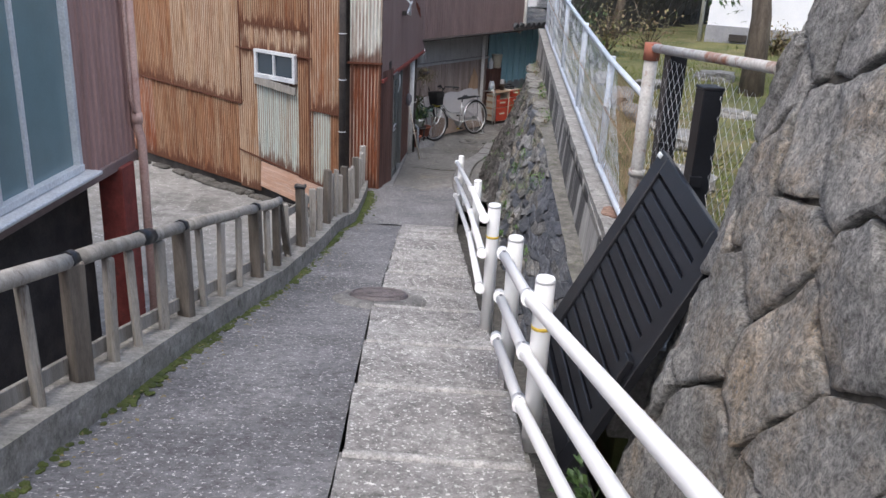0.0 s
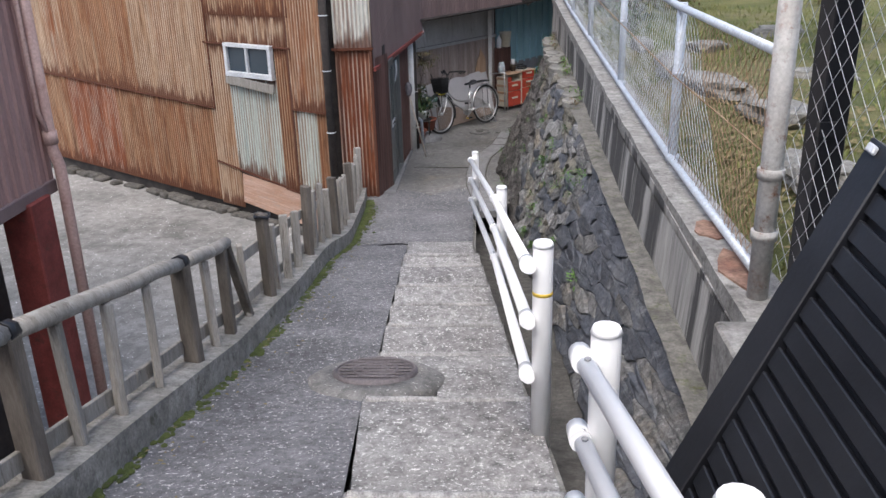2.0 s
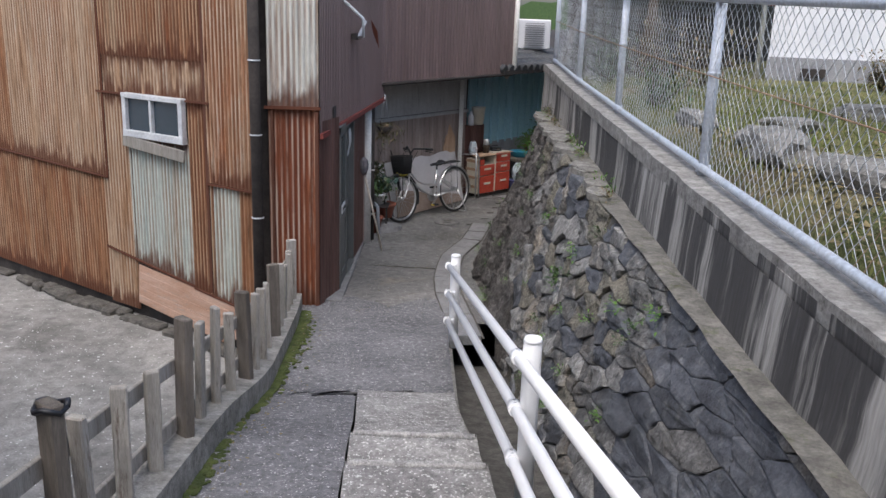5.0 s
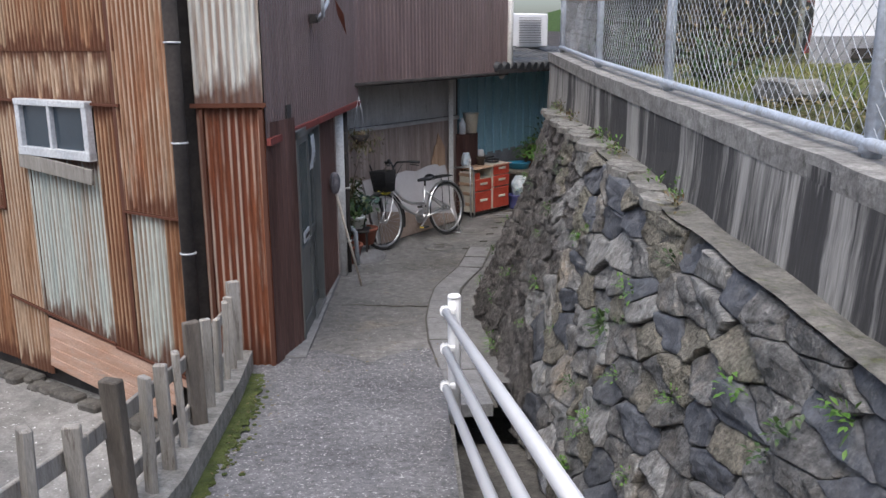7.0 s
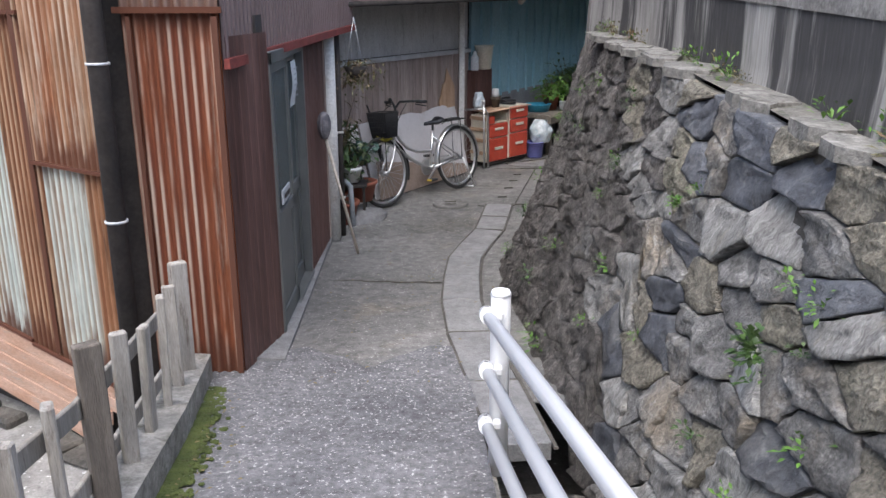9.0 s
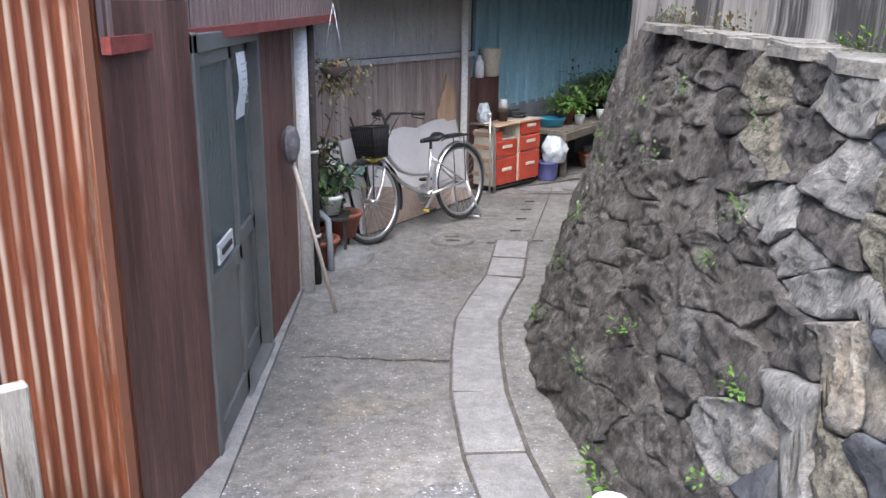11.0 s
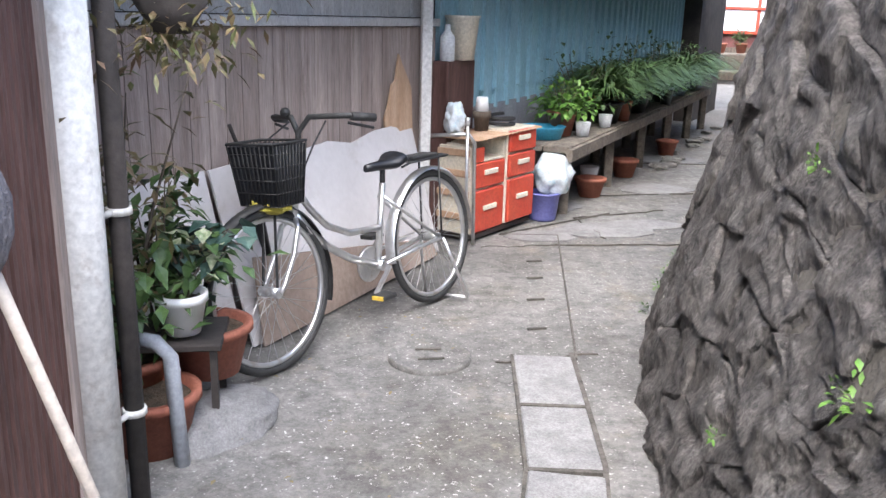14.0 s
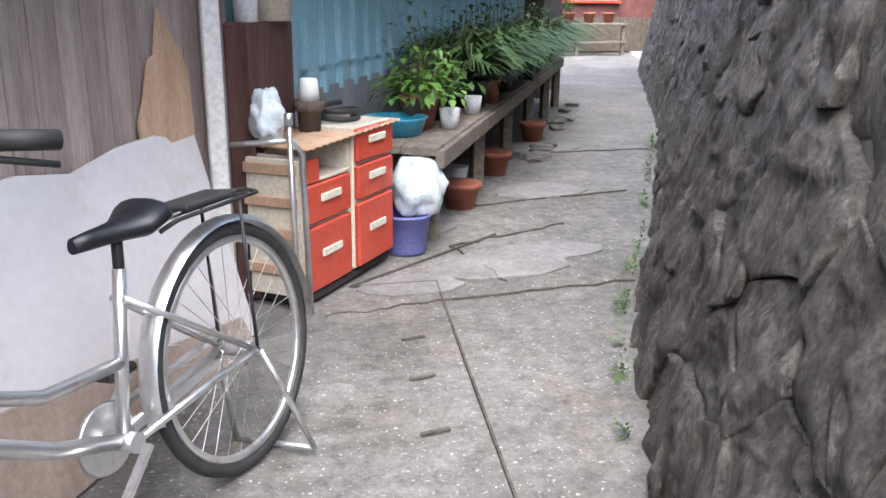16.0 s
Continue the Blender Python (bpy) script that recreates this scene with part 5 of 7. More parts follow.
def wall_stone(s, h, r):
    """Blue-black stones by the steps, mixed ones further on, brown-grey crag round the bend."""
    if s < 4.3:
        return "slate" if r < 0.8 else "stone"
    if s < 7.4 or (s < 8.8 and r * 1.4 < 8.8 - s and h > 0.3):
        r = r if s < 7.4 else (r * 7) % 1
        return "slate" if r < 0.2 else "tan" if r < 0.36 else "pale" if r < 0.56 else "stone"
    return "crag"


def ledge_z(y):
    return float(np.interp(y, [4.5, 6.7, 7.75, 8.7, 10.8, 13, 15.2], [-0.95, -0.86, -0.85, -0.82, -0.77, -0.66, -0.62]))


main = Line([(wall_x(4.4), 4.4), (wall_x(6), 6), (wall_x(8), 8), (wall_x(10), 10), (wall_x(11.5), 11.5), (0.13, 13), (0.03, 14.2), (0.12, 14.9), (0.55, 16.5), (0.84, 17.2), (1.6, 18.45), (2.4, 19.5), (5.0, 23.2), (9.5, 30.5)])


def main_y(s):
    return float(main.at(s)[0].y)


surf_m, hm = rubble("rubble_wall", "dark grey rubble stone wall with weeds in its joints", main,
                    lambda s: gz(main_y(s)) - (0.3 if main_y(s) < 12 else 0.05),
                    lambda s: ledge_z(main_y(s)) if main_y(s) < 15.2 else -0.62 + min(1.7, (main_y(s) - 15.2) * 0.9),
                    lambda s: float(np.interp(main_y(s), [4.4, 8, 11, 13, 14.2, 15.5, 17, 19, 24], [0.42, 0.42, 0.5, 0.64, 0.75, 0.8, 0.88, 0.85, 0.7])),
                    0.27, 0.37, wall_stone, 5, (1.0, 14.5), wall_dress, 0.035,
                    ((0, 4.6, "joint"), (4.6, main.length, "mortar")), ([0, 3.2, 7.4, 7.4 + (main.length - 8.5) / 1.2], [0, 4.3, 8.5, main.length]))
# ledge of flat stones and soil on top
lg = Part()
lg.grid(lambda u, v: ((0.80 - 0.02 * u + 0.02 * n3(v * 11, u, 0, 3)) + u * 0.24, 4.4 + 11.0 * v, ledge_z(4.4 + 11.0 * v) + 0.02 + 0.02 * n3(u * 2, v * 30, 0, 1)), 4, 70)
setting(lg.done("wall_ledge", M["ledge"]), "narrow mossy ledge on top of the rubble wall")
fs = thing("ledge_stones", (0.9, 12, -0.7), "flat broken stones laid along the ledge", "stones")
for i in range(26):
    y = random.uniform(10.6, 15.0)
    P = Part()
    k = random.randint(5, 7)
    r = random.uniform(0.09, 0.17)
    x = random.uniform(0.8, 0.9)
    poly = [(x + r * 0.8 * random.uniform(0.7, 1.1) * math.cos(math.tau * j / k), y + r * 1.3 * random.uniform(0.7, 1.1) * math.sin(math.tau * j / k)) for j in range(k)]
    th = random.uniform(0.028, 0.042)
    P.prism(poly, [ledge_z(q[1]) - 0.01 for q in poly], [ledge_z(q[1]) + th + random.uniform(-0.006, 0.006) for q in poly])
    under(fs, P.done("flat_stone", M["rock"]))
# backing so that no light comes through
bk = Part()
bk.prism([(1.05, 4.6), (1.05, 15.3), (1.5, 16.8), (3.2, 19.3), (6, 23.2), (10.5, 30.3), (30, 30), (30, 4.6)], -3.1, -0.62)
setting(bk.done("upper_ground", M["grass"]), "raised ground behind the retaining wall")

near_line = Line([(0.86, -6), (0.8, 1.0), (0.71, 2.9), (0.88, 3.5), (1.35, 3.7), (2.6, 3.85)])
rubble("granite_wall", "big pale granite rubble wall with deep joints", near_line,
       lambda s: gz(float(near_line.at(s)[0].y)) - 0.35, lambda s: 2.3,
       lambda s: 0.72, 0.42, 0.44, lambda s, h, r: "slate" if h > 0.9 else "stone2", 11, (2.0, 12), lambda s: (0.012, 0.026, 0.034, 0.09))
bk = Part()
bk.prism([(1.5, -6.5), (1.5, 3.1), (4, 3.2), (12, 3.2), (12, -6.5)], -3.1, 2.2)
setting(bk.done("upper_bank", M["grass"]), "ground behind the granite wall")

# ---- weeds in the joints ----
def weed(p, n_, r, material, name="weed", label="fresh green weed growing from the wall joint", lw=0.5):
    P = Part()
    for i in range(n_):
        d = Vector((random.gauss(-0.6, 0.5), random.gauss(0, 0.7), random.gauss(0.5, 0.5)))
        q = Vector(p) + d.normalized() * random.uniform(0, r * 0.8)
        P.leaf(q, d + Vector((random.gauss(0, 0.4), random.gauss(0, 0.4), 0)), random.uniform(0.2, 0.42) * r, random.uniform(0.2, 0.42) * r * lw, 0.4)
    return tagged(P.done(name, material), label, "weed", "wall weeds")


rw_ = random.Random(3)
for i in range(46):
    s = rw_.uniform(4.2, 11.5)
    v = rw_.uniform(0.05, 0.95) * hm
    weed(surf_m(s, v, 0.04), rw_.randint(14, 34), rw_.uniform(0.05, 0.11), M["weed" if rw_.random() < 0.7 else "leaf"])
for s, v, r in ((6.35, 0.62, 0.2), (6.2, 0.18, 0.12), (7.4, 0.75, 0.12), (5.4, 0.2, 0.12)):
    weed(surf_m(s, v * hm, 0.05), 80, r * 0.55, M["weed" if r < 0.15 else "leaf"], lw=0.7)
for i in range(30):
    y = rw_.uniform(10.4, 15.1)
    weed((rw_.uniform(0.86, 0.97), y, ledge_z(y) + 0.03), rw_.randint(20, 40), rw_.uniform(0.06, 0.14), M["weed" if rw_.random() < 0.6 else "leaf_r"], label="weeds growing on the wall ledge", lw=0.35)
for i in range(44):
    s = rw_.uniform(12.8, 20)
    weed(surf_m(s, 0.06, 0.06), rw_.randint(14, 30), rw_.uniform(0.05, 0.1), M["weed" if i % 2 else "leaf"], label="weeds at the foot of the rubble wall")
weed((0.62, 2.75, gz(2.75) - 0.15), 70, 0.2, M["leaf"], label="low green weed in the gutter")
weed((0.6, 7.6, gz(7.6) + 0.1), 30, 0.1, M["weed"])

# ---- upper yard: grass, stones, trees, white house ----
def up_z(x, y):
    return min(-0.27, top_z(y) - 0.03 + 0.35 * max(0, x - 1.25)) + 0.05 * n3(x, y, 0, 0.5) * min(1, max(0, x - 1.2)) + 0.015 * (x - 1)


up = Part().grid(lambda u, v: (1.15 + 26 * u, 4.7 + 34 * v, up_z(1.15 + 26 * u, 4.7 + 34 * v) - (0.12 if u == 0 else 0) - 1.2 * max(0, (v * 34 - 11 - 22 * u) * 0.0)), 60, 80)
for f in [f for f in up.bm.faces if f.calc_center_median().y > 15.5 + 1.5 * max(0, f.calc_center_median().x - 1.0)]:
    up.bm.faces.remove(f)
setting(up.done("grass_ground", M["grass"]), "patchy grass ground of the upper yard")
gr = Part()
for i in range(9000):
    x = 1.25 + abs(random.gauss(0, 2.6))
    y = random.uniform(5.2, 17)
    if n3(x, y, 2, 0.8) < -0.12 or x > 9:
        continue
    d = (random.gauss(0, 0.5), random.gauss(0, 0.5), 1)
    gr.leaf((x, y, up_z(x, y) - 0.01), d, random.uniform(0.05, 0.13), 0.012, 0.5, Vector((random.gauss(0, 1), random.gauss(0, 1), 0.2)).normalized())
tagged(gr.done("grass_blades", M["blade"]), "short green and straw-coloured grass", "grass", kind="stuff")
leaves = Part()
for i in range(2600):
    x, y = 1.3 + abs(random.gauss(0, 0.7)), random.uniform(5.0, 11)
    leaves.leaf((x, y, up_z(x, y) + 0.01), (random.gauss(0, 1), random.gauss(0, 1), 0.15), random.uniform(0.04, 0.08), random.uniform(0.02, 0.04), 0.3)
tagged(leaves.done("fallen_leaves", M["dry"]), "brown fallen leaves under the fence", "leaves", kind="stuff")


def rock(x, y, z, s, rz=0.0, material="rock", label="pale flat garden stone lying in the grass"):
    P = Part()
    r = bmesh.ops.create_icosphere(P.bm, subdivisions=3, radius=1)
    for v in r["verts"]:
        f = 1 + 0.28 * n3(v.co.x + x, v.co.y + y, v.co.z, 1.6) + 0.1 * n3(v.co.x + x, v.co.y, v.co.z, 5)
        v.co = Vector((max(-0.8, min(0.8, v.co.x)) * f, max(-0.8, min(0.8, v.co.y)) * f, max(-0.6, min(0.6, v.co.z)) * f))
    o = P.done("garden_stone", M[material])
    o.matrix_world = pose(x, y, z, 0, 0, rz) @ Matrix.Diagonal((*s, 1))
    return tagged(o, label, "stone", "garden stones")


for x, y, sx, sy, sz, rz in ((1.75, 8.6, 0.18, 0.5, 0.12, 10), (1.62, 9.7, 0.16, 0.55, 0.14, -5), (2.2, 10.9, 0.25, 0.2, 0.1, 30), (1.9, 7.6, 0.2, 0.4, 0.1, 20), (2.7, 9.2, 0.15, 0.4, 0.07, 60),
                             (1.7, 6.3, 0.2, 0.3, 0.1, 0), (2.1, 5.6, 0.3, 0.2, 0.12, 40), (3.2, 11.8, 0.3, 0.25, 0.12, 0), (1.6, 11.2, 0.12, 0.4, 0.1, 0), (2.9, 7.2, 0.2, 0.5, 0.06, 70)):
    rock(x, y, up_z(x, y) + sz * 0.35, (sx, sy, sz), rz)

wh = thing("white_house", (8, 18, -0.2), "white plastered house with a grey plinth across the grass", "house")
under(wh, Part().prism([(4.25, 17.0), (9.5, 14.6), (12.5, 20), (7.2, 22.5)], 0.12, 4.6).done("wall", M["plaster"]))
under(wh, Part().prism([(4.22, 16.96), (9.52, 14.55), (12.55, 20.05), (7.2, 22.56)], -0.6, 0.12).done("plinth", M["plinth"]))
vent = Part()
for a in (0.1, 0.25, 0.8):
    vent.box((4.25 + 5.25 * a, 16.92 - 2.4 * a, -0.08), (0.32, 0.06, 0.12), rz=-24.5)
under(wh, vent.done("vent", M["dark"]))
under(wh, Part().prism([(3.9, 16.9), (9.4, 14.1), (12.9, 20.2), (7.2, 23)], 4.6, 4.75).done("roof", M["tile"]))
under(wh, Part().rod([(4.15, 17.1, -0.3), (4.15, 17.1, 4.5)], 0.04, 8).done("downpipe", M["pole"]))


def tree(x, y, h, r, seed, label):
    rnd = random.Random(seed)
    t = thing("tree", (x, y, up_z(x, y)), label, "tree", "yard trees")
    P = Part()
    L = Part()
    z0 = up_z(x, y) - 0.1
    top = Vector((x + rnd.uniform(-0.3, 0.3), y + rnd.uniform(-0.3, 0.3), z0 + h))
    base = Vector((x, y, z0))
    P.rod([base, base.lerp(top, 0.3) + Vector((0.06, 0, 0)), base.lerp(top, 0.6), top], [r, r * 0.75, r * 0.5, r * 0.15], 9)
    for i in range(16):
        f = rnd.uniform(0.35, 0.95)
        a = base.lerp(top, f)
        d = Vector((rnd.gauss(0, 1), rnd.gauss(0, 1), rnd.uniform(0.1, 0.8))).normalized() * rnd.uniform(0.5, 1.3) * h * 0.33
        P.rod([a, a + d * 0.5 + Vector((0, 0, 0.08)), a + d], [r * 0.32, r * 0.2, r * 0.06], 6)
        for kk in range(130):
            q = a + d * rnd.uniform(0.35, 1.1) + Vector((rnd.gauss(0, 0.17), rnd.gauss(0, 0.17), rnd.gauss(0, 0.14)))
            L.leaf(q, (rnd.gauss(0, 1), rnd.gauss(0, 1), rnd.gauss(-0.1, 0.5)), rnd.uniform(0.06, 0.12), rnd.uniform(0.03, 0.055), 0.4)
    under(t, P.done("trunk", M["bark"]))
    under(t, L.done("foliage", M["leaf"]))


tree(3.35, 10.6, 3.4, 0.16, 1, "broadleaf tree with a dark trunk in the yard")
tree(2.5, 17.3, 3.2, 0.11, 2, "slender broadleaf tree behind the fence")
tree(3.6, 20.5, 4.0, 0.14, 3, "broadleaf tree at the back of the yard")
tree(6.5, 25.5, 4.4, 0.15, 4, "broadleaf tree at the back of the yard")


def shrub(x, y, z, r, n_, material, label, seed):
    rnd = random.Random(seed)
    P, S = Part(), Part()
    e = thing("shrub", (x, y, z), label, "shrub", "shrubs")
    for i in range(9):
        d = Vector((rnd.gauss(0, 0.5), rnd.gauss(0, 0.5), 1)).normalized() * r * rnd.uniform(1.0, 1.9)
        S.rod([(x, y, z), Vector((x, y, z)) + d * 0.5, Vector((x, y, z)) + d], [0.012, 0.008, 0.003], 5)
        for k in range(n_ // 9):
            q = Vector((x, y, z)) + d * rnd.uniform(0.2, 1.05) + Vector((rnd.gauss(0, r * 0.3), rnd.gauss(0, r * 0.3), rnd.gauss(0, r * 0.2)))
            P.leaf(q, (rnd.gauss(0, 1), rnd.gauss(0, 1), rnd.gauss(0, 0.5)), rnd.uniform(0.05, 0.1), rnd.uniform(0.02, 0.045), 0.4)
    under(e, S.done("stems", M["bark"]))
    under(e, P.done("leaves", M[material]))


for i, (x, y, r) in enumerate(((2.0, 14.2, 0.45), (1.7, 15.6, 0.4), (2.9, 15.5, 0.5), (1.6, 12.6, 0.25), (5, 15.2, 0.3), (9, 30, 1.0), (7.5, 28.5, 0.8), (8.3, 35.15, 0.28), (9.3, 35.15, 0.25), (10.4, 35.15, 0.28))):
    shrub(x, y, up_z(x, y) if y < 20 else (-0.3 if y < 32 else -1.48), r, 520, "leaf" if i % 2 else "leaf_r", "leafy shrub in the upper yard", 20 + i)
aw = thing("air_conditioner", (1.6, 21.5, 0.0), "white outdoor air-conditioner unit on a bracket by the roof", "air conditioner")
under(aw, Part().box((1.25, 21.3, 0.28), (0.75, 0.3, 0.55), rz=20, bevel=0.02).done("body", M["plaster"]))
fn = Part()
for i in range(11):
    fn.box((1.33, 21.13, 0.08 + 0.04 * i), (0.4, 0.02, 0.012), rz=20)
under(aw, fn.done("grille", M["plinth"]))
under(aw, Part().bar((1.0, 21.1, -0.1), (1.5, 21.3, -0.1), 0.04, 0.04).rod([(1.0, 21.1, -0.4), (1.0, 21.1, 0.1)], 0.02, 6).done("bracket", M["pole"]))
hz = Part().grid(lambda u, v: (-60 + 150 * u, 60 + 10 * n3(u * 9, 0), -3.2 + (5 + 3.0 * n3(u * 14, 2) + 1.2 * n3(u * 60, 5)) * v), 120, 3)
setting(hz.done("backdrop", M["leaf"]), "wooded hill in the distance")

# ---- bicycle ----
def bicycle(fw, rw_, lean):
    """A ladies' city bicycle; built along x with the front at the origin side, then set in place."""
    b = thing("bicycle", (0, 0, 0), "silver step-through city bicycle on its stand, front basket dark", "bicycle")
    R, base = 0.335, 1.12

    def wheel(x):
        wl = Part()
        wl.rod([(x + (R - 0.018) * math.cos(a), 0, R + (R - 0.018) * math.sin(a)) for a in np.linspace(0, math.tau, 49)[:-1]], 0.018, 8, closed=True)
        w_ = wl.done("tyre", M["rubber"], b)
        w_.name = "wheel"
        P = Part().rod([(x + (R - 0.043) * math.cos(a), 0, R + (R - 0.043) * math.sin(a)) for a in np.linspace(0, math.tau, 49)[:-1]], 0.012, 8, closed=True)
        P.done("rim", M["chrome"], w_)
        S = Part()
        for i in range(32):
            a = math.tau * i / 32
            h = a + (0.9 if i % 2 else -0.9)
            s = 0.03 if i % 4 < 2 else -0.03
            S.rod([(x + 0.022 * math.cos(h), s, R + 0.022 * math.sin(h)), (x + (R - 0.05) * math.cos(a), 0, R + (R - 0.05) * math.sin(a))], 0.0014, 3, cap=False)
        S.done("spokes", M["chrome"], w_)
        Part().rod([(x, -0.05, R), (x, 0.05, R)], 0.022, 10).done("hub", M["chrome"], w_)
    wheel(0)
    wheel(base)

    def guard(x, a0, a1, mat_):
        P = Part()
        vs = []
        for a in np.linspace(a0, a1, 26):
            vs.append([P.bm.verts.new((x + rr * math.cos(a), yy, R + rr * math.sin(a))) for rr, yy in ((R + 0.006, -0.028), (R + 0.02, -0.012), (R + 0.02, 0.012), (R + 0.006, 0.028))])
        for A, B in zip(vs, vs[1:]):
            for i in range(3):
                P.bm.faces.new((A[i], A[i + 1], B[i + 1], B[i])).smooth = True
        P.done("mudguard", M[mat_], b)
    guard(0, radians(-20), radians(125), "rubber")
    guard(base, radians(-5), radians(190), "chrome")
    bb = (0.68, 0, 0.29)
    st = (0.55 + 0.0, 0, 0.0)
    head_t, head_b = (0.21, 0, 0.74), (0.16, 0, 0.60)
    seat_t = (0.82 - 0.06, 0, 0.66)
    F = Part()
    F.rod([head_b, head_t], 0.019, 10)
    F.rod([(0.2, 0, 0.71), (0.27, 0, 0.62), (0.36, 0, 0.535), (0.5, 0, 0.475), (0.72, 0, 0.46)], 0.015, 10)
    F.rod([(0.17, 0, 0.63), (0.25, 0, 0.53), (0.36, 0, 0.44), (0.5, 0, 0.36), bb], 0.018, 10)
    F.rod([bb, seat_t], 0.016, 10)
    for s in (-1, 1):
        F.rod([(bb[0], 0.03 * s, bb[2]), (base, 0.055 * s, R)], 0.01, 8)
        F.rod([(seat_t[0] - 0.02, 0.015 * s, 0.60), (base, 0.055 * s, R)], 0.008, 8)
        F.rod([(0.165, 0.012 * s, 0.60), (0.14, 0.045 * s, 0.57), (0.10, 0.05 * s, 0.47), (0.03, 0.052 * s, 0.36), (0, 0.052 * s, R)], 0.0115, 8)
    F.rod([bb[:1] + (-0.04,) + bb[2:], bb[:1] + (0.04,) + bb[2:]], 0.024, 10)
    F.done("frame", M["chrome"], b)
    Part().rod([head_t, (0.225, 0, 0.80), (0.24, 0, 0.94), (0.26, -0.05, 1.0), (0.3, -0.19, 1.0), (0.39, -0.235, 0.99)], 0.012, 8).rod([(0.24, 0, 0.94), (0.26, 0.05, 1.0), (0.3, 0.19, 1.0), (0.39, 0.235, 0.99)], 0.012, 8).done("handlebar", M["rubber"], b)
    Part().rod([(0.33, -0.21, 0.995), (0.43, -0.25, 0.98)], 0.017, 8).done("grip", M["rubber"], b)
    Part().rod([(0.33, 0.21, 0.995), (0.43, 0.25, 0.98)], 0.017, 8).done("grip", M["rubber"], b)
    for sg in (-1, 1):
        Part().rod([(0.32, 0.2 * sg, 0.97), (0.43, 0.24 * sg, 0.94)], 0.006, 6).done("brake_lever", M["rubber"], b)
    bl = Part()
    bmesh.ops.create_icosphere(bl.bm, subdivisions=2, radius=0.022, matrix=pose(0.25, 0.07, 1.02))
    bl.rod([(0.3, -0.1, 0.98), (0.15, -0.16, 0.9), (0.14, -0.05, 0.72)], 0.004, 5).rod([(0.3, 0.1, 0.98), (0.15, 0.12, 0.9), (0.14, 0.03, 0.72)], 0.004, 5)
    bl.done("bell_and_cables", M["rubber"], b)
    # saddle
    S = Part()
    prof = [(-0.12, 0.012, 0.022), (-0.075, 0.02, 0.026), (0.0, 0.036, 0.03), (0.05, 0.068, 0.038), (0.09, 0.082, 0.042), (0.115, 0.07, 0.036), (0.125, 0.025, 0.024)]
    rings = []
    for x, hw, hh in prof:
        rings.append([S.bm.verts.new((0.765 + x, hw * math.cos(a), 0.735 + 0.02 * (x > 0.05) + hh * (math.sin(a) if math.sin(a) > 0 else 0.55 * math.sin(a)))) for a in np.linspace(0, math.tau, 15)[:-1]])
    for A, B in zip(rings, rings[1:]):
        for i in range(14):
            S.bm.faces.new((A[i], A[(i + 1) % 14], B[(i + 1) % 14], B[i])).smooth = True
    S.bm.faces.new(rings[0])
    S.bm.faces.new(rings[-1])
    S.done("saddle", M["black"], b)
    Part().rod([seat_t, (0.77, 0, 0.74)], 0.0125, 8).done("seat_post", M["rubber"], b)
    # carrier
    C = Part()
    C.rod([(0.85, -0.05, 0.72), (0.9, -0.06, 0.735), (1.22, -0.06, 0.735), (1.26, 0, 0.735), (1.22, 0.06, 0.735), (0.9, 0.06, 0.735), (0.85, 0.05, 0.72)], 0.006, 6)
    for s in (-0.02, 0.02):
        C.rod([(0.88, s, 0.735), (1.24, s, 0.735)], 0.004, 5)
    for s in (-1, 1):
        C.rod([(1.14, 0.06 * s, 0.735), (base + 0.005, 0.06 * s, R)], 0.005, 6)
    C.box((1.05, 0, 0.75), (0.2, 0.1, 0.015), bevel=0.004)
    C.done("carrier", M["rubber"], b)
    # stand, crank, chain guard
    Part().rod([(base - 0.0, -0.07, R), (base + 0.05, -0.1, 0.18), (base + 0.1, -0.13, 0.004)], 0.009, 6).rod([(base, 0.07, R), (base + 0.05, 0.1, 0.18), (base + 0.1, 0.13, 0.004)], 0.009, 6).rod([(base + 0.1, -0.13, 0.006), (base + 0.1, 0.13, 0.006)], 0.008, 6).done("stand", M["chrome"], b)
    G = Part()
    G.lathe((0, 0, 0), [(0.08, -0.008), (0.085, 0.0), (0.08, 0.008)], 24)
    g = G.done("chain_wheel", M["chrome"], b)
    g.matrix_basis = pose(0.68, 0.05, 0.29, 90)
    Part().bar((0.68, 0.055, 0.335), (base, 0.06, R + 0.03), 0.02, 0.012).bar((0.68, 0.055, 0.245), (base, 0.06, R - 0.03), 0.02, 0.012).done("chain_case", M["chrome"], b)
    Part().bar((0.68, -0.07, 0.29), (0.56, -0.075, 0.19), 0.02, 0.012).done("crank", M["chrome"], b)
    Part().bar((0.68, 0.07, 0.29), (0.8, 0.075, 0.39), 0.02, 0.012).done("crank", M["chrome"], b)
    Part().box((0.56, -0.12, 0.185), (0.09, 0.08, 0.022), bevel=0.005).done("pedal", M["rubber"], b)
    Part().box((0.8, 0.12, 0.395), (0.09, 0.08, 0.022), bevel=0.005).done("pedal", M["rubber"], b)
    Part().box((0.515, -0.12, 0.185), (0.008, 0.06, 0.018)).done("reflector", M["yellow"], b)
    # basket
    B = Part()
    for z, wx, wy in ((0.68, 0.07, 0.1), (0.73, 0.075, 0.105), (0.78, 0.08, 0.11), (0.83, 0.085, 0.115), (0.88, 0.085, 0.12), (0.92, 0.09, 0.125)):
        c = 0.06
        B.rod([(c - wx, -wy, z), (c + wx, -wy, z), (c + wx, wy, z), (c - wx, wy, z), (c - wx, -wy, z)], 0.006 if z > 0.91 else 0.003, 5)
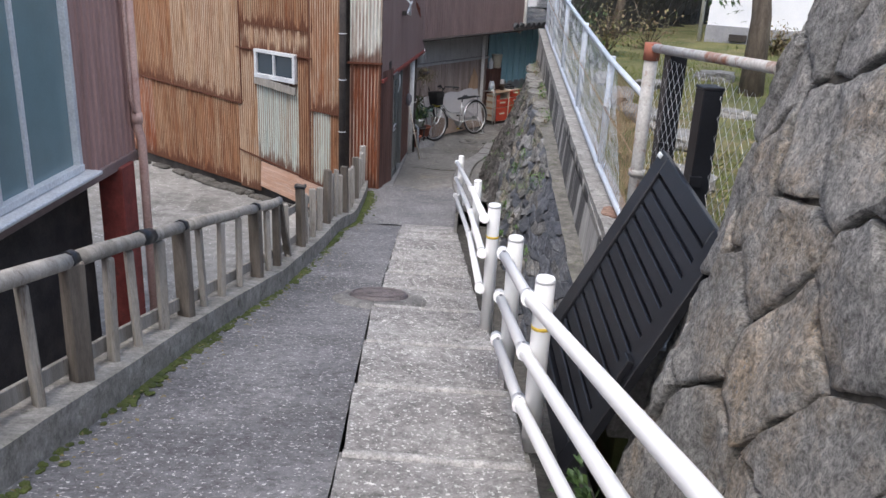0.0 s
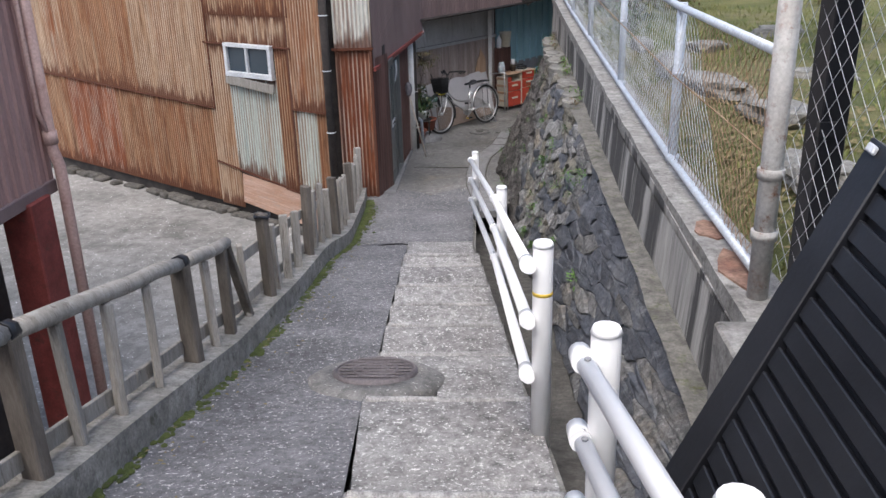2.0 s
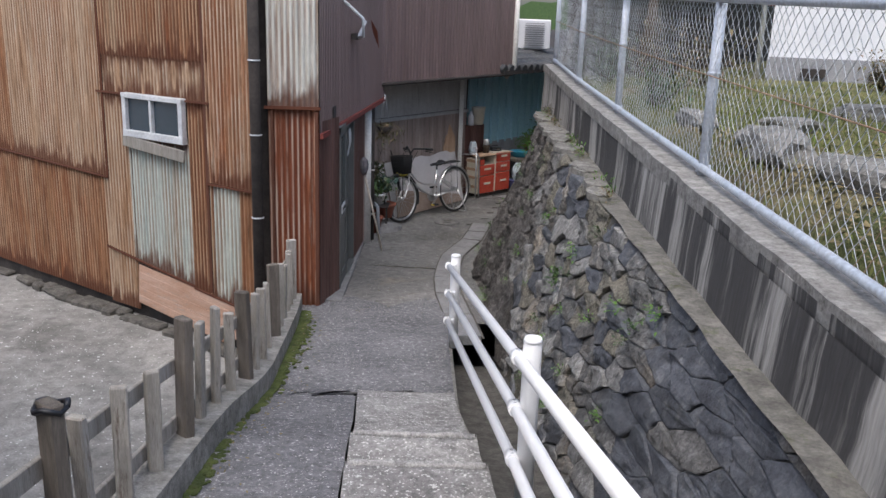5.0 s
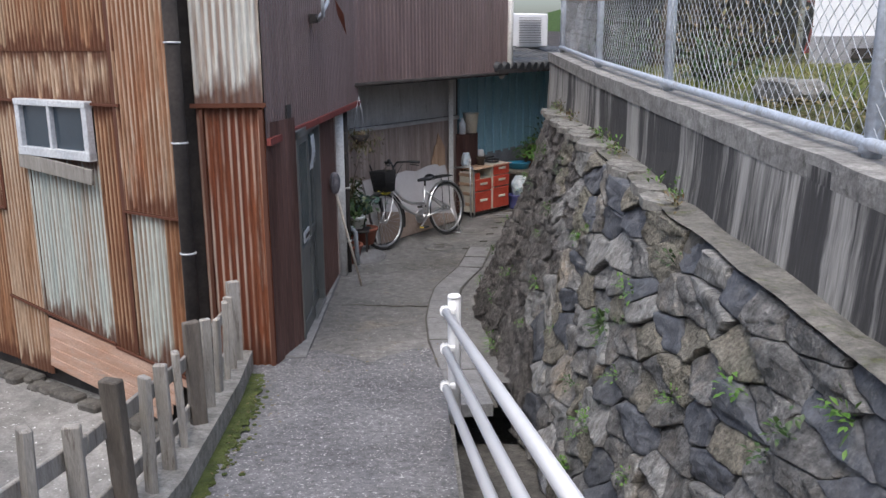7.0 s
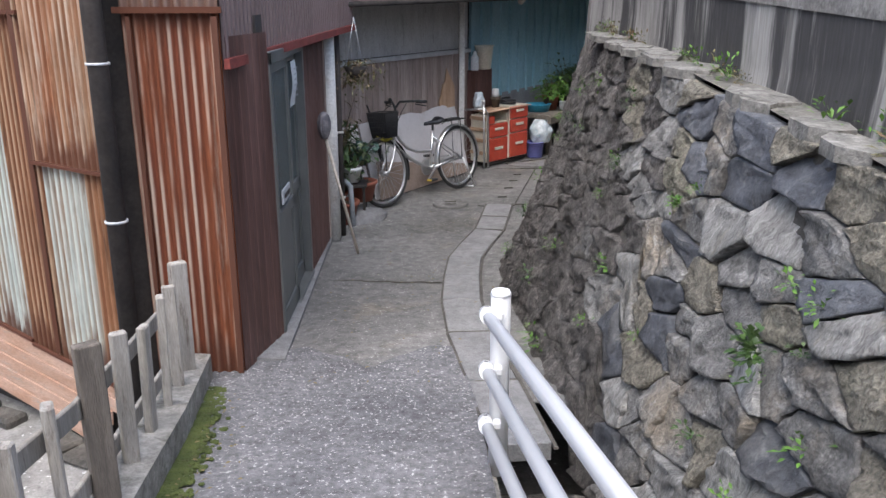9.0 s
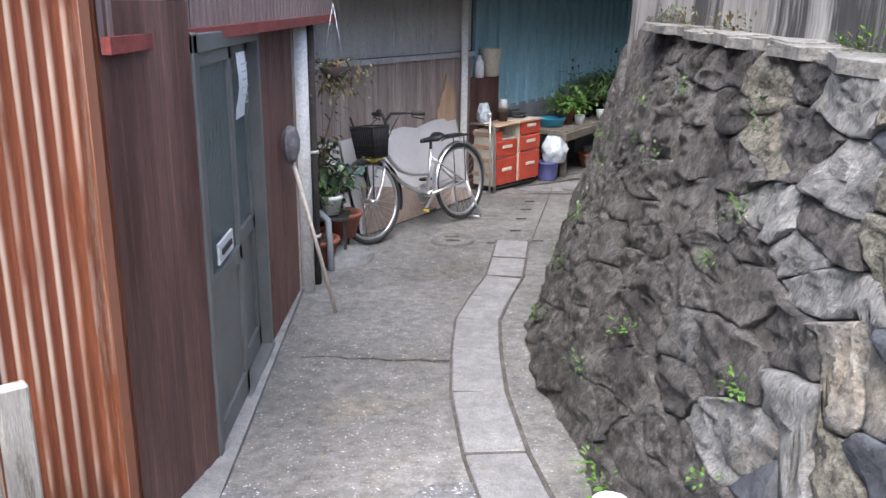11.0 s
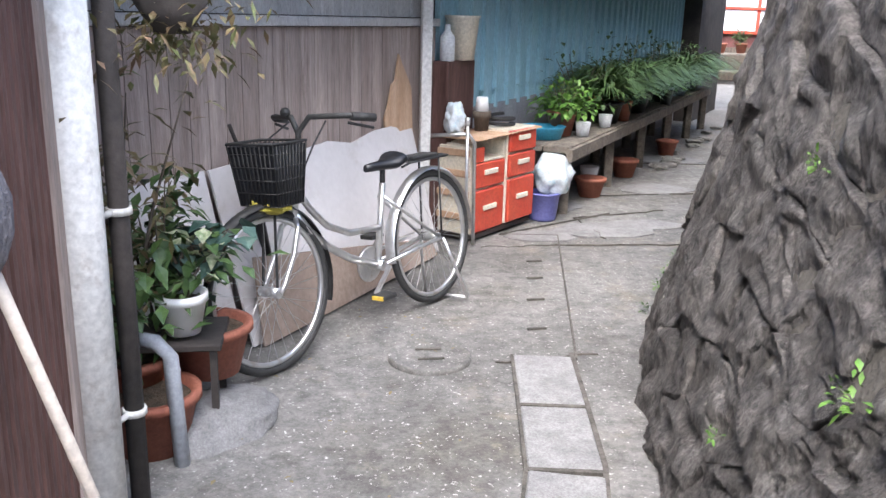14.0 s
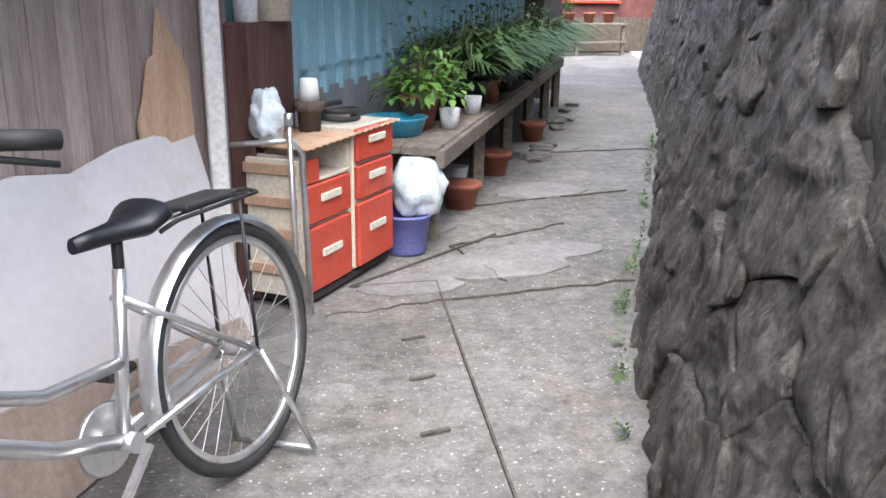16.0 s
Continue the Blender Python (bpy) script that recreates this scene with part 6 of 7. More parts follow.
    for i in range(11):
        f = -1 + 0.2 * i
        for q in ((0.06 + 0.07 * f, -0.1, 0.06 + 0.09 * f, -0.125), (0.06 + 0.07 * f, 0.1, 0.06 + 0.09 * f, 0.125), (-0.01, 0.1 * f, -0.03, 0.125 * f), (0.13, 0.1 * f, 0.15, 0.125 * f)):
            B.rod([(q[0], q[1], 0.68), (q[2], q[3], 0.92)], 0.003, 4)
    B.done("basket_wire", M["rubber"], b)
    K = Part()
    lo = [(-0.008, -0.098, 0.68), (0.128, -0.098, 0.68), (0.128, 0.098, 0.68), (-0.008, 0.098, 0.68)]
    hi = [(-0.027, -0.122, 0.91), (0.147, -0.122, 0.91), (0.147, 0.122, 0.91), (-0.027, 0.122, 0.91)]
    for q in range(4):
        K.quad(lo[q], lo[(q + 1) % 4], hi[(q + 1) % 4], hi[q])
    K.quad(*lo)
    K.done("basket_liner", M["black"], b)
    Part().bar((0.04, 0.03, 0.68), (0.0, 0.04, R), 0.008, 0.008).bar((0.04, -0.03, 0.68), (0.0, -0.04, R), 0.008, 0.008).done("basket_stay", M["rubber"], b)
    d = Vector(rw_) - Vector(fw)
    b.matrix_basis = pose(fw[0], fw[1], -2.455, lean, 0, math.degrees(math.atan2(d.y, d.x)))
    s = d.length / base
    b.scale = (s, s, s)
    return b


bike = bicycle((-0.91, 16.91), (-0.11, 17.80), -6)
yc = Part()
r = bmesh.ops.create_icosphere(yc.bm, subdivisions=3, radius=1)
for v in r["verts"]:
    v.co *= 1 + 0.3 * n3(v.co.x, v.co.y, v.co.z, 2.5)
yc_ = yc.done("cloth", M["yellowcloth"])
yc_.matrix_world = pose(-0.93, 17.0, -1.735, 0, 0, 40) @ Matrix.Diagonal((0.075, 0.1, 0.035, 1))
tagged(yc_, "crumpled yellow cloth lying in the bicycle basket", "cloth")

# ---- sheets leaned behind the bicycle ----
def leaned(name, s0, s1, h, material, label, cat, o0=0.3, o1=0.06, thick=0.012, tops=None):
    P = Part()
    n_ = 8
    top = tops or [0] * (n_ + 1)
    fr, bk_ = [], []
    for i in range(n_ + 1):
        s = s0 + (s1 - s0) * i / n_
        z = -2.45 + h + top[i]
        fr.append((P.bm.verts.new((*bw(s, o0), -2.45)), P.bm.verts.new((*bw(s, o1), z))))
        bk_.append((P.bm.verts.new((*bw(s, o0 - thick), -2.45)), P.bm.verts.new((*bw(s, o1 - thick), z))))
    for i in range(n_):
        a, b, c, d = fr[i], fr[i + 1], bk_[i], bk_[i + 1]
        for f in ((a[0], b[0], b[1], a[1]), (c[1], d[1], d[0], c[0]), (a[1], b[1], d[1], c[1]), (a[0], c[0], d[0], b[0])):
            P.bm.faces.new(f)
    for a, c in ((fr[0], bk_[0]), (fr[-1], bk_[-1])):
        P.bm.faces.new((a[0], a[1], c[1], c[0]))
    return tagged(P.done(name, material), label, cat)


leaned("board_sheet", 0.42, 2.35, 0.80, M["card"], "grey hardboard sheet with a torn edge leaning on the wall", "board", 0.28, 0.06, tops=[0, 0.01, -0.01, 0.0, 0.02, -0.02, 0.02, 0.03, 0.0])
leaned("board_sheet", -0.15, 0.4, 0.8, M["card"], "pale board sheet leaning behind the plants", "board", 0.24, 0.05)
leaned("stained_board", 0.45, 2.25, 0.3, M["cardb"], "brown water-stained board at the wall foot", "board", 0.32, 0.27, tops=[0.12, 0.08, 0.04, 0.0, -0.04, -0.08, -0.12, -0.16, -0.2])
leaned("plywood_offcut", 2.02, 2.36, 0.98, M["ply"], "pale pointed plywood offcut against the wall", "board", 0.1, 0.05, tops=[-0.1, -0.02, 0.1, 0.12, 0.28, 0.22, 0.17, 0.12, 0.06])

# ---- red drawers ----
CA = Vector((0.30, 19.02))
CD = (Vector((0.87, 19.62)) - CA).normalized()
CN = Vector((CD.y, -CD.x))
CANG = math.degrees(math.atan2(CD.y, CD.x))


def cr(s, out=0.0):
    p = CA + CD * s + CN * out
    return (p.x, p.y)


def drawers(s0, s1, z0, hs, out=0.0, depth=0.24):
    e = thing("drawer_unit", (*cr((s0 + s1) / 2, -0.2), z0), "red plastic drawer unit with cream label plates", "drawers", "stacked red drawers")
    z = z0
    under(e, Part().box((*cr((s0 + s1) / 2, out - depth / 2 - 0.01), z0 + sum(hs) / 2), (s1 - s0, depth, sum(hs)), rz=CANG, bevel=0.006).done("body", M["cream"]))
    for h in hs:
        under(e, Part().box((*cr((s0 + s1) / 2, out), z + h / 2), (s1 - s0 - 0.02, 0.03, h - 0.018), rz=CANG, bevel=0.008).done("drawer", M["redbox"]))
        under(e, Part().box((*cr((s0 + s1) / 2, out + 0.02), z + h / 2 + 0.02), ((s1 - s0) * 0.42, 0.014, 0.035), rz=CANG, bevel=0.004).done("label_plate", M["cream"]))
        z += h


drawers(0.0, 0.40, -2.41, [0.31, 0.19])
drawers(0.415, 0.80, -2.40, [0.33, 0.18, 0.17], 0.02)
under_ = Part().box((*cr(0.4, -0.13), -2.43), (0.8, 0.26, 0.035), rz=CANG, bevel=0.004)
tagged(under_.done("low_plinth", M["dark"]), "dark low plinth under the drawers", "plinth")
tray = thing("open_tray", (*cr(0.2, -0.12), -1.91), "cream open tray frame on the drawers", "tray")
for c, w in (((0.2, -0.245), (0.4, 0.015, 0.12)), ((0.01, -0.12), (0.015, 0.24, 0.12)), ((0.39, -0.12), (0.015, 0.24, 0.12))):
    under(tray, Part().box((*cr(*c), -1.85), w, rz=CANG, bevel=0.003).done("side", M["cream"]))
under(tray, Part().box((*cr(0.2, -0.12), -1.905), (0.4, 0.25, 0.012), rz=CANG).done("bottom", M["cream"]))
under(tray, Part().box((*cr(0.06, 0.0), -1.86), (0.12, 0.02, 0.1), rz=CANG, bevel=0.004).done("red_end", M["redbox"]))
# wavy board lid over the units
def lid_pt(u, v):
    return (*cr(-0.03 + 0.87 * u, 0.05 - 0.34 * v), -1.755 + 0.02 * u + 0.004 * math.sin(u * 95))


cl_ = Part().grid(lid_pt, 90, 2)
r_ = bmesh.ops.extrude_face_region(cl_.bm, geom=list(cl_.bm.faces))
for v in [g for g in r_["geom"] if isinstance(g, bmesh.types.BMVert)]:
    v.co.z += 0.007
tagged(cl_.done("corrugated_board", M["ply"]), "pale corrugated board lid lying over the drawers", "board")
frm = thing("tube_frame", (*cr(-0.1, 0.02), -2.46), "silver tubular trolley handle beside the drawers", "trolley")
under(frm, Part().rod([(*cr(-0.22, -0.2), -1.72), (*cr(-0.1, 0.02), -1.70), (*cr(-0.06, 0.04), -1.76), (*cr(-0.05, 0.05), -2.46)], 0.013, 8).rod([(*cr(-0.12, 0.02), -1.6), (*cr(-0.11, 0.03), -2.46)], 0.012, 8).rod([(*cr(-0.12, 0.02), -1.64), (*cr(-0.12, 0.02), -1.59)], 0.018, 8).done("tube", M["chrome"]))
rack = thing("wood_rack", (*cr(-0.05, -0.12), -2.4), "orange timber slats on a cream panel at the drawers' side", "rack")
under(rack, Part().box((*cr(-0.03, -0.13), -2.1), (0.03, 0.25, 0.6), rz=CANG, bevel=0.003).done("panel", M["cream"]))
for z in (-1.84, -1.98, -2.12, -2.28):
    under(rack, Part().box((*cr(-0.052, -0.13), z), (0.018, 0.26, 0.045), rz=CANG, bevel=0.004).done("slat", M["ply"]))


def lump(name, c, s, material, label, cat, rough=0.25, rz=0, base=None, sc=1.8):
    P = Part()
    r = bmesh.ops.create_icosphere(P.bm, subdivisions=4, radius=1)
    for v in r["verts"]:
        v.co *= 1 + rough * n3(v.co.x + c[0], v.co.y + c[1], v.co.z, sc) + rough * 0.45 * n3(v.co.x, v.co.y + c[1], v.co.z, 5.5)
        v.co.z = max(v.co.z, -0.75)
    for f in P.bm.faces:
        f.smooth = True
    o = P.done(name, material)
    o.matrix_world = pose(*c, 0, 0, rz) @ Matrix.Diagonal((*s, 1))
    return tagged(o, label, cat)


lump("white_bag", (*cr(0.0, -0.16), -1.635), (0.07, 0.08, 0.12), M["bag"], "small tied white plastic bag on the drawers", "bag", 0.3)
lump("plastic_bag", (*bw(3.74, 0.58), -2.13), (0.145, 0.16, 0.18), M["bag"], "white and blue plastic bag on the bucket", "bag", 0.25)
bk3 = Part().lathe((*bw(3.66, 0.54), -2.47), [(0.1, 0.0), (0.105, 0.02), (0.125, 0.2), (0.135, 0.205), (0.135, 0.22), (0.118, 0.22), (0.1, 0.05)], 24)
tagged(bk3.done("bucket", M["bucket"]), "violet plastic bucket on the lane floor", "bucket")
tagged(Part().lathe((*cr(0.36, -0.18), -1.74), [(0.05, 0), (0.055, 0.09), (0.068, 0.095), (0.068, 0.14), (0.05, 0.14)], 18).done("brown_pot", M["bark"]), "brown pot on the board lid", "pot")
tagged(Part().lathe((*cr(0.36, -0.18), -1.6), [(0.05, 0), (0.043, 0.09), (0.035, 0.1)], 18).done("white_cup", M["white"]), "upturned white cup on the brown pot", "cup")
hoz = Part().rod([(*cr(0.6 + 0.12 * math.cos(a), -0.16 + 0.08 * math.sin(a)), -1.715 + 0.006 * a) for a in np.linspace(0, 12, 40)], 0.013, 6)
tagged(hoz.done("hose", M["rubber"]), "dark coiled hose on the drawers", "hose")

# cabinet and planter beside the pole
tagged(Part().box((*bw(2.93, 0.08), -1.85), (0.45, 0.12, 1.2), rz=BANG, bevel=0.01).done("dark_cabinet", M["corner"]), "dark brown timber cabinet at the wall", "cabinet")
tagged(Part().lathe((*bw(3.0, 0.1), -1.25), [(0.09, 0), (0.12, 0.28), (0.13, 0.3), (0.11, 0.3)], 8).done("cream_pot", M["cream"]), "cream patterned pot on the cabinet", "pot")
tagged(Part().lathe((*bw(2.77, 0.1), -1.25), [(0.05, 0), (0.05, 0.16), (0.02, 0.2), (0.02, 0.24)], 12).done("bottle", M["paper"]), "small white bottle on the cabinet", "bottle")

# ---- long bench with plants ----
bench = thing("plant_bench", (*bw(7, 0.4), -2.48), "long weathered timber bench along the blue shed", "bench")
for o in (0.15, 0.37, 0.59):
    under(bench, Part().bar((*bw(3.74, o), -1.93), (*bw(10.7, o - 0.04), -1.89), 0.05, 0.21, 0.006, 90).done("plank", M["bench"]))
under(bench, Part().bar((*bw(3.74, 0.7), -1.97), (*bw(10.7, 0.66), -1.93), 0.05, 0.1, 0.006).done("apron", M["bench"]))
for s in (3.95, 5.3, 6.6, 8.0, 9.4, 10.6):
    for o in (0.12, 0.6):
        under(bench, Part().bar((*bw(s, o), -2.52), (*bw(s, o), -1.95), 0.085, 0.085, 0.006).done("leg", M["bench"]))


def potted(c, r, h, material, n_, lr, leafmat, label, strap=False, seed=0):
    rnd = random.Random(seed)
    e = thing("potted_plant", c, label, "potted plant", "potted plants")
    under(e, Part().lathe(c, [(r * 0.7, 0), (r, h - 0.02), (r * 1.08, h - 0.02), (r * 1.08, h), (r * 0.92, h), (r * 0.9, h - 0.03)], 18).done("pot", material))
    under(e, Part().lathe((c[0], c[1], c[2] + h - 0.04), [(r * 0.9, 0), (r * 0.88, 0.015)], 14, 0.03).done("soil", M["soil"]))
    P = Part()
    top = Vector((c[0], c[1], c[2] + h - 0.02))
    for i in range(n_):
        if strap:
            a = rnd.uniform(0, math.tau)
            d = Vector((math.cos(a), math.sin(a), 0))
            l = rnd.uniform(0.6, 1.1) * lr
            sd_ = Vector((-d.y, d.x, 0)) * rnd.uniform(0.008, 0.016)
            up_ = rnd.uniform(0.7, 1.2)
            rows_ = []
            for j in range(6):
                f = j / 5
                q = top + d * (l * 0.85 * f ** 1.3) + Vector((0, 0, l * up_ * (f - 0.85 * f * f)))
                w_ = (1 - f ** 3)
                rows_.append((P.bm.verts.new(q + sd_ * w_), P.bm.verts.new(q - sd_ * w_)))
            for A, B in zip(rows_, rows_[1:]):
                P.bm.faces.new((A[0], A[1], B[1], B[0])).smooth = True
        else:
            d = Vector((rnd.gauss(0, 1), rnd.gauss(0, 1), abs(rnd.gauss(0.5, 0.6)))).normalized()
            q = top + d * rnd.uniform(0.1, 1.0) * lr
            P.leaf(q, d + Vector((rnd.gauss(0, 0.6), rnd.gauss(0, 0.6), rnd.gauss(-0.2, 0.4))), rnd.uniform(0.05, 0.1), rnd.uniform(0.03, 0.06), 0.6)
    under(e, P.done("leaves", leafmat))
    if not strap:
        S = Part()
        for i in range(7):
            d = Vector((rnd.gauss(0, 0.6), rnd.gauss(0, 0.6), 1)).normalized()
            S.rod([top, top + d * lr * 0.5, top + d * lr * 0.95 + Vector((0, 0, -0.02))], [0.006, 0.004, 0.002], 5)
        under(e, S.done("stems", M["bark"]))
    return e


tops = -1.9
for i, (s, o, r, n_, lr, strap, lm) in enumerate(((4.35, 0.5, 0.12, 90, 0.22, False, "weed"), (4.75, 0.45, 0.13, 60, 0.2, False, "weed"), (5.2, 0.35, 0.17, 130, 0.4, False, "leaf"), (5.45, 0.6, 0.15, 70, 0.5, True, "leaf"),
                                                (5.95, 0.4, 0.18, 90, 0.6, True, "leaf"), (6.5, 0.6, 0.17, 90, 0.6, True, "leaf"), (6.6, 0.25, 0.17, 130, 0.5, False, "leaf"), (7.1, 0.5, 0.17, 90, 0.55, True, "leaf"), (7.4, 0.3, 0.17, 150, 0.5, False, "leaf"),
                                                (7.9, 0.6, 0.16, 90, 0.55, True, "leaf"), (8.3, 0.4, 0.17, 150, 0.45, False, "leaf"), (8.8, 0.6, 0.16, 90, 0.6, True, "leaf"), (9.3, 0.4, 0.16, 150, 0.45, False, "leaf"), (9.7, 0.6, 0.16, 90, 0.6, True, "leaf"),
                                                (10.15, 0.5, 0.16, 90, 0.55, True, "leaf"), (10.45, 0.3, 0.16, 120, 0.4, False, "leaf"), (5.7, 0.72, 0.08, 40, 0.16, False, "leaf_b"), (7.6, 0.75, 0.08, 50, 0.2, False, "weed"))):
    potted((*bw(s, o * 0.85), tops), r, 0.2, M["black" if i % 4 else "terra"], int(n_ * 3), lr * (1.7 if strap else 1.35), M[lm], "green leafy plant in a pot on the bench" if not strap else "strap-leaved evergreen plant in a pot on the bench", strap, 50 + i)
tagged(Part().lathe((*bw(4.1, 0.35), tops), [(0.15, 0), (0.18, 0.09), (0.19, 0.1), (0.17, 0.1), (0.14, 0.02)], 22).done("basin", M["bluepl"]), "round blue plastic basin on the bench", "basin")
for s, o in ((4.4, 0.6), (5.1, 0.6)):
    tagged(Part().lathe((*bw(s, o), tops), [(0.05, 0), (0.065, 0.12), (0.055, 0.12)], 14).done("white_pot", M["paper"]), "small white pot on the bench edge", "pot")
for s, o, r, h in ((4.75, 0.6, 0.13, 0.17), (5.9, 0.62, 0.13, 0.18), (7.6, 0.7, 0.12, 0.18)):
    tagged(Part().lathe((*bw(s, o), -2.475), [(r * 0.7, 0), (r, h - 0.03), (r * 1.1, h - 0.03), (r * 1.1, h), (r * 0.9, h), (r * 0.85, h - 0.05)], 18).done("flower_pot", M["terra"]), "empty terracotta pot under the bench", "pot", "pots under the bench")
tagged(Part().lathe((*bw(5.05, 0.5), -2.48), [(0.05, 0), (0.09, 0.22), (0.08, 0.22)], 14).done("clear_pot", M["card"]), "grey plastic pot stacked under the bench", "pot")
for i in range(16):
    s = random.uniform(5.8, 11)
    rock(*bw(s, 0.84 + random.uniform(-0.08, 0.08)), -2.46, (random.uniform(0.06, 0.14), random.uniform(0.05, 0.1), 0.035), random.uniform(0, 180), label="flat edging stone in front of the bench")

# ---- plants by the pole ----
def bush(c, r, h, n_, material, label, lw=0.04, ll=0.08, seed=0):
    rnd = random.Random(seed)
    e = thing("leafy_plant", c, label, "plant", "plants by the pole")
    S, P = Part(), Part()
    for i in range(10):
        a = rnd.uniform(0, math.tau)
        t_ = Vector((c[0] + r * rnd.uniform(0.2, 1) * math.cos(a), c[1] + r * rnd.uniform(0.2, 1) * math.sin(a), c[2] + h * rnd.uniform(0.5, 1)))
        m_ = Vector(c).lerp(t_, 0.5) + Vector((0, 0, 0.08))
        S.rod([c, m_, t_], [0.009, 0.006, 0.002], 5)
        for k in range(n_ // 10):
            f = rnd.uniform(0.25, 1.02)
            q = (Vector(c).lerp(m_, f * 2) if f < 0.5 else m_.lerp(t_, f * 2 - 1)) + Vector((rnd.gauss(0, 0.05), rnd.gauss(0, 0.05), rnd.gauss(0, 0.04)))
            P.leaf(q, (rnd.gauss(0, 1), rnd.gauss(0, 1), rnd.gauss(-0.2, 0.4)), rnd.uniform(0.7, 1.2) * ll, rnd.uniform(0.7, 1.2) * lw, 0.6)
    under(e, S.done("stems", M["bark"]))
    under(e, P.done("leaves", material))
    return e


bush((-1.42, 16.35, -2.2), 0.3, 1.05, 420, M["leaf_r"], "tall shrub with reddish-tinged small leaves", 0.03, 0.075, 1)
bush((-1.3, 16.5, -2.2), 0.26, 0.75, 300, M["leaf"], "dark green leafy shrub in a pot", 0.045, 0.085, 2)
bush((-1.5, 16.1, -2.2), 0.25, 0.6, 260, M["leaf"], "dark green leafy shrub by the pole", 0.05, 0.09, 3)
bush((-1.22, 16.55, -1.95), 0.18, 0.22, 60, M["leaf_w"], "variegated ivy trailing from a white pot", 0.06, 0.08, 4)
bush((-1.15, 16.62, -1.95), 0.2, 0.25, 60, M["leaf_b"], "round blue-green leaves of a potted plant", 0.08, 0.09, 5)
for (x, y, z), r, h, mm, lb in (((-1.22, 16.45, -2.08), 0.085, 0.15, "white", "white plastic pot with variegated ivy"), ((-1.32, 16.3, -2.455), 0.16, 0.22, "terra", "round terracotta pot holding dry soil"), ((-1.15, 16.6, -2.3), 0.15, 0.2, "terra", "brown glazed pot on the floor"),
                                ((-1.45, 16.5, -2.455), 0.17, 0.28, "terra", "large terracotta pot by the pole")):
    e = thing("plant_pot", (x, y, z), lb, "pot", "pots by the pole")
    under(e, Part().lathe((x, y, z), [(r * 0.72, 0), (r, h - 0.03), (r * 1.1, h - 0.03), (r * 1.1, h), (r * 0.92, h), (r * 0.9, h - 0.04)], 20).done("rim", M[mm]))
    under(e, Part().lathe((x, y, z + h - 0.05), [(r * 0.9, 0), (r * 0.88, 0.02)], 14, 0.04).done("soil", M["soil"]))
st = Part().box((-1.28, 16.5, -2.11), (0.4, 0.3, 0.025), bevel=0.004)
for dx, dy in ((-0.17, -0.12), (0.17, -0.12), (0.17, 0.12), (-0.17, 0.12)):
    st.bar((-1.28 + dx, 16.5 + dy, -2.46), (-1.28 + dx, 16.5 + dy, -2.1), 0.025, 0.025)
tagged(st.done("pot_stand", M["dark"]), "dark low stand carrying the pots", "stand")
gp = Part().rod([(-1.42, 16.3, -2.03), (-1.27, 16.2, -2.02), (-1.22, 16.17, -2.06), (-1.2, 16.16, -2.46)], 0.026, 10)
tagged(gp.done("grey_pipe", M["pvc"]), "grey plastic drain pipe bent to the floor", "pipe")
lump("cement_hump", (-1.12, 16.45, -2.45), (0.28, 0.2, 0.1), M["slab"], "rounded cement hump at the pots' foot", "cement", 0.2, 50)
um = thing("umbrella", (-1.12, 16.95, -2.3), "folded black umbrella hanging on the wall", "umbrella")
under(um, Part().rod([(*bw(0.55, 0.12), -1.55), (*bw(0.6, 0.14), -1.75), (*bw(0.7, 0.2), -2.25)], [0.015, 0.04, 0.01], 8).done("canopy", M["black"]))
under(um, Part().rod([(*bw(0.55, 0.12), -1.55), (*bw(0.52, 0.1), -1.45)], 0.01, 6).done("crook", M["dark"]))
hp = thing("hanging_basket", (-1.15, 15.95, -1.0), "hanging basket of dry yellow-green foliage", "hanging plant")
hl = Part()
for i in range(520):
    a, rr = random.uniform(0, math.tau), abs(random.gauss(0, 0.13))
    q = (-1.12 + rr * math.cos(a), 15.95 + rr * math.sin(a), -0.92 - random.uniform(-0.08, 0.2) * (0.6 + rr * 2.5))
    hl.leaf(q, (random.gauss(0, 1), random.gauss(0, 1), random.gauss(-0.5, 0.5)), random.uniform(0.03, 0.06), random.uniform(0.012, 0.025), 0.5)
under(hp, hl.done("foliage", M["leaf_r"]))
under(hp, Part().lathe((-1.12, 15.95, -1.02), [(0.05, 0), (0.11, 0.1), (0.1, 0.1)], 14).done("bowl", M["dark"]))
under(hp, Part().rod([(-1.05, 15.95, -0.92), (-1.12, 15.95, -0.5)], 0.004, 4).rod([(-1.2, 15.95, -0.92), (-1.12, 15.95, -0.5)], 0.004, 4).done("hanger", M["wire"]))

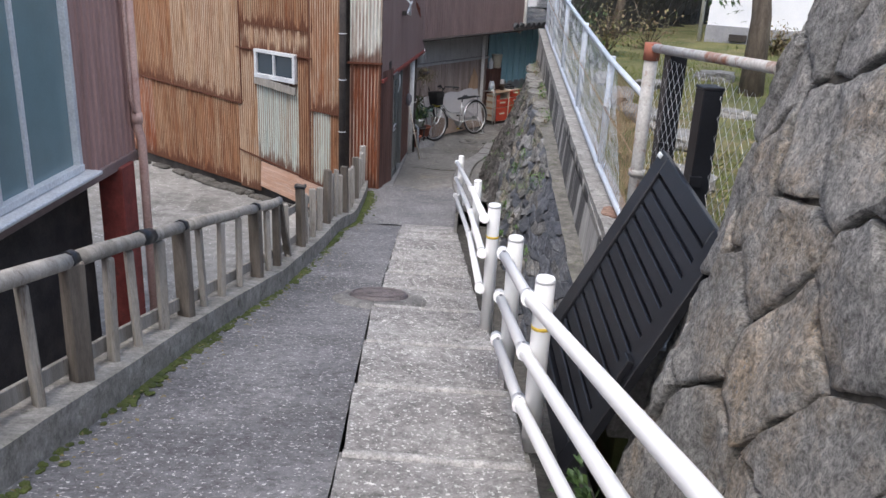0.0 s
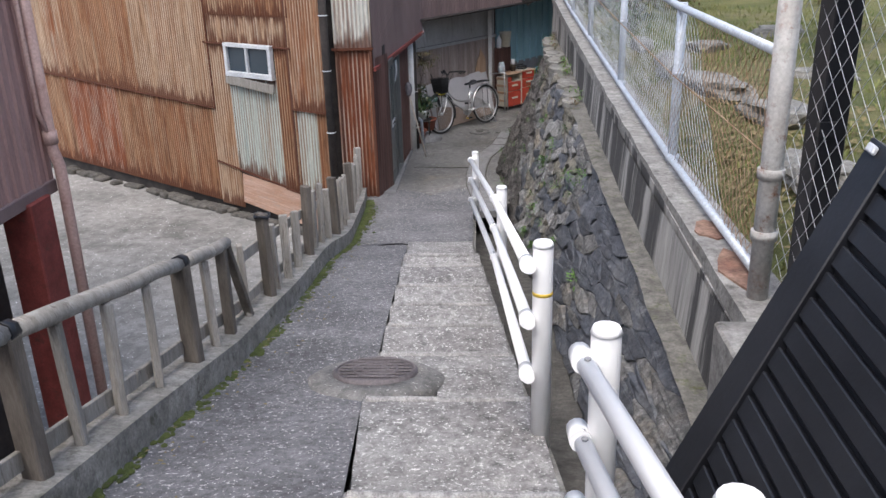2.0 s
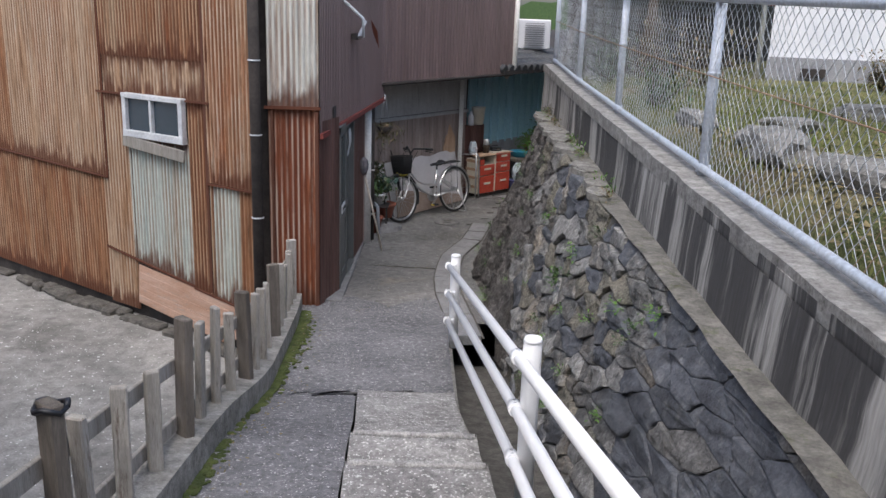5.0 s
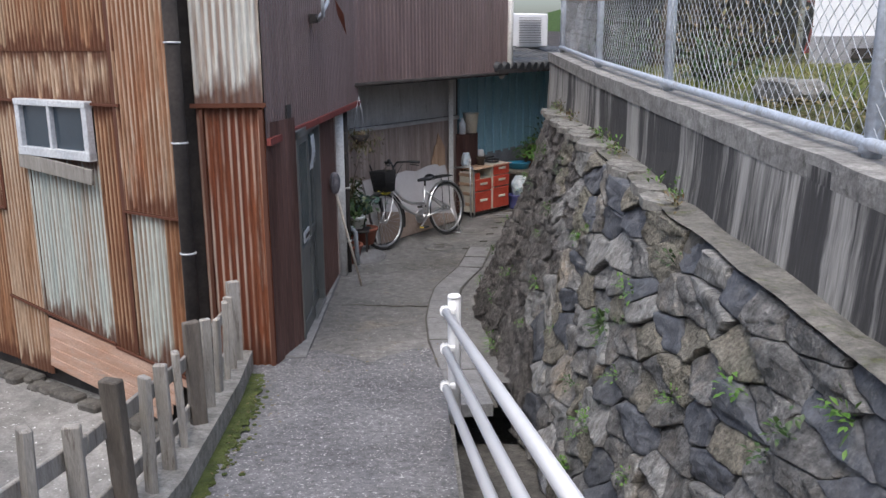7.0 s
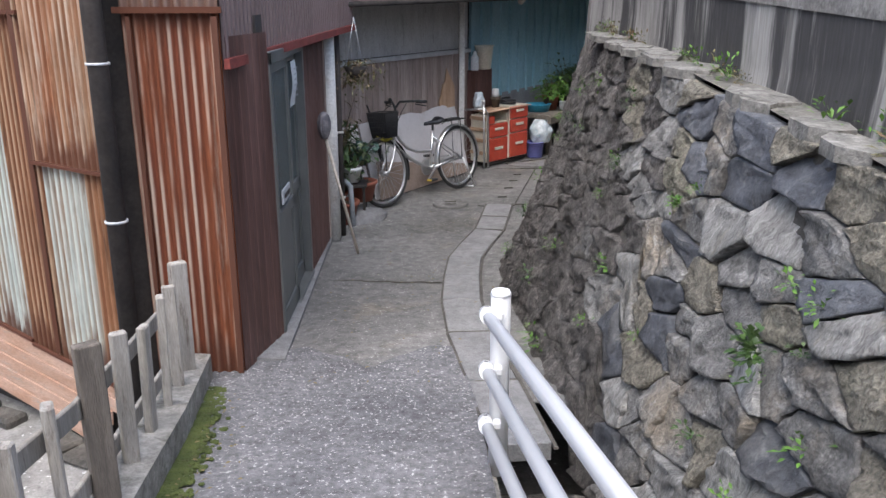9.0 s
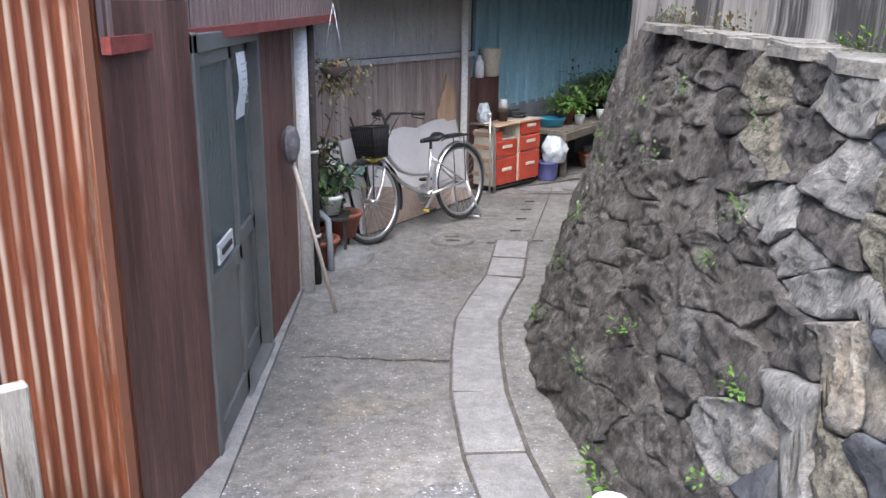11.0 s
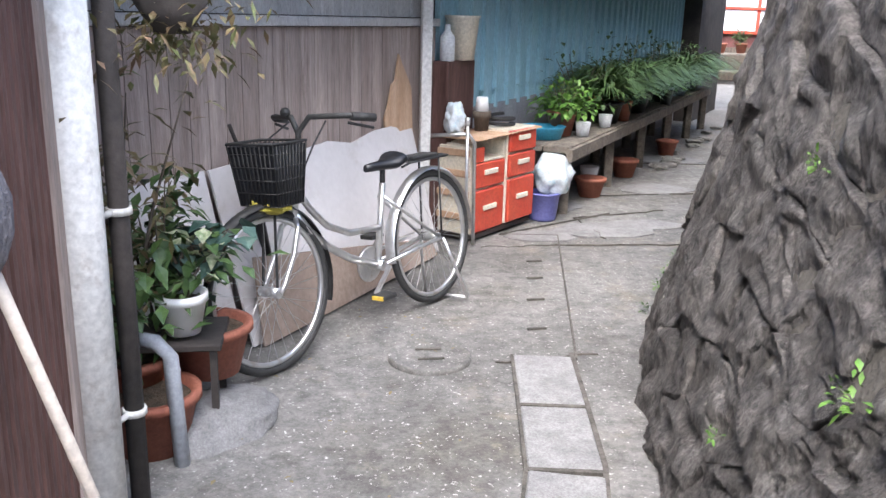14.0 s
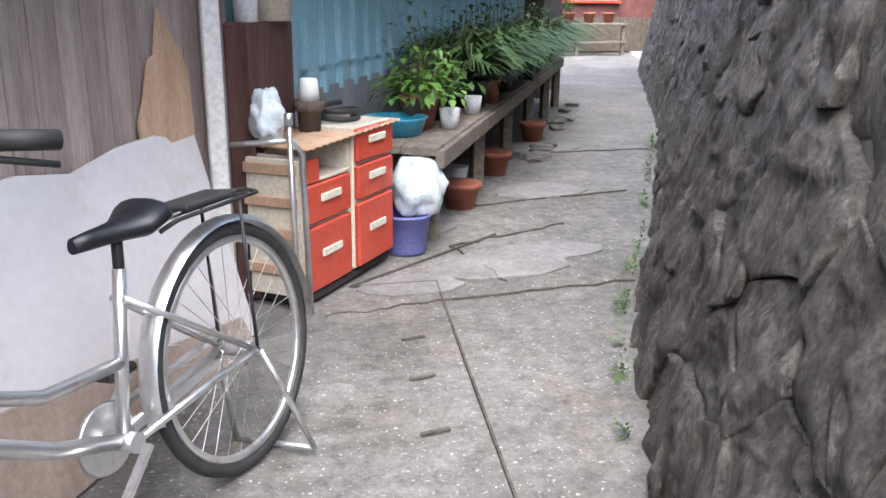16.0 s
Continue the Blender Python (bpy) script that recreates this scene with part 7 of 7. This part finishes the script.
# ---- pieces of the setting: steps and drain slabs ----
noses = [-2.3, -1.5, -0.65, 0.2, 1.0, 1.8, 2.62, 3.49, 4.33, 5.34, 6.12, 6.67, 7.14, 7.64, 8.26, 8.67, 9.93]
flight = thing("steps", (-0.3, 5, -1.2), "shallow pebbled concrete steps beside the ramp", "", kind="structure")
for a, b in zip(noses, noses[1:]):
    P = Part()
    drop = 0.045 if b > 9 else 0.072
    za, zb = gz(a) - drop, gz(b) + drop * 0.9
    nu, nv = 6, 8

    def tread(u, v, a=a, b=b, za=za, zb=zb):
        y = a + (b - a) * v
        x = step_l(y) + (step_r(y) - step_l(y)) * u
        return (x + 0.006 * n3(y, u, 1, 6), y + (0.012 * n3(x, a, 2, 5) if v in (0, 1) else 0), za + (zb - za) * v + 0.007 * n3(x, y, 3, 3) - (0.012 if v == 1 else 0))
    P.grid(tread, nu, nv)
    P.grid(lambda u, v: (step_l(b) + (step_r(b) - step_l(b)) * u, b + 0.012 * n3(step_l(b) + (step_r(b) - step_l(b)) * u, a, 2, 5) + 0.004 * v, zb - 0.012 - 0.2 * v), nu, 1, False)
    P.grid(lambda u, v: (step_r(a + (b - a) * u) - 0.0, a + (b - a) * u, za + (zb - za) * u - 0.3 * v), 6, 1, False)
    P.grid(lambda u, v: (step_l(a + (b - a) * u), a + (b - a) * u, za + (zb - za) * u - 0.2 * v), 6, 1, False)
    under(flight, P.done("step", M["step"]))
    R = Part()
    if b < 9.8:
        e = lambda u: b + 0.012 * n3(step_l(b) + (step_r(b) - step_l(b)) * u, a, 2, 5)
        R.rod([(step_l(b) + (step_r(b) - step_l(b)) * u + 0.004, e(u) - 0.022 + 0.008 * n3(u * 6, b, 7), zb - 0.008 + 0.006 * n3(u * 9, b)) for u in np.linspace(0.02, 0.98, 14)],
              [0.02 + 0.006 * n3(u * 8, b, 3) for u in np.linspace(0, 1, 14)], 8)
        under(flight, R.done("nosing", M["nosing"]))
    else:
        R.bm.free()

sl = [(-0.21, 11.55), (-0.27, 12.4), (-0.36, 13.2), (-0.385, 13.85), (-0.355, 14.45), (-0.305, 15.0), (-0.18, 15.5), (-0.03, 16.0), (0.06, 16.5), (0.15, 17.02)]
cover = thing("drain_cover", (-0.1, 14, -2.4), "row of pale concrete drain slabs along the lane", "", kind="structure")
for i, (a, b) in enumerate(zip(sl, sl[1:])):
    a, b = Vector(a), Vector(b)
    d = (b - a).normalized()
    n_ = Vector((d.y, -d.x))
    g = 0.011
    w_ = 0.262
    P = Part()
    h = gz((a.y + b.y) / 2) + random.uniform(0.008, 0.02)
    q = [a + d * g, b - d * g, b - d * g + n_ * w_, a + d * g + n_ * w_]
    P.prism([tuple(v) for v in q], [h - 0.09 + gz(v.y) - gz((a.y + b.y) / 2) for v in q], [h + gz(v.y) - gz((a.y + b.y) / 2) for v in q])
    bmesh.ops.bevel(P.bm, geom=list(P.bm.edges), offset=0.005, segments=1, affect="EDGES", profile=0.5)
    under(cover, P.done("slab", M["slab"]))
ch = Part()
for a, b in zip(sl, sl[1:]):
    ch.bar((a[0] - 0.008, a[1], gz(a[1]) + 0.002), (b[0] - 0.008, b[1], gz(b[1]) + 0.002), 0.014, 0.012)
    ch.bar((a[0] + 0.275, a[1], gz(a[1]) + 0.002), (b[0] + 0.275, b[1], gz(b[1]) + 0.002), 0.02, 0.012)
for (x0, y0), (x1, y1) in zip(sl[1:], sl[2:]):
    d = Vector((x1 - x0, y1 - y0)).normalized()
    ch.bar((x0, y0, gz(y0) + 0.004), (x0 + 0.26 * d.y, y0 - 0.26 * d.x, gz(y0) + 0.004), 0.02, 0.014)
setting(ch.done("slab_joint", M["mortar"]))
